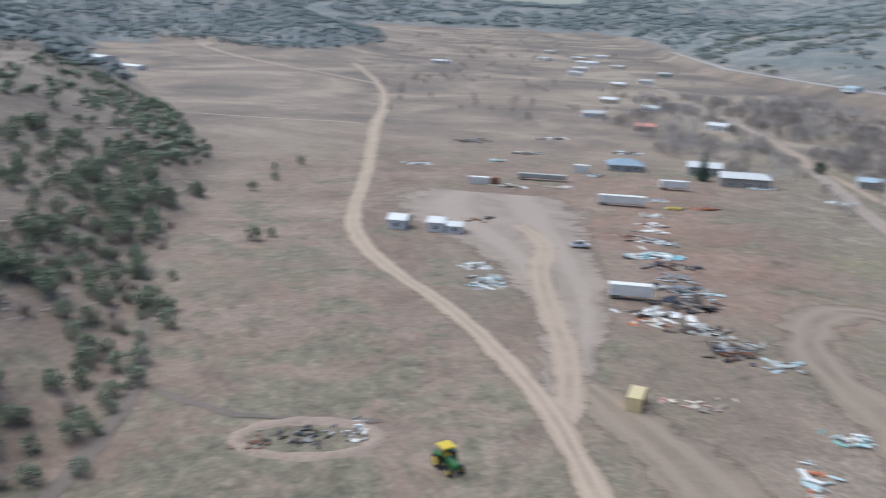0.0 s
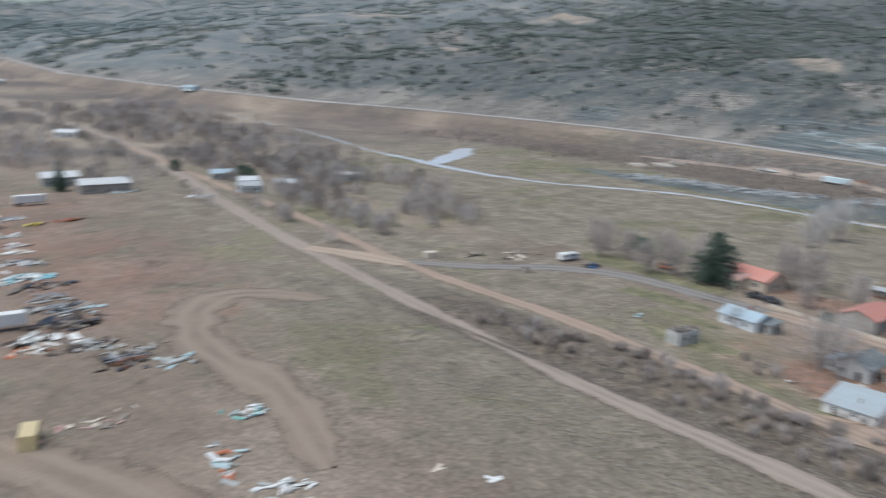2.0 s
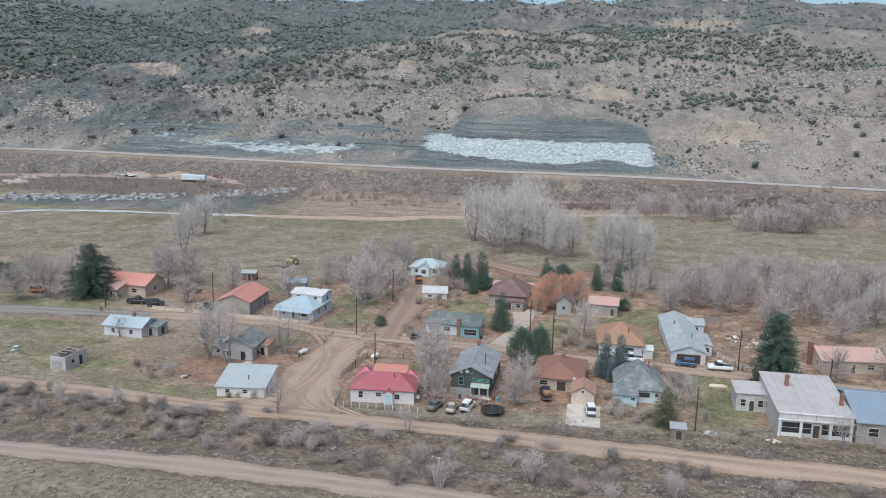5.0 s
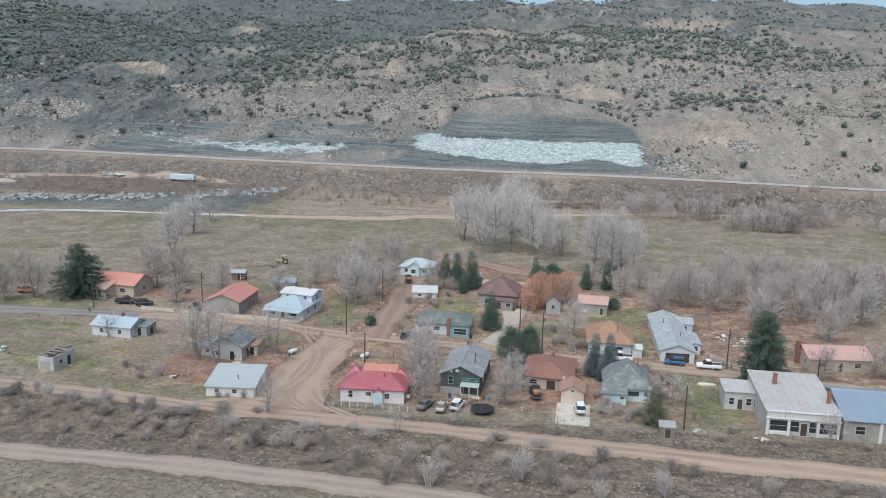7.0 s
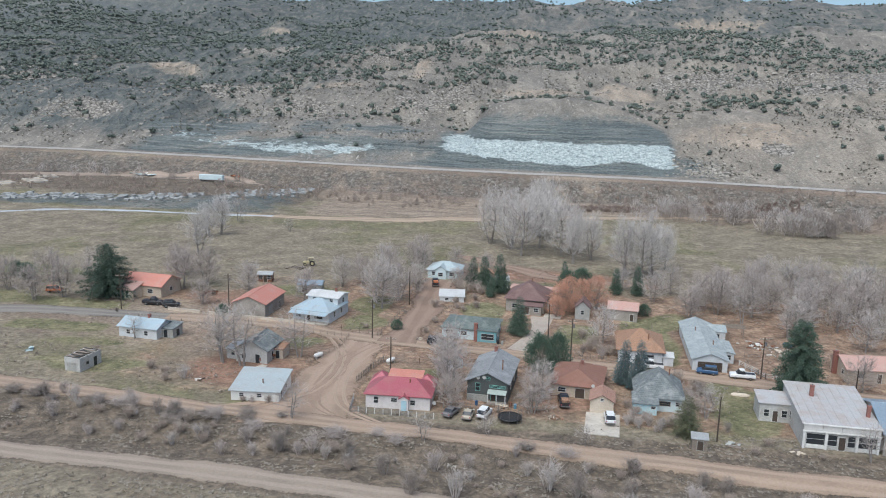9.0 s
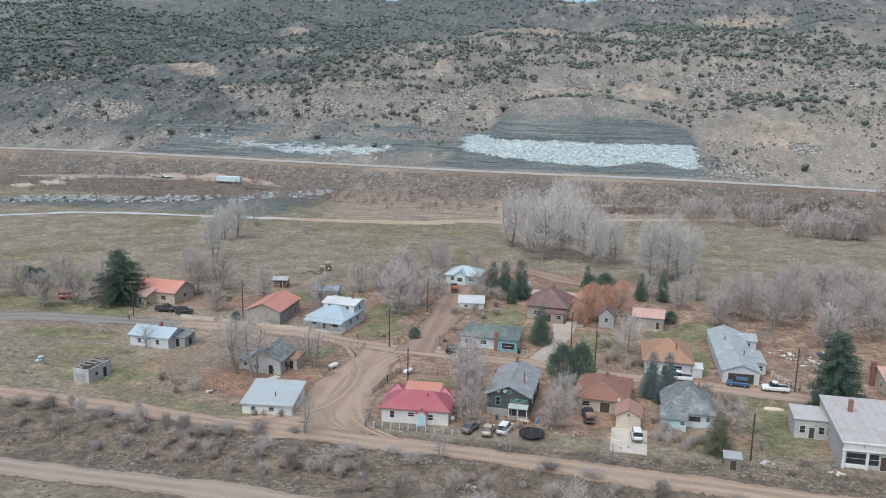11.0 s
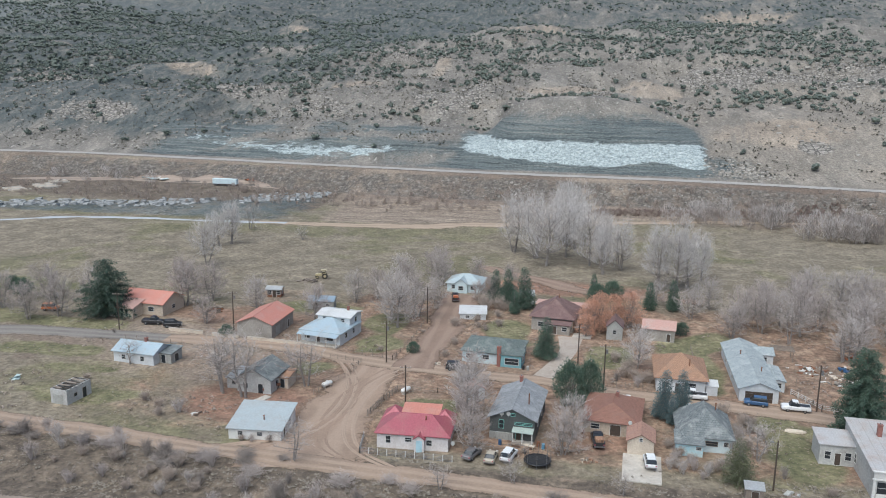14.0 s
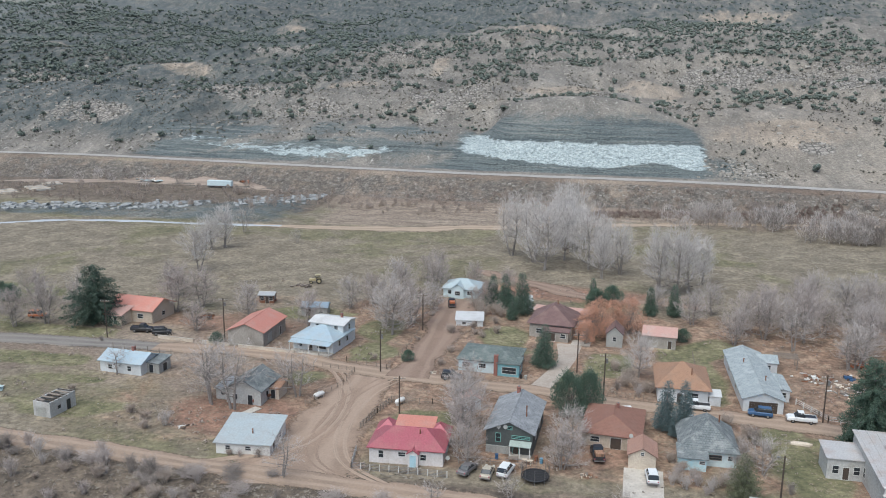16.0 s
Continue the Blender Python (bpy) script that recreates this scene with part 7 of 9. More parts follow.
xs, ys = pick(6000, -4300, -1500, 330, 2100, lambda x, y: (north_of(x, y) > 12) & (fbm(x / 160, y / 120, 44) > -0.2))
strewn("far_slope_woods", xs, ys, lambda: bush_shape(4.5, 9.0, 2, False, 0), "hazewood", "woods on the long valley slope, tinted for haze", "trees")
xs, ys = pick(5200, -4650, -2500, -1100, 900, lambda x, y: (land(x, y) > 16) & (fbm(x / 260, y / 160, 49) > -0.15))
strewn("horizon_woods", xs, ys, lambda: bush_shape(7.0, 15.0, 2, False, 0), "hazewood", "woods on the hills that close the valley, tinted for haze", "trees")
xs, ys = pick(1500, -3200, -520, -60, 330, lambda x, y: fbm(x / 120, y / 22, 47) > 0.16)
strewn("valley_brush", xs, ys, lambda: wood_shape(rs.uniform(3, 7)), "browntwig", "strips of bare brush along the far flats", "trees")
xs = rs.uniform(-72, 70, 60)
ys = np.interp(xs, *zip(*HWY)) + rs.uniform(84, 112, 60)
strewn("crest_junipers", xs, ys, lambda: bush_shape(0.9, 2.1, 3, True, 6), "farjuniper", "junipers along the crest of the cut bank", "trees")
xs, ys = pick(7000, -420, 420, 440, 800, lambda x, y: (north_of(x, y) > 14) & off_bank(x, y) & (fbm(x / 40, y / 25, 23) > 0.12))
strewn("hillside_rubble", xs, ys, lambda: stone_shape(0.4, 1.5), "stone", "pale broken rock on the hillside", "rocks")
def ledge(x, y):
    """The steep lip of each bench of the hillside."""
    t = (land(x, y) / 17.0 + 0.9 * fbm(x / 120, y / 120, 71, 3)) % 1.0
    return (t > 0.62) & (t < 0.86)


xs, ys = pick(8000, -420, 420, 500, 900, lambda x, y: (north_of(x, y) > 60) & off_bank(x, y) & ledge(x, y) & (fbm(x / 60, y / 30, 53) > 0.0))
strewn("ledge_rock", xs, ys, lambda: stone_shape(0.6, 2.4), "stone", "broken pale rock along hillside ledges", "rocks")
xs, ys = pick(20000, -560, 330, 420, 800, lambda x, y: (north_of(x, y) > 16) & off_bank(x, y) & (fbm(x / 30, y / 40, 27) > -0.05 - 0.3 * smoothstep(-x, 0, 200)))
strewn("hillside_scrub", xs, ys, lambda: bush_shape(0.45, 1.25, 1, False, 2, 0.75), "darkscrub", "low brown scrub on the hillside", "scrub")
xs, ys = pick(26000, -460, 300, 470, 830, lambda x, y: (north_of(x, y) > 18) & off_bank(x, y) & (rs.uniform(size=len(x)) < 0.06 + 0.7 * smoothstep(grove(x, y, CRAGS) + 0.7 * fbm(x / 24, y / 34, 59), 0.1, 1.1)) & (rs.uniform(size=len(x)) < 0.6))
strewn("crag_rock", xs, ys, lambda: stone_shape(0.5, 2.2) if rs.uniform() < 0.8 else stone_shape(1.6, 3.4), "stone", "ledges of pale broken sandstone on the hillside", "rocks")
xs, ys = rs.normal(81, 8, 420), rs.normal(0, 6, 420)
ys = np.interp(xs, *zip(*HWY)) + 24 + ys
strewn("bank_talus", xs, ys, lambda: stone_shape(0.4, 1.6), "stone", "grey talus at the end of the cut bank", "rocks")
xs = np.concatenate([rs.uniform(-262, -200, 260), rs.uniform(-198, -170, 230), rs.uniform(-158, -122, 330)])
ys = np.interp(xs, [-262, -253, -185, -124], [366, 367, 384, 417]) + rs.normal(0, 4.6, len(xs))
strewn("river_riprap", xs, ys, lambda: stone_shape(0.6, 2.4), "riprap", "pale boulders heaped on the river bank", "rocks")
xs, ys = pick(1700, -10, 115, 386, 416, lambda x, y: np.abs(y - np.interp(x, [-10, 30, 115], [394, 399, 408])) < 6.0)
strewn("red_willows", xs, ys, lambda: wood_shape(rs.uniform(0.8, 1.8)), "redtwig", "strip of reddish willow stems below the highway", "shrubs")
xs, ys = pick(2600, -60, 260, 395, 440, lambda x, y: (north_of(x, y) < -12) & (fbm(x / 18, y / 10, 29) > 0.0))
strewn("bank_rubble", xs, ys, lambda: stone_shape(0.4, 1.3), "stone", "scattered rocks below the highway", "rocks")
xs, ys = pick(2600, -330, -90, -190, -56, lambda x, y: (np.interp(x, *zip(*FOOT)) - y > 2) & (fbm(x / 16, y / 9, 57) > 0.14))
strewn("slope_rock", xs, ys, lambda: stone_shape(0.3, 1.3), "stone", "pale rock breaking out of the near slope", "rocks")
xs, ys = pick(1300, -160, 100, 100, 215, lambda x, y: off_road(x, y) & (fbm(x / 6, y / 6, 33) > 0.2))
strewn("field_stones", xs, ys, lambda: stone_shape(0.08, 0.26), "stone", "small pale stones and litter in the grass", "stones")


# ---- vehicles ----
def loft(bm, rings):
    """Skin a run of equal rings of points and cap both ends."""
    vs = [[bm.verts.new(p) for p in r] for r in rings]
    n = len(rings[0])
    for a, b in zip(vs, vs[1:]):
        for k in range(n):
            bm.faces.new((a[k], a[(k + 1) % n], b[(k + 1) % n], b[k]))
    bm.faces.new(vs[0][::-1])
    bm.faces.new(vs[-1])
    bmesh.ops.recalc_face_normals(bm, faces=bm.faces)


def section(x, w, z0, z1, tuck=0.0):
    """A car's cross-section at x: rounded sides, narrower above."""
    h = w / 2
    return [(x, -h * 0.92, z0), (x, -h, z0 + 0.25 * (z1 - z0)), (x, -h + tuck * 0.4, z0 + 0.8 * (z1 - z0)), (x, -h + 0.1 + tuck, z1), (x, h - 0.1 - tuck, z1), (x, h - tuck * 0.4, z0 + 0.8 * (z1 - z0)), (x, h, z0 + 0.25 * (z1 - z0)), (x, h * 0.92, z0)]


def wheel(parent, x, y, r=0.36, w=0.24, tyre="rubber", rim="steel"):
    bm = bmesh.new()
    rod(bm, (x, y - w / 2, r), (x, y + w / 2, r), r, sides=16)
    wh = part("wheel", bm, tyre, parent)
    bm = bmesh.new()
    rod(bm, (x, y - w / 2 - 0.015, r), (x, y + w / 2 + 0.015, r), r * 0.58, sides=10)
    part("rim", bm, rim, wh)


def vehicle(kind, x, y, rz, paint, label, category="car", z=None, loadcol=None):
    """A parked car, wagon or pickup, facing its own +x."""
    o = thing({"pickup": "pickup_truck", "suv": "suv", "sedan": "sedan_car", "van": "van"}[kind], x, y, height(x, y) + 0.1 if z is None else z, rz, label, category, "parked vehicles")
    bm = bmesh.new()
    L, W = {"pickup": (5.6, 1.95), "suv": (4.6, 1.85), "sedan": (4.6, 1.75), "van": (5.2, 1.95)}[kind]
    a = L / 2
    if kind == "pickup":
        body = [(-a, 0.5, 0.98, 0.03), (-a + 0.1, 0.38, 1.05, 0.0), (-0.3, 0.38, 1.05, 0.0), (0.9, 0.38, 1.08, 0.02), (a - 0.5, 0.38, 1.02, 0.04), (a - 0.05, 0.42, 0.92, 0.1), (a, 0.5, 0.8, 0.16)]
        cab = [(-0.55, 1.04, 1.30, 0.14), (-0.35, 1.04, 1.78, 0.16), (0.75, 1.04, 1.76, 0.16), (1.35, 1.04, 1.10, 0.12)]
    elif kind == "suv":
        body = [(-a, 0.5, 0.95, 0.05), (-a + 0.1, 0.36, 1.05, 0.0), (0.8, 0.36, 1.05, 0.0), (a - 0.5, 0.36, 0.98, 0.05), (a - 0.05, 0.42, 0.85, 0.1), (a, 0.5, 0.75, 0.16)]
        cab = [(-a + 0.08, 1.03, 1.15, 0.1), (-a + 0.35, 1.03, 1.72, 0.16), (0.45, 1.03, 1.70, 0.16), (1.15, 1.03, 1.07, 0.1)]
    elif kind == "van":
        body = [(-a, 0.5, 1.2, 0.05), (-a + 0.1, 0.36, 1.25, 0.0), (1.4, 0.36, 1.25, 0.0), (a - 0.3, 0.36, 1.1, 0.05), (a, 0.5, 0.85, 0.16)]
        cab = [(-a + 0.05, 1.22, 2.0, 0.1), (1.0, 1.22, 2.05, 0.12), (2.0, 1.22, 1.3, 0.1)]
    else:
        body = [(-a, 0.5, 0.80, 0.1), (-a + 0.15, 0.33, 0.92, 0.02), (-0.8, 0.33, 0.95, 0.0), (0.9, 0.33, 0.92, 0.0), (a - 0.4, 0.33, 0.80, 0.06), (a, 0.45, 0.65, 0.16)]
        cab = [(-1.6, 0.92, 0.98, 0.1), (-0.95, 0.92, 1.38, 0.18), (0.25, 0.92, 1.40, 0.18), (1.1, 0.90, 0.96, 0.1)]
    loft(bm, [section(px, W, z0, z1, t) for px, z0, z1, t in body])
    b = part("body", bm, paint, o)
    bm = bmesh.new()
    loft(bm, [section(px, W * 0.93, z0, z1, t) for px, z0, z1, t in cab])
    c = part("cabin_glass", bm, "glass", o)
    bm = bmesh.new()
    top = [q for q in cab if q[2] > 1.3]
    x0, x1, zt = top[0][0], top[-1][0], top[0][2]
    box(bm, x0 - 0.02, x1 + 0.02, -W * 0.36, W * 0.36, zt - 0.02, zt + 0.035)
    for px in (x0 + 0.06, (x0 + x1) / 2):
        for sgn in (-1, 1):
            box(bm, px - 0.05, px + 0.05, sgn * W * 0.405 - 0.055, sgn * W * 0.405 + 0.055, 0.95, zt)
    part("roof", bm, paint, o)
    if kind == "pickup":
        bm = bmesh.new()
        box(bm, -a + 0.12, -0.62, -W / 2 + 0.14, W / 2 - 0.14, 1.03, 1.075)
        part("bed", bm, "cardark", o)
        bm = bmesh.new()
        for sgn in (-1, 1):
            box(bm, -a + 0.05, -0.6, sgn * (W / 2 - 0.1) - 0.06, sgn * (W / 2 - 0.1) + 0.06, 1.0, 1.14)
        box(bm, -a + 0.02, -a + 0.1, -W / 2 + 0.06, W / 2 - 0.06, 0.9, 1.14)
        part("bed_rail", bm, paint, o)
        if loadcol:
            bm = bmesh.new()
            box(bm, -a + 0.3, -0.8, -0.7, 0.7, 1.08, 1.5, pose(0, 0, 0, 0, 0, 2))
            part("load", bm, loadcol, o)
    for nm, px, mt in (("front_bumper", a, "steel"), ("rear_bumper", -a, "steel")):
        bm = bmesh.new()
        box(bm, px - 0.08, px + 0.08, -W * 0.46, W * 0.46, 0.42, 0.58)
        part(nm, bm, mt, o)
    for sgn in (-1, 1):
        bm = bmesh.new()
        box(bm, a - 0.08, a + 0.03, sgn * W * 0.34 - 0.16, sgn * W * 0.34 + 0.16, 0.62, 0.78)
        part("headlight", bm, "trim", o)
        bm = bmesh.new()
        box(bm, -a - 0.02, -a + 0.06, sgn * W * 0.40 - 0.1, sgn * W * 0.40 + 0.1, 0.68, 0.9)
        part("tail_light", bm, "redroof", o)
        bm = bmesh.new()
        box(bm, cab[-1][0] - 0.25, cab[-1][0] - 0.1, sgn * (W / 2 + 0.08) - 0.07, sgn * (W / 2 + 0.08) + 0.07, 1.02, 1.17)
        part("wing_mirror", bm, paint, o)
        for px in (-a * 0.6, a * 0.6):
            wheel(o, px, sgn * (W / 2 - 0.13))
    o.scale = (0.94, 1.0, 1.14) if kind == "pickup" else (0.96, 1.0, 1.08)
    return o


vehicle("sedan", -16.6, 150.0, 68, "cargrey", "dusty grey sedan parked by a yard fence")
vehicle("sedan", -13.3, 149.4, 84, "carbeige", "cream sedan parked by a yard fence")
vehicle("suv", -10.4, 150.6, 76, "carwhite", "white hatchback parked by a yard fence")
vehicle("pickup", 4.4, 159.3, 96, "cardark", "black pickup with a tan load in its bed", "pickup truck", None, "tanshingle")
vehicle("suv", 12.8, 152.2, 92, "carwhite", "white wagon parked on a concrete pad", z=0.22)
vehicle("pickup", 23.6, 183.4, 176, "carwhite", "white crew-cab pickup on the street", "pickup truck")
vehicle("suv", 35.3, 182.3, 172, "carblue", "blue estate car before a garage")
vehicle("pickup", 42.4, 180.9, 176, "carwhite", "white single-cab pickup on the street", "pickup truck")
vehicle("suv", -25.2, 190.8, 4, "cardark", "dark green wagon on the dirt street")
vehicle("pickup", -33.4, 246.0, 100, "cardark", "dark pickup with an orange load in its bed", "pickup truck", None, "orange")
vehicle("pickup", -104.5, 208.6, 6, "cardark", "dark pickup parked behind a low wall", "pickup truck")
vehicle("suv", -98.8, 207.6, 20, "cardark", "dark car parked behind a low wall")
vehicle("suv", -60.5, 172.2, 60, "rust", "rusty old car beside a derelict house")
vehicle("sedan", 20.4, 178.0, 10, "carwhite", "white car behind blue spruces")
vehicle("suv", 10.6, 177.6, 14, "carwhite", "white car behind a bungalow")
vehicle("pickup", -231, 39, 95, "carwhite", "white work truck in the gravel yard", "pickup truck")
vehicle("suv", -136, 214, 10, "orange", "orange-red car parked under bare trees")


# ---- poles, fences, tanks, walls ----


def pergola(x, y, rz):
    o = thing("pergola", x, y, height(x, y), rz, "bare brown timber pergola behind a house", "pergola")
    for px in (-2.2, 2.2):
        for py in (-1.6, 1.6):
            bm = bmesh.new()
            box(bm, px - 0.08, px + 0.08, py - 0.08, py + 0.08, -0.2, 2.4)
            part("post", bm, "wood", o)
        bm = bmesh.new()
        box(bm, px - 0.06, px + 0.06, -1.9, 1.9, 2.4, 2.55)
        part("beam", bm, "wood", o)
    for k in range(7):
        bm = bmesh.new()
        box(bm, -2.6, 2.6, -1.8 + 0.6 * k - 0.05, -1.8 + 0.6 * k + 0.05, 2.55, 2.68)
        part("rafter", bm, "wood", o)


pergola(46.6, 212.5, -5)
o = house(-19.6, 177.2, 20, "small shed with a faded pink pitched roof", "shed", "shed")
block(o, 0, 0, 0, 3.4, 4.0, 2.0, "gable_y", 1.1, "whitesiding", "pinkroof", 0.25, [("f", 0, 0, 0.9, 1.8, "d")])


def utility_pole(x, y, tall=9.5, rz=0, lamp=False, drum=False):
    o = thing("utility_pole", x, y, height(x, y), rz, "weathered wooden utility pole beside the street" if not lamp else "wooden pole with a street lamp arm", "utility pole", "utility poles")
    bm = bmesh.new()
    rod(bm, (0, 0, -0.3), (0, 0, tall), 0.16, 0.11, 8)
    part("pole", bm, "darkwood", o)
    if lamp:
        bm = bmesh.new()
        rod(bm, (0, 0, tall - 0.5), (-1.0, -0.8, tall + 0.1), 0.04)
        box(bm, -1.35, -0.85, -1.0, -0.7, tall + 0.02, tall + 0.16)
        part("lamp_arm", bm, "steel", o)
    else:
        bm = bmesh.new()
        box(bm, -1.1, 1.1, -0.07, 0.07, tall - 0.6, tall - 0.46)
        part("crossarm", bm, "wood", o)
        for px in (-1.0, -0.4, 0.4, 1.0):
            bm = bmesh.new()
            rod(bm, (px, 0, tall - 0.46), (px, 0, tall - 0.28), 0.05, sides=6)
            part("insulator", bm, "trim", o)
    if drum:
        bm = bmesh.new()
        rod(bm, (0.34, 0, tall - 2.0), (0.34, 0, tall - 1.1), 0.24, sides=10)
        part("transformer", bm, "steel", o)
    return o


for x, y, t, k in ((-83, 208, 10, 1), (-41, 192.5, 9.5, 1), (-37.3, 223, 9.5, 0), (-32.2, 170.5, 8, 0), (6, 184.5, 10, 1), (0.8, 200, 9, 0), (46.4, 181.5, 9.5, 1), (-110.5, 203, 9.5, 0), (55, 172, 6, 0), (62.5, 172, 7, 0)):
    utility_pole(x, y, t, 8, False, bool(k))
utility_pole(31.4, 147.6, 8.5, 0, True)


def fence(pts, label, rails=(0.55, 1.1), gap=2.4, post="wood", rail="wood", tall=1.25, r=0.05, mesh=False, name="fence"):
    """A fence along plan points: every post and rail is a part."""
    x0, y0 = pts[0]
    z0 = height(x0, y0)
    o = thing(name, x0, y0, z0, 0, label, "fence")
    for (ax, ay), (bx, by) in zip(pts, pts[1:]):
        d = math.hypot(bx - ax, by - ay)
        n = max(1, round(d / gap))
        P = [(ax + (bx - ax) * k / n - x0, ay + (by - ay) * k / n - y0) for k in range(n + 1)]
        Z = [height(px + x0, py + y0) - z0 for px, py in P]
        for (px, py), pz in zip(P, Z):
            bm = bmesh.new()
            box(bm, px - r, px + r, py - r, py + r, pz - 0.3, pz + tall)
            part("post", bm, post, o)
        for h in rails:
            for k in range(n):
                bm = bmesh.new()
                rod(bm, (*P[k], Z[k] + h), (*P[k + 1], Z[k + 1] + h), r * 0.6, sides=4)
                part("rail", bm, rail, o)
    return o


fence([(-36.4, 154.5), (-35.6, 148.2), (-19.6, 147.6)], "silver chain-link yard fence before the cottage", (0.1, 0.35, 0.6, 0.85, 1.1), 1.6, "trim", "steel", 1.15, 0.06)
fence([(-35.0, 176.5), (-36.6, 171), (-38.0, 163.5)], "grey weathered board fence beside the lane", (0.3, 0.6, 0.9, 1.2), 1.2, "wood", "wood", 1.4, 0.09)
fence([(-34.6, 176.8), (-27, 177), (-20, 176.6)], "wire yard fence behind the red-roofed cottage", (0.5, 1.0), 2.5)
fence([(-18.5, 153.0), (-8, 154.0)], "pipe rail fence before parked cars", (0.6, 1.1), 3.0, "steel", "steel", 1.15)
fence([(43.6, 190), (46.5, 184.5), (47.5, 182.0), (54, 181.2)], "white plank rail fence beside the street", (0.45, 0.8, 1.15), 2.4, "trim", "trim", 1.25, 0.07)
fence([(-51, 171.5), (-50, 174.5), (-50.2, 178)], "short wooden rail fence beside a lane", (0.4, 0.8, 1.2), 1.5)
fence([(-54, 193), (-46.5, 191.5), (-46.8, 184), (-49, 178)], "grey sagging board fence at a corner", (0.4, 0.8, 1.1), 2.0, "wood", "wood", 1.15, 0.04)
fence([(-57, 199.5), (-50, 197.8), (-40, 194.2), (-38.5, 208), (-38, 222)], "low wire fence along a yard", (0.4, 0.9), 3.0)
fence([(7, 187.5), (14, 186.6)], "brown wooden rail fence on the street", (0.4, 0.75, 1.1), 1.8)
fence([(26.5, 188), (26.5, 205), (27, 216)], "thin wire fence beside a lawn", (0.5, 1.0), 3.0)
fence([(-105, 196), (-90, 194.5)], "low wire fence beside the street", (0.5,), 3.0)
fence([(46, 196), (58, 197), (66, 195), (66, 186)], "rough corral fence of wooden rails", (0.4, 0.8, 1.2), 2.2)
fence([(-60, 282), (-35, 284), (-10, 283)], "field fence of thin posts", (0.9,), 4.0)
fence([(30, 385), (100, 378), (170, 366)], "field fence of thin posts by the river", (0.9,), 5.0)


def low_wall(a, b, label="low cream block wall along the street"):
    d = math.hypot(b[0] - a[0], b[1] - a[1])
    o = thing("garden_wall", a[0], a[1], height(*a), math.degrees(math.atan2(b[1] - a[1], b[0] - a[0])), label, "wall")
    bm = bmesh.new()
    box(bm, 0, d, -0.12, 0.12, -0.3, 0.75)
    part("wall_body", bm, "cream", o)
    bm = bmesh.new()
    box(bm, -0.04, d + 0.04, -0.16, 0.16, 0.75, 0.84)
    part("coping", bm, "concrete", o)


low_wall((-98.5, 205.0), (-89.0, 203.6))
low_wall((-86.5, 203.2), (-79.5, 202.4))
low_wall((-77.0, 201.9), (-63.0, 200.6))


def propane_tank(x, y, rz):
    o = thing("propane_tank", x, y, height(x, y), rz, "white propane tank on short legs", "gas tank", "propane tanks")
    bm = bmesh.new()
    prof = [(-1.35, 0.02), (-1.28, 0.25), (-1.1, 0.42), (-0.9, 0.48), (0.9, 0.48), (1.1, 0.42), (1.28, 0.25), (1.35, 0.02)]
    loft(bm, [[(px, r * math.cos(k * math.tau / 12), 0.85 + r * math.sin(k * math.tau / 12)) for k in range(12)] for px, r in prof])
    t = part("tank", bm, "white", o, smooth=True)
    bm = bmesh.new()
    rod(bm, (0, 0, 1.3), (0, 0, 1.5), 0.18, sides=10)
    part("valve_dome", bm, "trim", t)
    for px in (-0.8, 0.8):
        bm = bmesh.new()
        box(bm, px - 0.08, px + 0.08, -0.35, 0.35, -0.1, 0.5)
        part("leg", bm, "concrete", o)


propane_tank(-49.6, 176.0, 60)
propane_tank(-33.2, 175.8, 62)
propane_tank(58.5, 191, 20)


def trampoline(x, y):
    o = thing("trampoline", x, y, height(x, y), 0, "round black trampoline with a safety net", "trampoline")
    n = 16
    ring = [(2.2 * math.cos(k * math.tau / n), 2.2 * math.sin(k * math.tau / n)) for k in range(n)]
    bm = bmesh.new()
    poly(bm, [(px * 0.93, py * 0.93, 0.85) for px, py in ring] + [(px * 0.93, py * 0.93, 0.82) for px, py in ring], [tuple(range(n)), tuple(range(2 * n - 1, n - 1, -1))])
    part("mat", bm, "rubber", o)
    bm = bmesh.new()
    for k in range(n):
        rod(bm, (*ring[k], 0.85), (*ring[(k + 1) % n], 0.85), 0.11, sides=5)
    part("rim_pad", bm, "cardark", o)
    bm = bmesh.new()
    for h in (1.3, 1.75, 2.2, 2.6):
        for k in range(n):
            rod(bm, (*ring[k], h), (*ring[(k + 1) % n], h), 0.02, sides=3)
    part("net", bm, "cardark", o)
    for k in range(0, n, 2):
        bm = bmesh.new()
        rod(bm, (*ring[k], -0.1), (*ring[k], 2.65), 0.035, sides=5)
        part("net_pole", bm, "steel", o)


trampoline(-5.6, 149.6)


def yard_table(x, y, rz, top="wood"):
    o = thing("yard_table", x, y, height(x, y), rz, "weathered wooden yard table beside a porch", "table")
    bm = bmesh.new()
    for k in range(4):
        box(bm, -0.9, 0.9, -0.4 + 0.2 * k, -0.22 + 0.2 * k, 0.7, 0.75)
    part("tabletop", bm, top, o)
    for px in (-0.75, 0.75):
        for py in (-0.3, 0.3):
            bm = bmesh.new()
            box(bm, px - 0.05, px + 0.05, py - 0.05, py + 0.05, -0.05, 0.7)
            part("leg", bm, top, o)


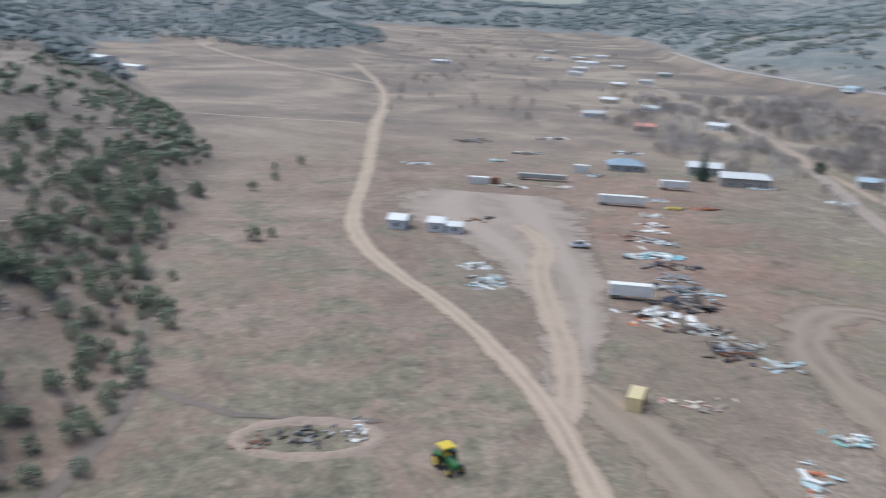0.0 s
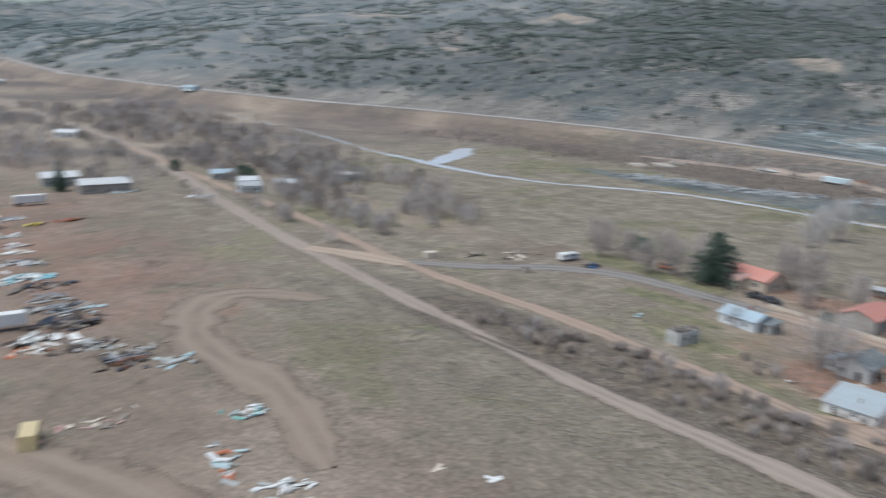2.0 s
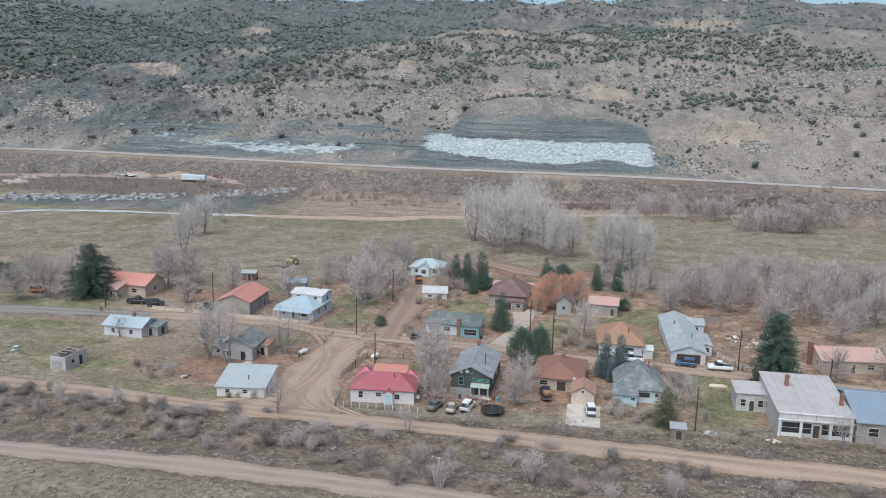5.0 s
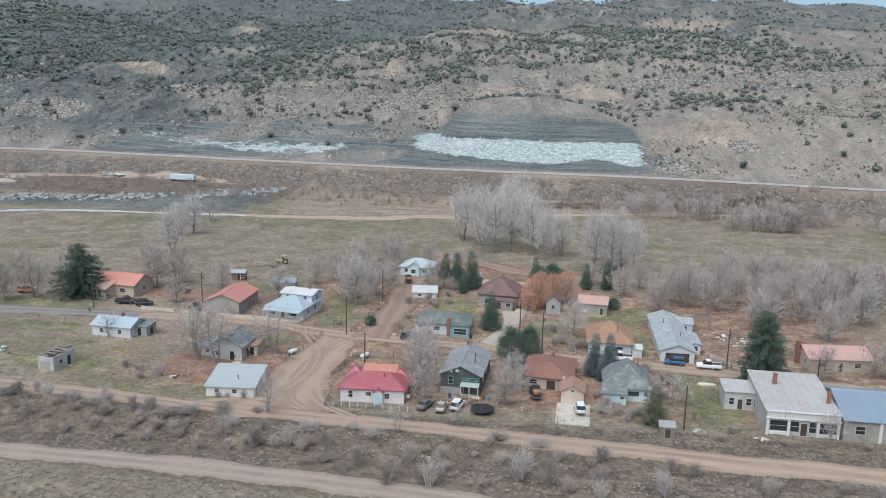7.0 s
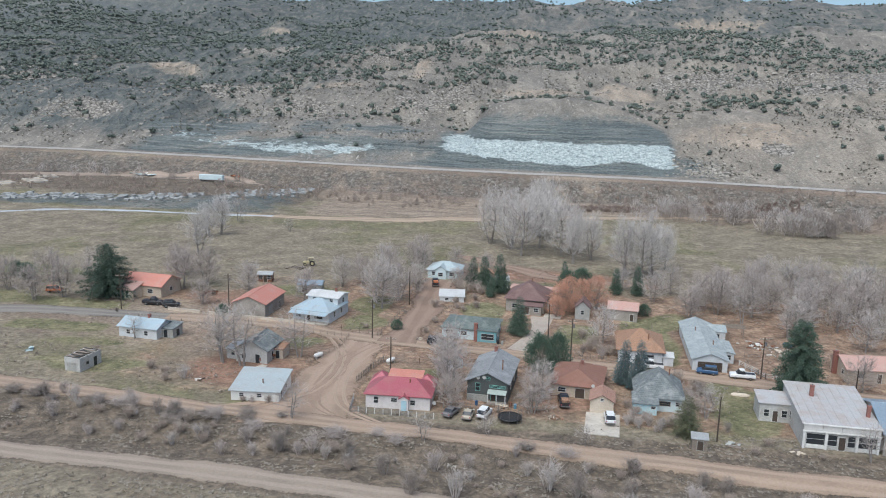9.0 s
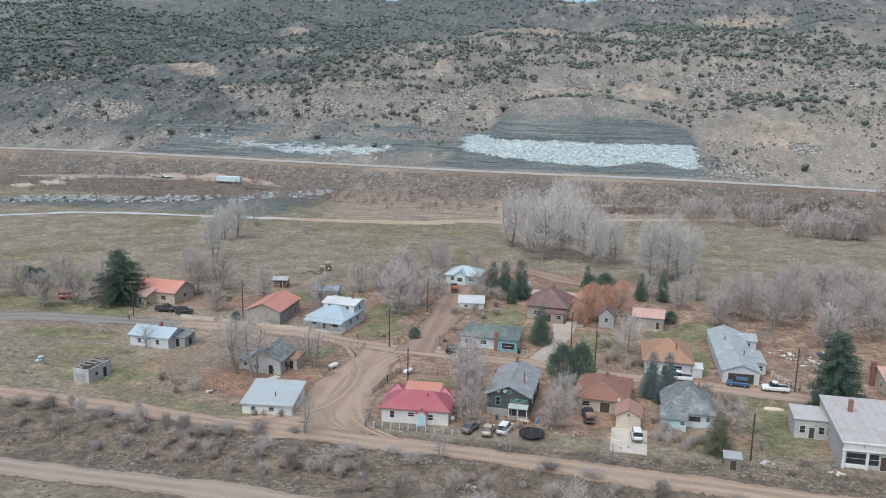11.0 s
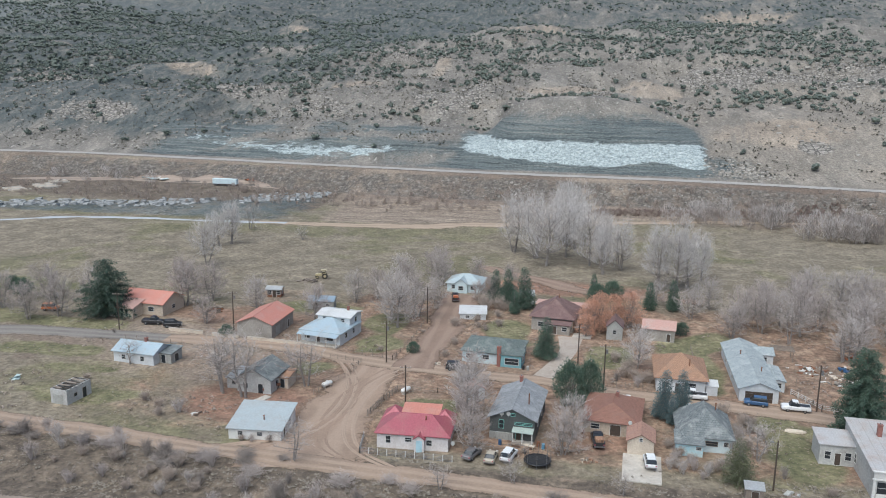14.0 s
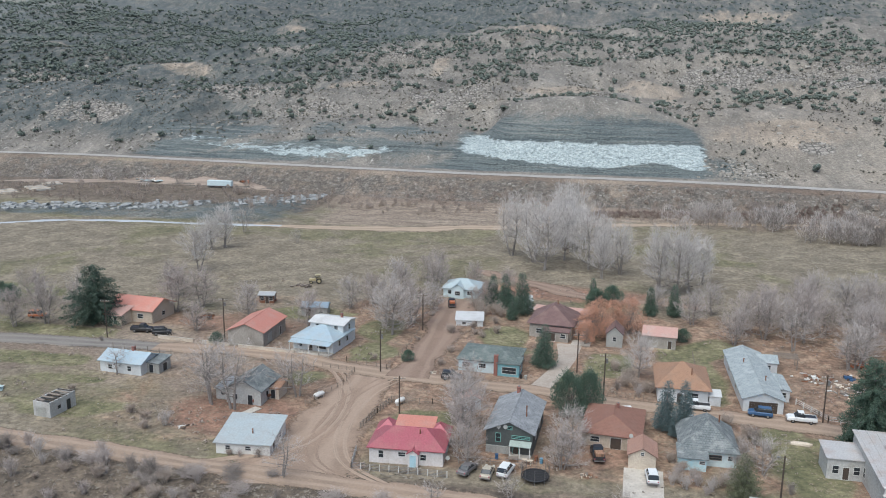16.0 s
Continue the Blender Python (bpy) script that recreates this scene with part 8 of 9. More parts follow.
def bin_drum(x, y, material, label):
    o = thing("drum", x, y, height(x, y), 0, label, "barrel", "barrels in the yards")
    bm = bmesh.new()
    rod(bm, (0, 0, -0.05), (0, 0, 0.88), 0.29, sides=12)
    part("drum_body", bm, material, o)
    for z in (0.28, 0.58, 0.88):
        bm = bmesh.new()
        rod(bm, (0, 0, z - 0.02), (0, 0, z + 0.02), 0.31, sides=12)
        part("hoop", bm, material, o)


yard_table(-9.6, 155.4, 4)
yard_table(-7.2, 154.9, -20, "cream")
yard_table(-20.2, 212.4, 8, "white")
for _x, _y, _m, _l in ((-12.4, 155.8, "carblue", "blue plastic barrel beside the porch"), (-4.9, 155.6, "sheetblue", "faded blue barrel beside the porch"), (-5.8, 156.3, "rust", "rusty steel barrel by a house corner"), (-10.9, 194.2, "cardark", "black bin beside the teal house"), (-9.9, 193.9, "greysiding", "grey bin beside the teal house"), (1.9, 163.2, "rust", "rusty steel barrel by a bungalow"), (-24.2, 246.5, "rust", "rusty steel barrel by the spruces")):
    bin_drum(_x, _y, _m, _l)


def slab(x0, x1, y0, y1, label, z=0.12, rz=0.0, material="concrete", name="concrete_pad"):
    cx, cy = (x0 + x1) / 2, (y0 + y1) / 2
    o = thing(name, cx, cy, height(cx, cy), rz, label, "pavement", kind="structure")
    bm = bmesh.new()
    box(bm, x0 - cx, x1 - cx, y0 - cy, y1 - cy, -0.5, z)
    part("pad", bm, material, o)


slab(8.3, 14.6, 146.2, 156.2, "pale concrete parking pad with dark cracks", 0.2, -4)
slab(22.5, 24.0, 224, 232, "pale concrete garden path", 0.14, -14)
slab(-0.5, 4.0, 218.5, 222.0, "pale concrete apron before a garage", 0.2, -8)
slab(-61.5, -59.8, 163, 169, "narrow concrete path to a derelict house", 0.15, -25)


# ---- junk and machinery ----
def heap(x, y, wide, deep, label, mats, count=14, seed=1, size=(0.8, 3.0), flat=0.5, name="scrap_heap", category="scrap"):
    """A pile of boards, sheets and lumps; each piece is a part."""
    rng = random.Random(seed)
    o = thing(name, x, y, height(x, y), rng.uniform(-20, 20), label, category)
    for k in range(count):
        px, py = rng.gauss(0, 0.3) * wide, rng.gauss(0, 0.3) * deep
        a, b, c = rng.uniform(*size), rng.uniform(0.25, 0.9) * rng.uniform(*size) * 0.6, rng.uniform(0.06, 0.5) * (1 - flat) + 0.05
        zz = 0.12 + 0.8 * (1 - flat) * rng.random() * math.exp(-(px / wide * 2) ** 2 - (py / deep * 2) ** 2)
        m = pose(px, py, zz, rng.gauss(0, 9), rng.gauss(0, 9), rng.uniform(0, 180))
        bm = bmesh.new()
        box(bm, -a / 2, a / 2, -b / 2, b / 2, -c / 2 - 0.08, c / 2, m)
        for v in bm.verts:
            v.co += Vector((rng.gauss(0, 0.05), rng.gauss(0, 0.05), rng.gauss(0, 0.03))) * a * 0.6
        part("piece", bm, mats[k % len(mats)], o)
    return o


def semi_trailer(x, y, rz, L, label, paint="white", W=2.5, H=2.7, door="greysiding"):
    o = thing("box_trailer", x, y, height(x, y), rz, label, "trailer", "box trailers in the yard")
    bm = bmesh.new()
    box(bm, -L / 2, L / 2, -W / 2, W / 2, 1.05, 1.05 + H)
    bmesh.ops.bevel(bm, geom=bm.edges[:], offset=0.06, segments=1, affect="EDGES")
    b = part("box_body", bm, paint, o)
    n = int(L / 1.0)
    for k in range(n):
        px = -L / 2 + 0.3 + (L - 0.6) * k / max(n - 1, 1)
        for sgn in (-1, 1):
            bm = bmesh.new()
            box(bm, px - 0.04, px + 0.04, sgn * W / 2 - 0.025, sgn * W / 2 + 0.025, 1.15, 0.95 + H)
            part("side_rib", bm, paint, b)
    bm = bmesh.new()
    box(bm, -L / 2 + 0.2, L / 2 - 0.2, -0.5, 0.5, 0.8, 1.05)
    part("chassis", bm, "rust", o)
    for px in (-L / 2 + 1.0, -L / 2 + 2.2):
        for sgn in (-1, 1):
            wheel(o, px, sgn * (W / 2 - 0.3), 0.5, 0.45)
    for sgn in (-1, 1):
        bm = bmesh.new()
        box(bm, L / 2 - 2.3, L / 2 - 2.15, sgn * 0.8 - 0.08, sgn * 0.8 + 0.08, -0.15, 1.05)
        part("landing_leg", bm, "steel", o)
    return o


def container(x, y, rz, L, W, H, label, paint, name="storage_container", category="container"):
    o = thing(name, x, y, height(x, y), rz, label, category)
    bm = bmesh.new()
    box(bm, -L / 2, L / 2, -W / 2, W / 2, -0.1, H)
    b = part("box_body", bm, paint, o)
    bm = bmesh.new()
    n = int(L / 0.5)
    for k in range(n):
        px = -L / 2 + 0.25 + (L - 0.5) * k / max(n - 1, 1)
        for sgn in (-1, 1):
            box(bm, px - 0.07, px + 0.07, sgn * W / 2 - 0.03, sgn * W / 2 + 0.03, 0.15, H - 0.15)
    part("corrugation", bm, paint, b)
    for px in (-L / 2, L / 2):
        for sgn in (-1, 1):
            bm = bmesh.new()
            box(bm, px - 0.07, px + 0.07, sgn * W / 2 - 0.07, sgn * W / 2 + 0.07, -0.1, H + 0.04)
            part("corner_post", bm, paint, o)
    bm = bmesh.new()
    for k in (-0.5, 0.5):
        box(bm, L / 2, L / 2 + 0.05, k * W / 2 - W * 0.22, k * W / 2 + W * 0.22, 0.15, H - 0.12)
    part("door", bm, paint, o)
    return o


def camper(x, y, rz, L, label, paint="white", stripe="greysiding", H=2.3):
    """A travel trailer: rounded shell, windows, door, wheels."""
    o = thing("travel_trailer", x, y, height(x, y), rz, label, "caravan", "travel trailers")
    bm = bmesh.new()
    a = L / 2
    loft(bm, [section(px, 2.4, 0.55, z1, 0.05) for px, z1 in ((-a, 2.2), (-a + 0.3, 0.6 + H), (a - 0.6, 0.6 + H), (a - 0.1, 2.0), (a, 1.5))])
    part("shell", bm, paint, o)
    for px in (-a * 0.6, -0.1, a * 0.55):
        for sgn in (-1, 1):
            bm = bmesh.new()
            box(bm, px - 0.4, px + 0.4, sgn * 1.16 - 0.05, sgn * 1.16 + 0.05, 1.5, 2.15)
            part("window", bm, "glass", o)
    bm = bmesh.new()
    box(bm, a * 0.2, a * 0.2 + 0.7, -1.24, -1.14, 0.7, 2.4)
    part("door", bm, stripe, o)
    bm = bmesh.new()
    box(bm, -0.4, 0.4, -0.4, 0.4, 0.6 + H - 0.02, 0.6 + H + 0.22)
    part("roof_vent", bm, "greysiding", o)
    for sgn in (-1, 1):
        wheel(o, -0.4, sgn * 1.05, 0.36, 0.22)
        wheel(o, 0.45, sgn * 1.05, 0.36, 0.22)
    bm = bmesh.new()
    rod(bm, (a, 0, 0.55), (a + 1.1, 0, 0.5), 0.07)
    rod(bm, (a + 0.9, 0, -0.1), (a + 0.9, 0, 0.6), 0.05)
    part("tow_bar", bm, "steel", o)
    return o


def tractor(x, y, rz, body="green", rims="yellow", label="green farm tractor with a yellow canopy and rims"):
    o = thing("tractor", x, y, height(x, y), rz, label, "tractor")
    bm = bmesh.new()
    loft(bm, [section(px, w, z0, z1, 0.04) for px, w, z0, z1 in ((0.1, 0.8, 0.8, 1.55), (0.6, 0.75, 0.75, 1.6), (1.9, 0.7, 0.75, 1.5), (2.1, 0.6, 0.8, 1.35))])
    part("hood", bm, body, o)
    bm = bmesh.new()
    box(bm, -1.2, 0.3, -0.45, 0.45, 0.7, 1.15)
    part("rear_axle", bm, body, o)
    for sgn in (-1, 1):
        wheel(o, -0.75, sgn * 0.95, 0.85, 0.5, "rubber", rims)
        wheel(o, 1.55, sgn * 0.8, 0.5, 0.32, "rubber", rims)
        bm = bmesh.new()
        box(bm, -1.3, -0.1, sgn * 0.95 - 0.27, sgn * 0.95 + 0.27, 1.72, 1.8)
        part("fender", bm, body, o)
    for px, py in ((-1.1, -0.6), (-1.1, 0.6), (0.1, -0.6), (0.1, 0.6)):
        bm = bmesh.new()
        rod(bm, (px, py, 1.1), (px, py, 2.55), 0.04)
        part("canopy_post", bm, "cardark", o)
    bm = bmesh.new()
    box(bm, -1.35, 0.35, -0.85, 0.85, 2.5, 2.66)
    bmesh.ops.bevel(bm, geom=bm.edges[:], offset=0.06, segments=2, affect="EDGES")
    part("canopy", bm, rims, o)
    bm = bmesh.new()
    box(bm, -0.9, -0.4, -0.28, 0.28, 1.15, 1.3)
    box(bm, -0.98, -0.86, -0.28, 0.28, 1.3, 1.8)
    part("seat", bm, rims, o)
    bm = bmesh.new()
    rod(bm, (1.0, 0.2, 1.5), (1.0, 0.2, 2.3), 0.04)
    part("exhaust", bm, "cardark", o)
    return o


tractor(-108, 0.6, 30).scale = (1.3, 1.3, 1.3)
container(-130.5, 32.6, -22, 5.4, 2.5, 2.6, "yellow storage container on bare ground", "boxyellow")
semi_trailer(-187.5, 44.0, 82, 10.0, "white box trailer in the scrap yard")
semi_trailer(-289.5, 63.0, 82, 16.0, "long white semi trailer in the scrap yard")
semi_trailer(-322, 90.0, 84, 10.5, "white box trailer beside bare trees")
semi_trailer(-331.5, 40, 82, 19.0, "long grey flatbed load of panels", "greysiding", 2.4, 1.6)
container(-353, 59, 80, 6.0, 2.6, 3.2, "white shipping container at the yard edge", "white")
container(-319.5, 14.5, 84, 7.5, 2.5, 2.6, "white storage container in the yard", "white")
container(-320.5, 20.5, 84, 3.0, 2.5, 2.4, "dark red storage container in the yard", "rust")
for x, y, rz, L, W, h, rise, lab in ((-247, -13, 80, 5.4, 6.6, 2.7, 1.3, "white portable cabin with a pitched roof beside the dirt road"), (-245, -1.5, 82, 5.0, 6.2, 2.8, 1.2, "white portable cabin with a pitched roof in the bare yard"), (-243.5, 3.8, 84, 4.4, 5.6, 2.3, 0.9, "low white cabin built against another")):
    o = house(x, y, rz, lab, "cabin", "cabin")
    o.location.z = height(x, y)
    block(o, 0, 0, 0, L, W, h, "gable_x", rise, "whitesiding", "whiteroof", 0.3, [("l", -1.2, 0.9, 1.0, 1.0), ("l", 1.3, 0, 0.9, 2.0, "d"), ("r", -1.2, 0.9, 1.0, 1.0), ("r", 1.3, 0, 0.9, 2.0, "d"), ("f", 0, 0.9, 1.1, 1.0), ("b", 0, 0.9, 1.1, 1.0)])
camper(-159.5, 196.5, 78, 6.5, "white caravan with a blue skirt", "white", "carblue", 1.9)
container(-186, 163.6, 70, 3.6, 2.5, 1.8, "small cream shed on bare ground", "cream", "shed", "shed")
semi_trailer(-182.5, 435.5, -3, 13.5, "pale blue-white box trailer by the river bank", "bluewall")
for x, y, w, d, lab, mats, n, sz, fl in (
        (-196, 11, 9, 7, "heap of pale sheet metal scrap", ["white", "greysiding", "paleblue", "steel"], 26, (1.0, 3.2), 0.4),
        (-209, 9, 6, 5, "scattered pale scrap panels", ["white", "greysiding"], 12, (0.8, 2.4), 0.7),
        (-225, 58, 6, 14, "row of white and turquoise scrap panels", ["white", "paleblue", "white", "tealwall"], 26, (1.2, 3.6), 0.4),
        (-216, 62, 8, 12, "dark scrap timber and pipes", ["darkwood", "steel", "wood", "cardark"], 24, (0.8, 3.0), 0.6),
        (-205, 60, 8, 10, "grey scrap timber and metal", ["wood", "steel", "greysiding"], 20, (0.8, 3.0), 0.7),
        (-184, 58, 6, 14, "dark beams and pipes on the ground", ["darkwood", "cardark", "wood"], 24, (1.5, 5.0), 0.8),
        (-177, 48, 5, 14, "long dark and white sheets on the ground", ["white", "darkwood", "greysiding"], 18, (1.5, 4.5), 0.85),
        (-171, 44, 5, 10, "orange and pale scrap boards", ["orange", "cream", "white"], 14, (0.8, 2.6), 0.8),
        (-156, 58, 7, 9, "dark tangle of old scrap iron", ["cardark", "darkwood", "steel", "rust"], 30, (0.8, 2.6), 0.4),
        (-160, 62, 8, 10, "pale grey rubble and boards", ["greysiding", "wood", "stone"], 18, (0.8, 2.2), 0.7),
        (-131, 43, 5, 12, "low rubble and pink boards", ["cream", "wood", "pinkroof"], 14, (0.6, 2.0), 0.8),
        (-120, 64, 5, 7, "pale green machinery scrap", ["paleblue", "white", "greysiding", "greentrim"], 20, (0.8, 2.4), 0.4),
        (-107, 53, 9, 4, "grey and orange scrap along a track", ["greysiding", "paleblue", "orange", "white"], 22, (0.8, 2.6), 0.6),
        (-96, 57, 6, 8, "white sheets and scrap on the ground", ["white", "greysiding", "white"], 22, (0.9, 2.6), 0.6),
        (-240, 62, 6, 10, "rows of dark and pale yard scrap", ["darkwood", "white", "steel"], 18, (1.0, 3.0), 0.5),
        (-246, 58, 4, 6, "red and tan scrap panels", ["redshingle", "cream", "wood"], 12, (0.8, 2.4), 0.5),
        (-196, 58, 5, 10, "grey metal sheets and dark pipes", ["steel", "greysiding", "cardark"], 20, (1.0, 3.4), 0.6),
        (-192, 64, 5, 8, "pale sheets and timber scrap", ["greysiding", "wood", "paleblue"], 14, (1.0, 2.6), 0.6),
        (-168, 54, 5, 12, "dark timber and pale boards", ["darkwood", "wood", "greysiding"], 20, (1.2, 4.0), 0.8),
        (-150, 66, 5, 8, "pale grey broken boards", ["greysiding", "wood", "paleblue"], 16, (0.8, 2.6), 0.6),
        (-300, 76, 4, 8, "white and grey scrap rows", ["white", "steel"], 12, (1.0, 3.0), 0.5),
        (-258, 10, 4, 6, "small rusty machinery parts", ["rust", "darkwood"], 8, (0.7, 1.8), 0.4),
        (-262, 14, 3, 4, "dark rusty machinery parts", ["rust", "cardark"], 6, (0.7, 1.8), 0.4),
        (-395, 40, 6, 14, "far rows of pale yard scrap", ["white", "steel", "wood"], 18, (1.5, 4.0), 0.5),
        (-410, 90, 6, 14, "far rows of dark and pale scrap", ["white", "darkwood", "paleblue"], 18, (1.5, 4.0), 0.5),
        (-450, 60, 6, 16, "far rows of pale yard scrap", ["white", "wood"], 16, (1.5, 4.0), 0.5),
        (-254, 66, 5, 8, "tan boards and scrap metal", ["wood", "cream", "white"], 16, (0.8, 2.6), 0.5),
        (-262, 68, 4, 7, "red and white scrap panels", ["white", "redshingle", "white"], 12, (0.8, 2.6), 0.5),
        (-275, 70, 4, 8, "white boards on the ground", ["white", "greysiding"], 10, (0.8, 3.0), 0.6),
        (-316, 26, 5, 8, "cream and brown machinery scrap", ["cream", "darkwood", "white"], 16, (0.8, 2.8), 0.3),
        (-318, 45, 4, 8, "pink and pale scrap panels", ["cream", "pinkroof", "white"], 12, (0.8, 2.6), 0.6),
        (-357, -10, 4, 9, "pale turquoise scrap panels", ["paleblue", "white"], 12, (1.0, 3.0), 0.5),
        (-372, 24, 4, 8, "dark green and white machinery scrap", ["greentrim", "white", "darkwood"], 12, (1.0, 2.6), 0.4),
        (-428, 14, 9, 16, "low dark scrap and timber", ["darkwood", "steel", "wood"], 20, (1.5, 4.0), 0.6),
        (-345, 62, 5, 8, "turquoise and dark yard scrap", ["paleblue", "cardark", "white"], 14, (1.0, 3.0), 0.4),
        (-287, 82, 3, 5, "yellow machinery parts and timber", ["yellow", "darkwood"], 8, (0.8, 2.0), 0.3),
        (-289, 92, 4, 9, "orange-red heap of machinery parts", ["orange", "redshingle", "rust"], 18, (0.9, 2.8), 0.3),
        (-331, 128, 5, 9, "white sheets beside a barn", ["white", "paleblue", "greysiding"], 12, (1.0, 3.2), 0.5),
        (-310, 150, 5, 10, "pale panels along the yard edge", ["white", "greysiding"], 10, (1.0, 3.4), 0.7),
        (-118, -13, 6, 4, "white plastic sheeting and trash", ["white", "stone", "greysiding"], 24, (0.5, 1.6), 0.6),
        (-116, -21, 6, 7, "dark ash and burnt timber", ["cardark", "darkwood", "steel"], 30, (0.5, 1.8), 0.7),
        (-113, -28, 5, 4, "heap of red-brown brick rubble", ["redshingle", "rust", "stone"], 26, (0.4, 1.1), 0.5),
        (-151, 197, 5, 6, "dark blue and black machinery", ["carblue", "cardark", "darkwood"], 14, (0.8, 2.4), 0.3),
        (-159, 177, 4, 5, "olive scrap and timber stack", ["wood", "darkwood", "sage"], 12, (0.8, 2.4), 0.4),
        (-172, 186, 6, 12, "low stacks of pale timber", ["wood", "cream", "darkwood"], 20, (1.0, 3.2), 0.6),
        (-180, 178, 6, 10, "dark debris and broken boards", ["darkwood", "wood"], 14, (0.8, 2.6), 0.7),
        (-86, 78, 1.5, 1.2, "pale board lying in the grass", ["cream"], 2, (1.6, 2.4), 0.95),
        (-79, 82, 1.5, 1.2, "pale board lying in the grass", ["white"], 2, (1.6, 2.4), 0.95),
        (-113.5, 167.5, 2, 2, "pale blue sheet lying in the grass", ["paleblue"], 3, (2.0, 3.5), 0.95),
        (-94, 223, 3, 3, "rusty wagon and timber", ["rust", "wood", "darkwood"], 14, (0.8, 2.6), 0.3),
        (-80, 258, 4, 3, "dark stack of timber by the field", ["darkwood", "wood"], 14, (1.0, 3.0), 0.5),
        (56, 200, 8, 9, "pale rubble and boards in a corral", ["stone", "cream", "wood", "white"], 44, (0.4, 1.6), 0.7),
        (51, 206, 6, 6, "scattered boards and pale rubble", ["wood", "white", "rust"], 30, (0.4, 1.8), 0.7),
        (-26.5, 193.5, 3.4, 1.4, "brick rubble and rocks at the street edge", ["redshingle", "stone", "cream"], 20, (0.25, 0.7), 0.4),
        (2.6, 152.2, 1.6, 1.2, "stack of split firewood", ["tanshingle", "wood", "cream"], 26, (0.4, 0.7), 0.3),
        (-22, 210.5, 2.2, 1.6, "white garden furniture and boards", ["white", "cream", "white"], 10, (0.6, 1.6), 0.5),
        (-11, 247, 3, 2.5, "white scrap panels among spruces", ["white", "greysiding"], 12, (0.8, 2.0), 0.4),
        (63.8, 215.4, 4, 2, "orange-red machinery heap under the trees", ["orange", "redshingle", "orange"], 14, (0.8, 2.2), 0.2),
        (58.3, 207.2, 2, 2, "dark blue and white farm junk", ["carblue", "darkwood", "white"], 10, (0.7, 1.8), 0.2),
        (-29.5, 193.8, 2, 1, "pale stones and boards by the street", ["cream", "stone"], 10, (0.3, 0.8), 0.6),
        (34, 146, 2, 2, "weathered boards by an outhouse", ["wood", "greysiding"], 8, (0.8, 2.2), 0.7),
        (44, 145, 2, 1.5, "pale wooden pallet and boards", ["wood", "cream"], 8, (0.8, 1.6), 0.7),
        (-69.5, 158, 2.0, 1.4, "white and dark boards on red soil", ["white", "darkwood"], 4, (0.8, 1.6), 0.8),
        (-14, 130, 2.4, 1.8, "pale broken concrete in the scrub", ["stone", "concrete"], 12, (0.3, 0.8), 0.5),
        (-32, 130.5, 1.4, 1.0, "white discarded box in the scrub", ["white"], 2, (0.7, 1.0), 0.4),
                (-228, 447, 20, 3, "pale sheets by the highway bank", ["paleblue", "white"], 12, (2.0, 6.0), 0.9),
        (-172, 442, 5, 3, "rusty machinery beside a trailer", ["rust", "darkwood", "orange"], 12, (0.9, 2.6), 0.2)):
    big = 1.35 if x < -120 and y < 160 else 1.0
    heap(x, y, w, d, lab, mats, int(n * big), int(abs(x * 7 + y * 3)) % 9973, (sz[0] * big, sz[1] * big), fl)


def rowing_boat(x, y, rz):
    """A small hull lying upside down, with its keel and gunwale."""
    o = thing("rowing_boat", x, y, height(x, y), rz, "cream rowing boat lying upturned on the grass", "boat")
    bm = bmesh.new()
    loft(bm, [[(px, -w, 0.06), (px, -w * 0.85, h * 0.7), (px, -w * 0.35, h), (px, w * 0.35, h), (px, w * 0.85, h * 0.7), (px, w, 0.06)] for px, w, h in ((-1.75, 0.42, 0.42), (-1.0, 0.6, 0.52), (0.2, 0.64, 0.56), (1.1, 0.5, 0.54), (1.7, 0.22, 0.46), (1.95, 0.04, 0.36))])
    part("hull", bm, "cream", o)
    bm = bmesh.new()
    rod(bm, (-1.7, 0, 0.44), (1.8, 0, 0.5), 0.05, sides=5)
    part("keel", bm, "wood", o)


rowing_boat(40, 170.8, -8)

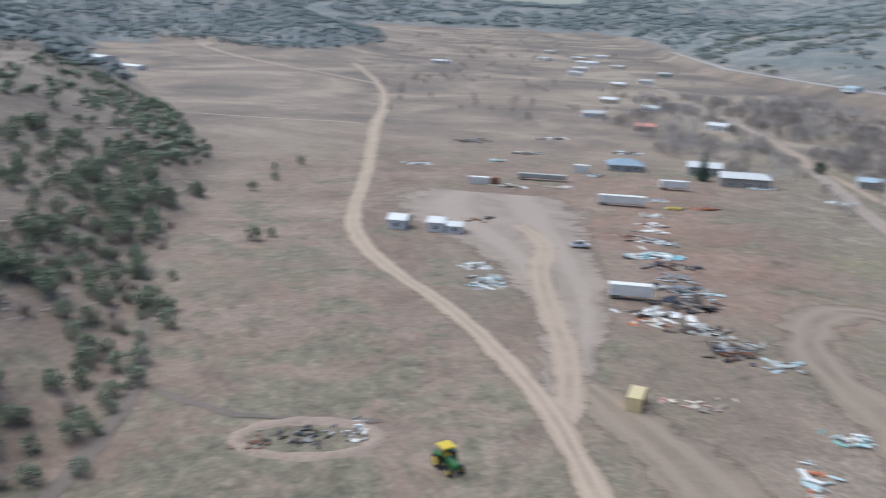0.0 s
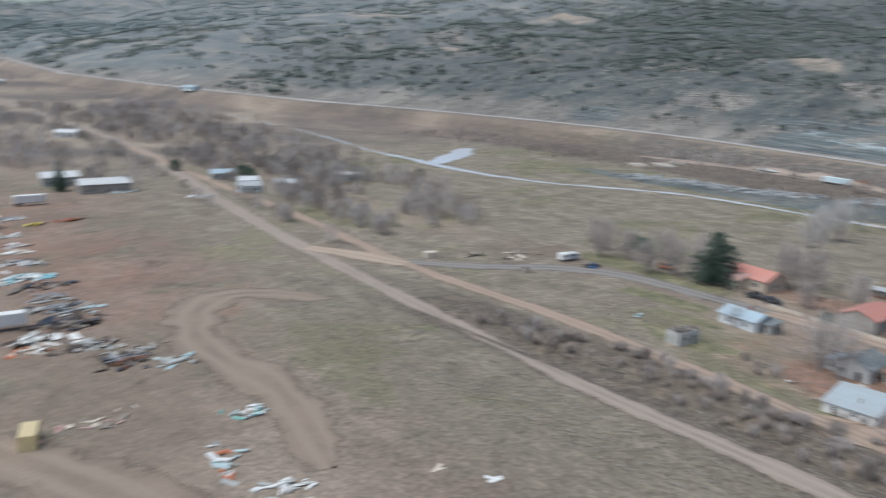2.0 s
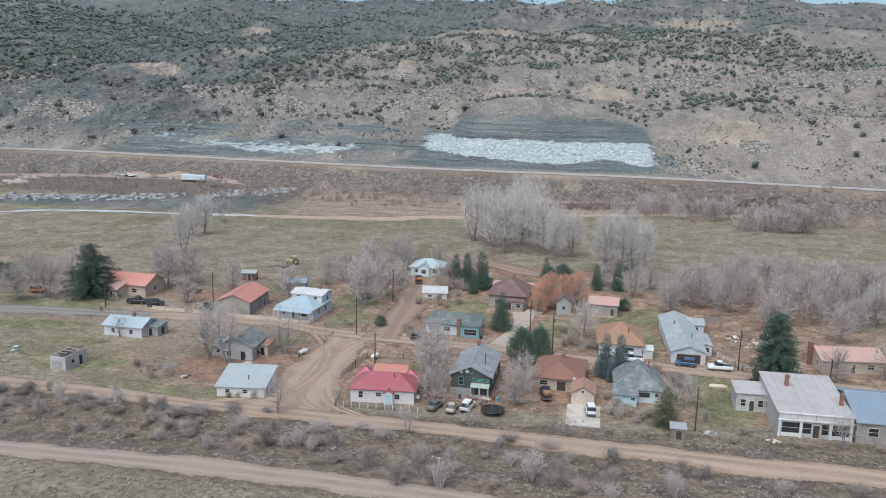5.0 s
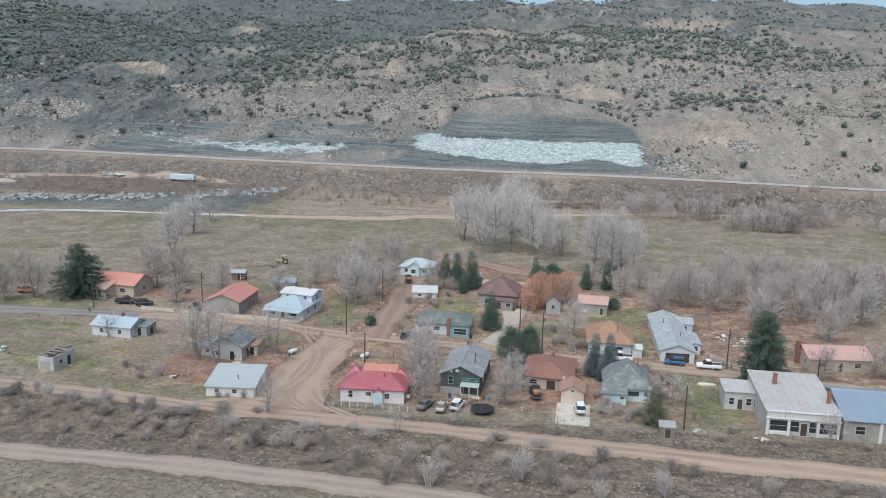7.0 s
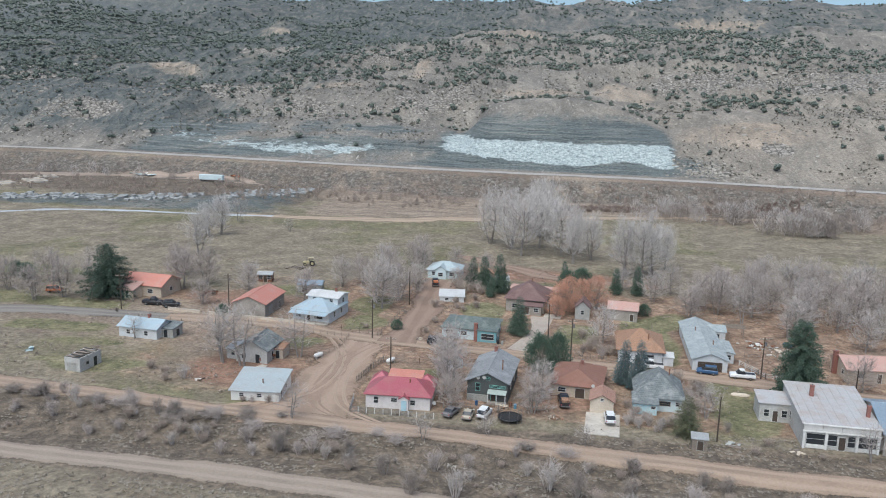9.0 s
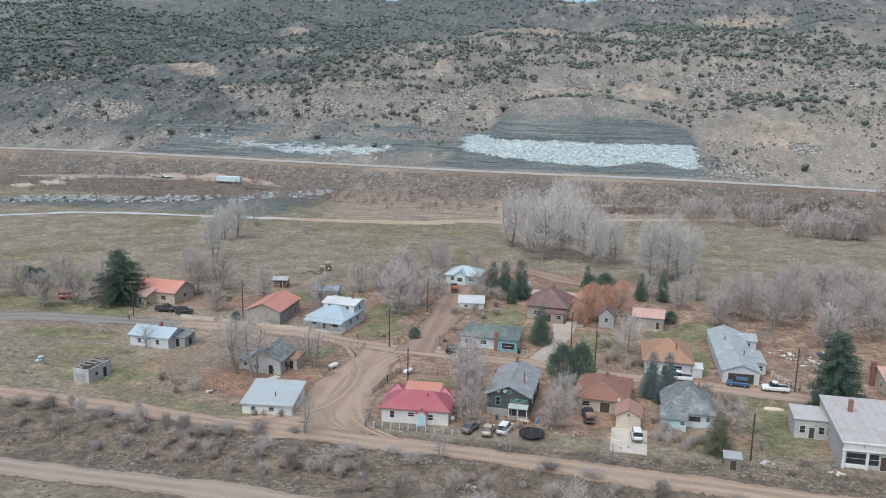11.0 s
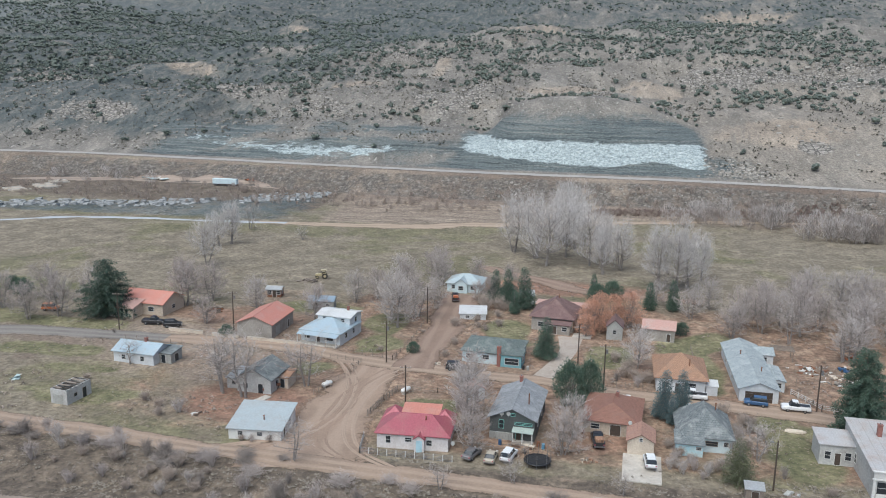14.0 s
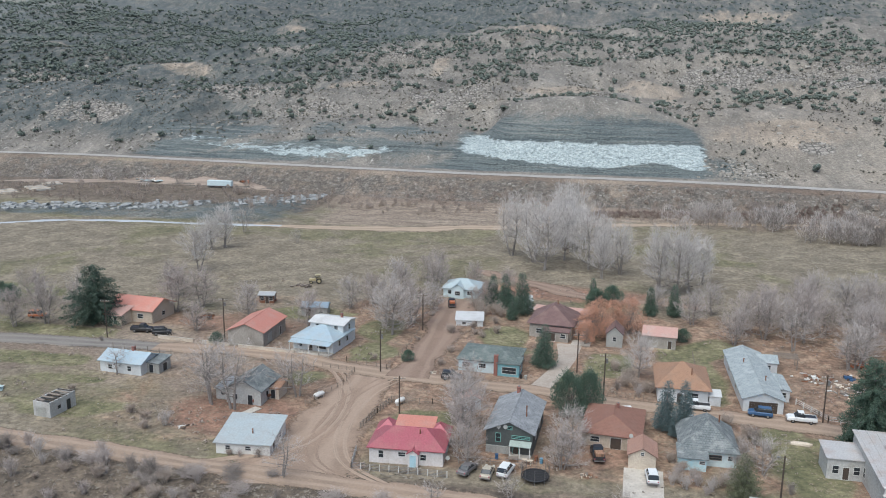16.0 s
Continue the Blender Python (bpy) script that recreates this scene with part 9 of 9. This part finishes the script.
# barns and houses at the far end of the flat
for x, y, rz, L, W, h, rise, wl, rf, lab in (
        (-337, 122, 82, 19, 9, 3.6, 1.8, "greywall", "whiteroof", "grey barn with a white metal roof"),
        (-360, 113, 80, 14, 9, 3.6, 1.8, "greysiding", "whiteroof", "low barn with a white metal roof"),
        (-365, 80, 84, 15, 11, 2.6, 2.2, "greysiding", "deepblueroof", "ranch house with a blue hip roof"),
        (-310, 172, 70, 9, 7, 2.8, 1.4, "bluewall", "paleroof", "pale blue cottage among bare trees"),
        (-322, 178, 70, 8, 6, 2.8, 1.4, "whitesiding", "whiteroof", "white cottage among bare trees"),
        (-302, 184, 60, 8, 7, 4.0, 1.4, "cream", "paleroof", "tall cream house among bare trees"),
        (-345, 178, 75, 10, 7, 2.8, 1.4, "greysiding", "blueroof", "cottage with a pale blue roof among trees"),
        (-316, 228, 60, 11, 4, 2.4, 1.0, "sheetblue", "whiteroof", "blue shed with a white roof in the field"),
        (-520, 170, 60, 12, 8, 2.8, 1.6, "white", "whiteroof", "white house far down the valley"),
        (-500, 120, 80, 11, 8, 2.8, 1.6, "redshingle", "orangeroof", "red-roofed house far down the valley"),
        (-560, 100, 84, 14, 8, 2.8, 1.6, "white", "paleroof", "pale house far down the valley"),
        (-610, 150, 70, 12, 9, 2.8, 1.6, "white", "paleroof", "pale house far down the valley"),
        (-660, 130, 70, 12, 9, 3.0, 1.6, "cream", "whiteroof", "cream house far down the valley"),
        (-690, -275, 60, 30, 16, 3.2, 1.4, "white", "whiteroof", "long white barn below far hills"),
        (-780, -280, 60, 30, 10, 3.2, 1.4, "white", "whiteroof", "long white barn below far hills"),
        (-1080, 0, 84, 22, 10, 3.4, 1.4, "white", "whiteroof", "white barn on the far plain"),
        (-760, 365, 20, 14, 10, 3.0, 1.6, "bluewall", "blueroof", "pale blue house beside the highway"),
        (-1180, 200, 70, 26, 12, 4.0, 1.8, "white", "whiteroof", "white building in the far village"),
        (-1120, 230, 60, 16, 10, 3.5, 1.6, "cream", "paleroof", "pale building in the far village"),
        (-1250, 150, 50, 14, 10, 3.5, 1.6, "white", "paleroof", "pale building in the far village"),
        (-1320, 210, 70, 16, 10, 3.5, 1.6, "cream", "whiteroof", "pale building in the far village"),
        (-1050, 170, 80, 14, 9, 3.5, 1.6, "white", "whiteroof", "white building in the far village"),
        (-1400, 260, 70, 18, 12, 3.5, 1.6, "white", "whiteroof", "white building in the far village"),
        (-960, 150, 70, 14, 9, 3.5, 1.6, "white", "paleroof", "white building in the far village"),
        (-1500, 190, 60, 16, 12, 4.0, 1.8, "cream", "paleroof", "pale building in the far village"),
        (-1000, 260, 75, 14, 9, 3.5, 1.6, "greysiding", "paleroof", "grey building in the far village"),
        (-880, 210, 75, 13, 9, 3.2, 1.6, "white", "paleroof", "pale building in the far village"),
        (-820, 170, 60, 12, 8, 3.2, 1.6, "cream", "whiteroof", "pale building in the far village"),
        (-84, 240, 5, 4, 3, 2.2, 0.6, "rust", "paleroof", "small rusty shed beside bare trees")):
    o = house(x, y, rz, lab, "barn" if "barn" in lab else "shed" if "shed" in lab else "house", "barn" if "barn" in lab else "house")
    o.location.z = height(x, y)
    block(o, 0, 0, 0, L, W, h, "hip_x" if "hip" in lab else "gable_x", rise, wl, rf, 0.4, [("f", -L * 0.3, 0.9, 1.1, 1.1), ("f", L * 0.05, 0, 1.0, 2.0, "d"), ("f", L * 0.32, 0.9, 1.1, 1.1), ("r", 0, 0.9, 1.0, 1.0)])

# yellow loader at the field edge
o = tractor(-77, 262, 200, "loader", "loader", "dusty yellow loader parked at the field edge")


def soil_berm(x, y, rx, ry, rz, label):
    """A low ring of pushed-up soil round a hollow."""
    rng = random.Random(8)
    bm = bmesh.new()
    n = 48
    rings = []
    for k in range(n):
        t = k * math.tau / n
        hgt, wid = 0.55 * rng.uniform(0.6, 1.2), 1.1 * rng.uniform(0.8, 1.2)
        out = Vector((math.cos(t), math.sin(t), 0))
        c = Vector((math.cos(t) * rx, math.sin(t) * ry, 0))
        rings.append([bm.verts.new(c + out * wid * a + Vector((0, 0, hgt * b - 0.15))) for a, b in ((-1.6, 0), (-0.7, 0.75), (0, 1.1), (0.7, 0.8), (1.6, 0))])
    for k in range(n):
        a, b = rings[k], rings[(k + 1) % n]
        for i in range(4):
            bm.faces.new((a[i], a[i + 1], b[i + 1], b[i]))
    bmesh.ops.recalc_face_normals(bm, faces=bm.faces)
    o = part("soil_berm", bm, "ground_bare", None, smooth=True)
    o.matrix_world = pose(x, y, height(x, y), 0, 0, rz)
    tagged(o, label, "berm")


soil_berm(-115.5, -20.5, 5.6, 10.5, 6, "low ring of pushed-up soil round a burn pit")


def timber_slabs(x, y, rz, count, size, gap, label):
    """A row of long pale slabs lying side by side on bearers."""
    o = thing("timber_stack", x, y, height(x, y), rz, label, "timber", "timber by the river")
    rng = random.Random(int(abs(x)))
    for k in range(count):
        bm = bmesh.new()
        m = pose((k - count / 2) * gap, rng.uniform(-0.8, 0.8), 0.3, rng.gauss(0, 1), 0, rng.gauss(0, 2))
        box(bm, -size[0] / 2, size[0] / 2, -size[1] / 2, size[1] / 2, -0.4, size[2], m)
        part("slab", bm, "cream" if k % 2 else "concrete", o)
    return o


for _x, _y, _c in ((-279, 403, 4), (-270, 414, 5), (-272, 428, 3)):
    timber_slabs(_x, _y, -35, _c, (2.2, 9.0, 0.5), 3.6, "pale timber slabs laid in a row by the river")
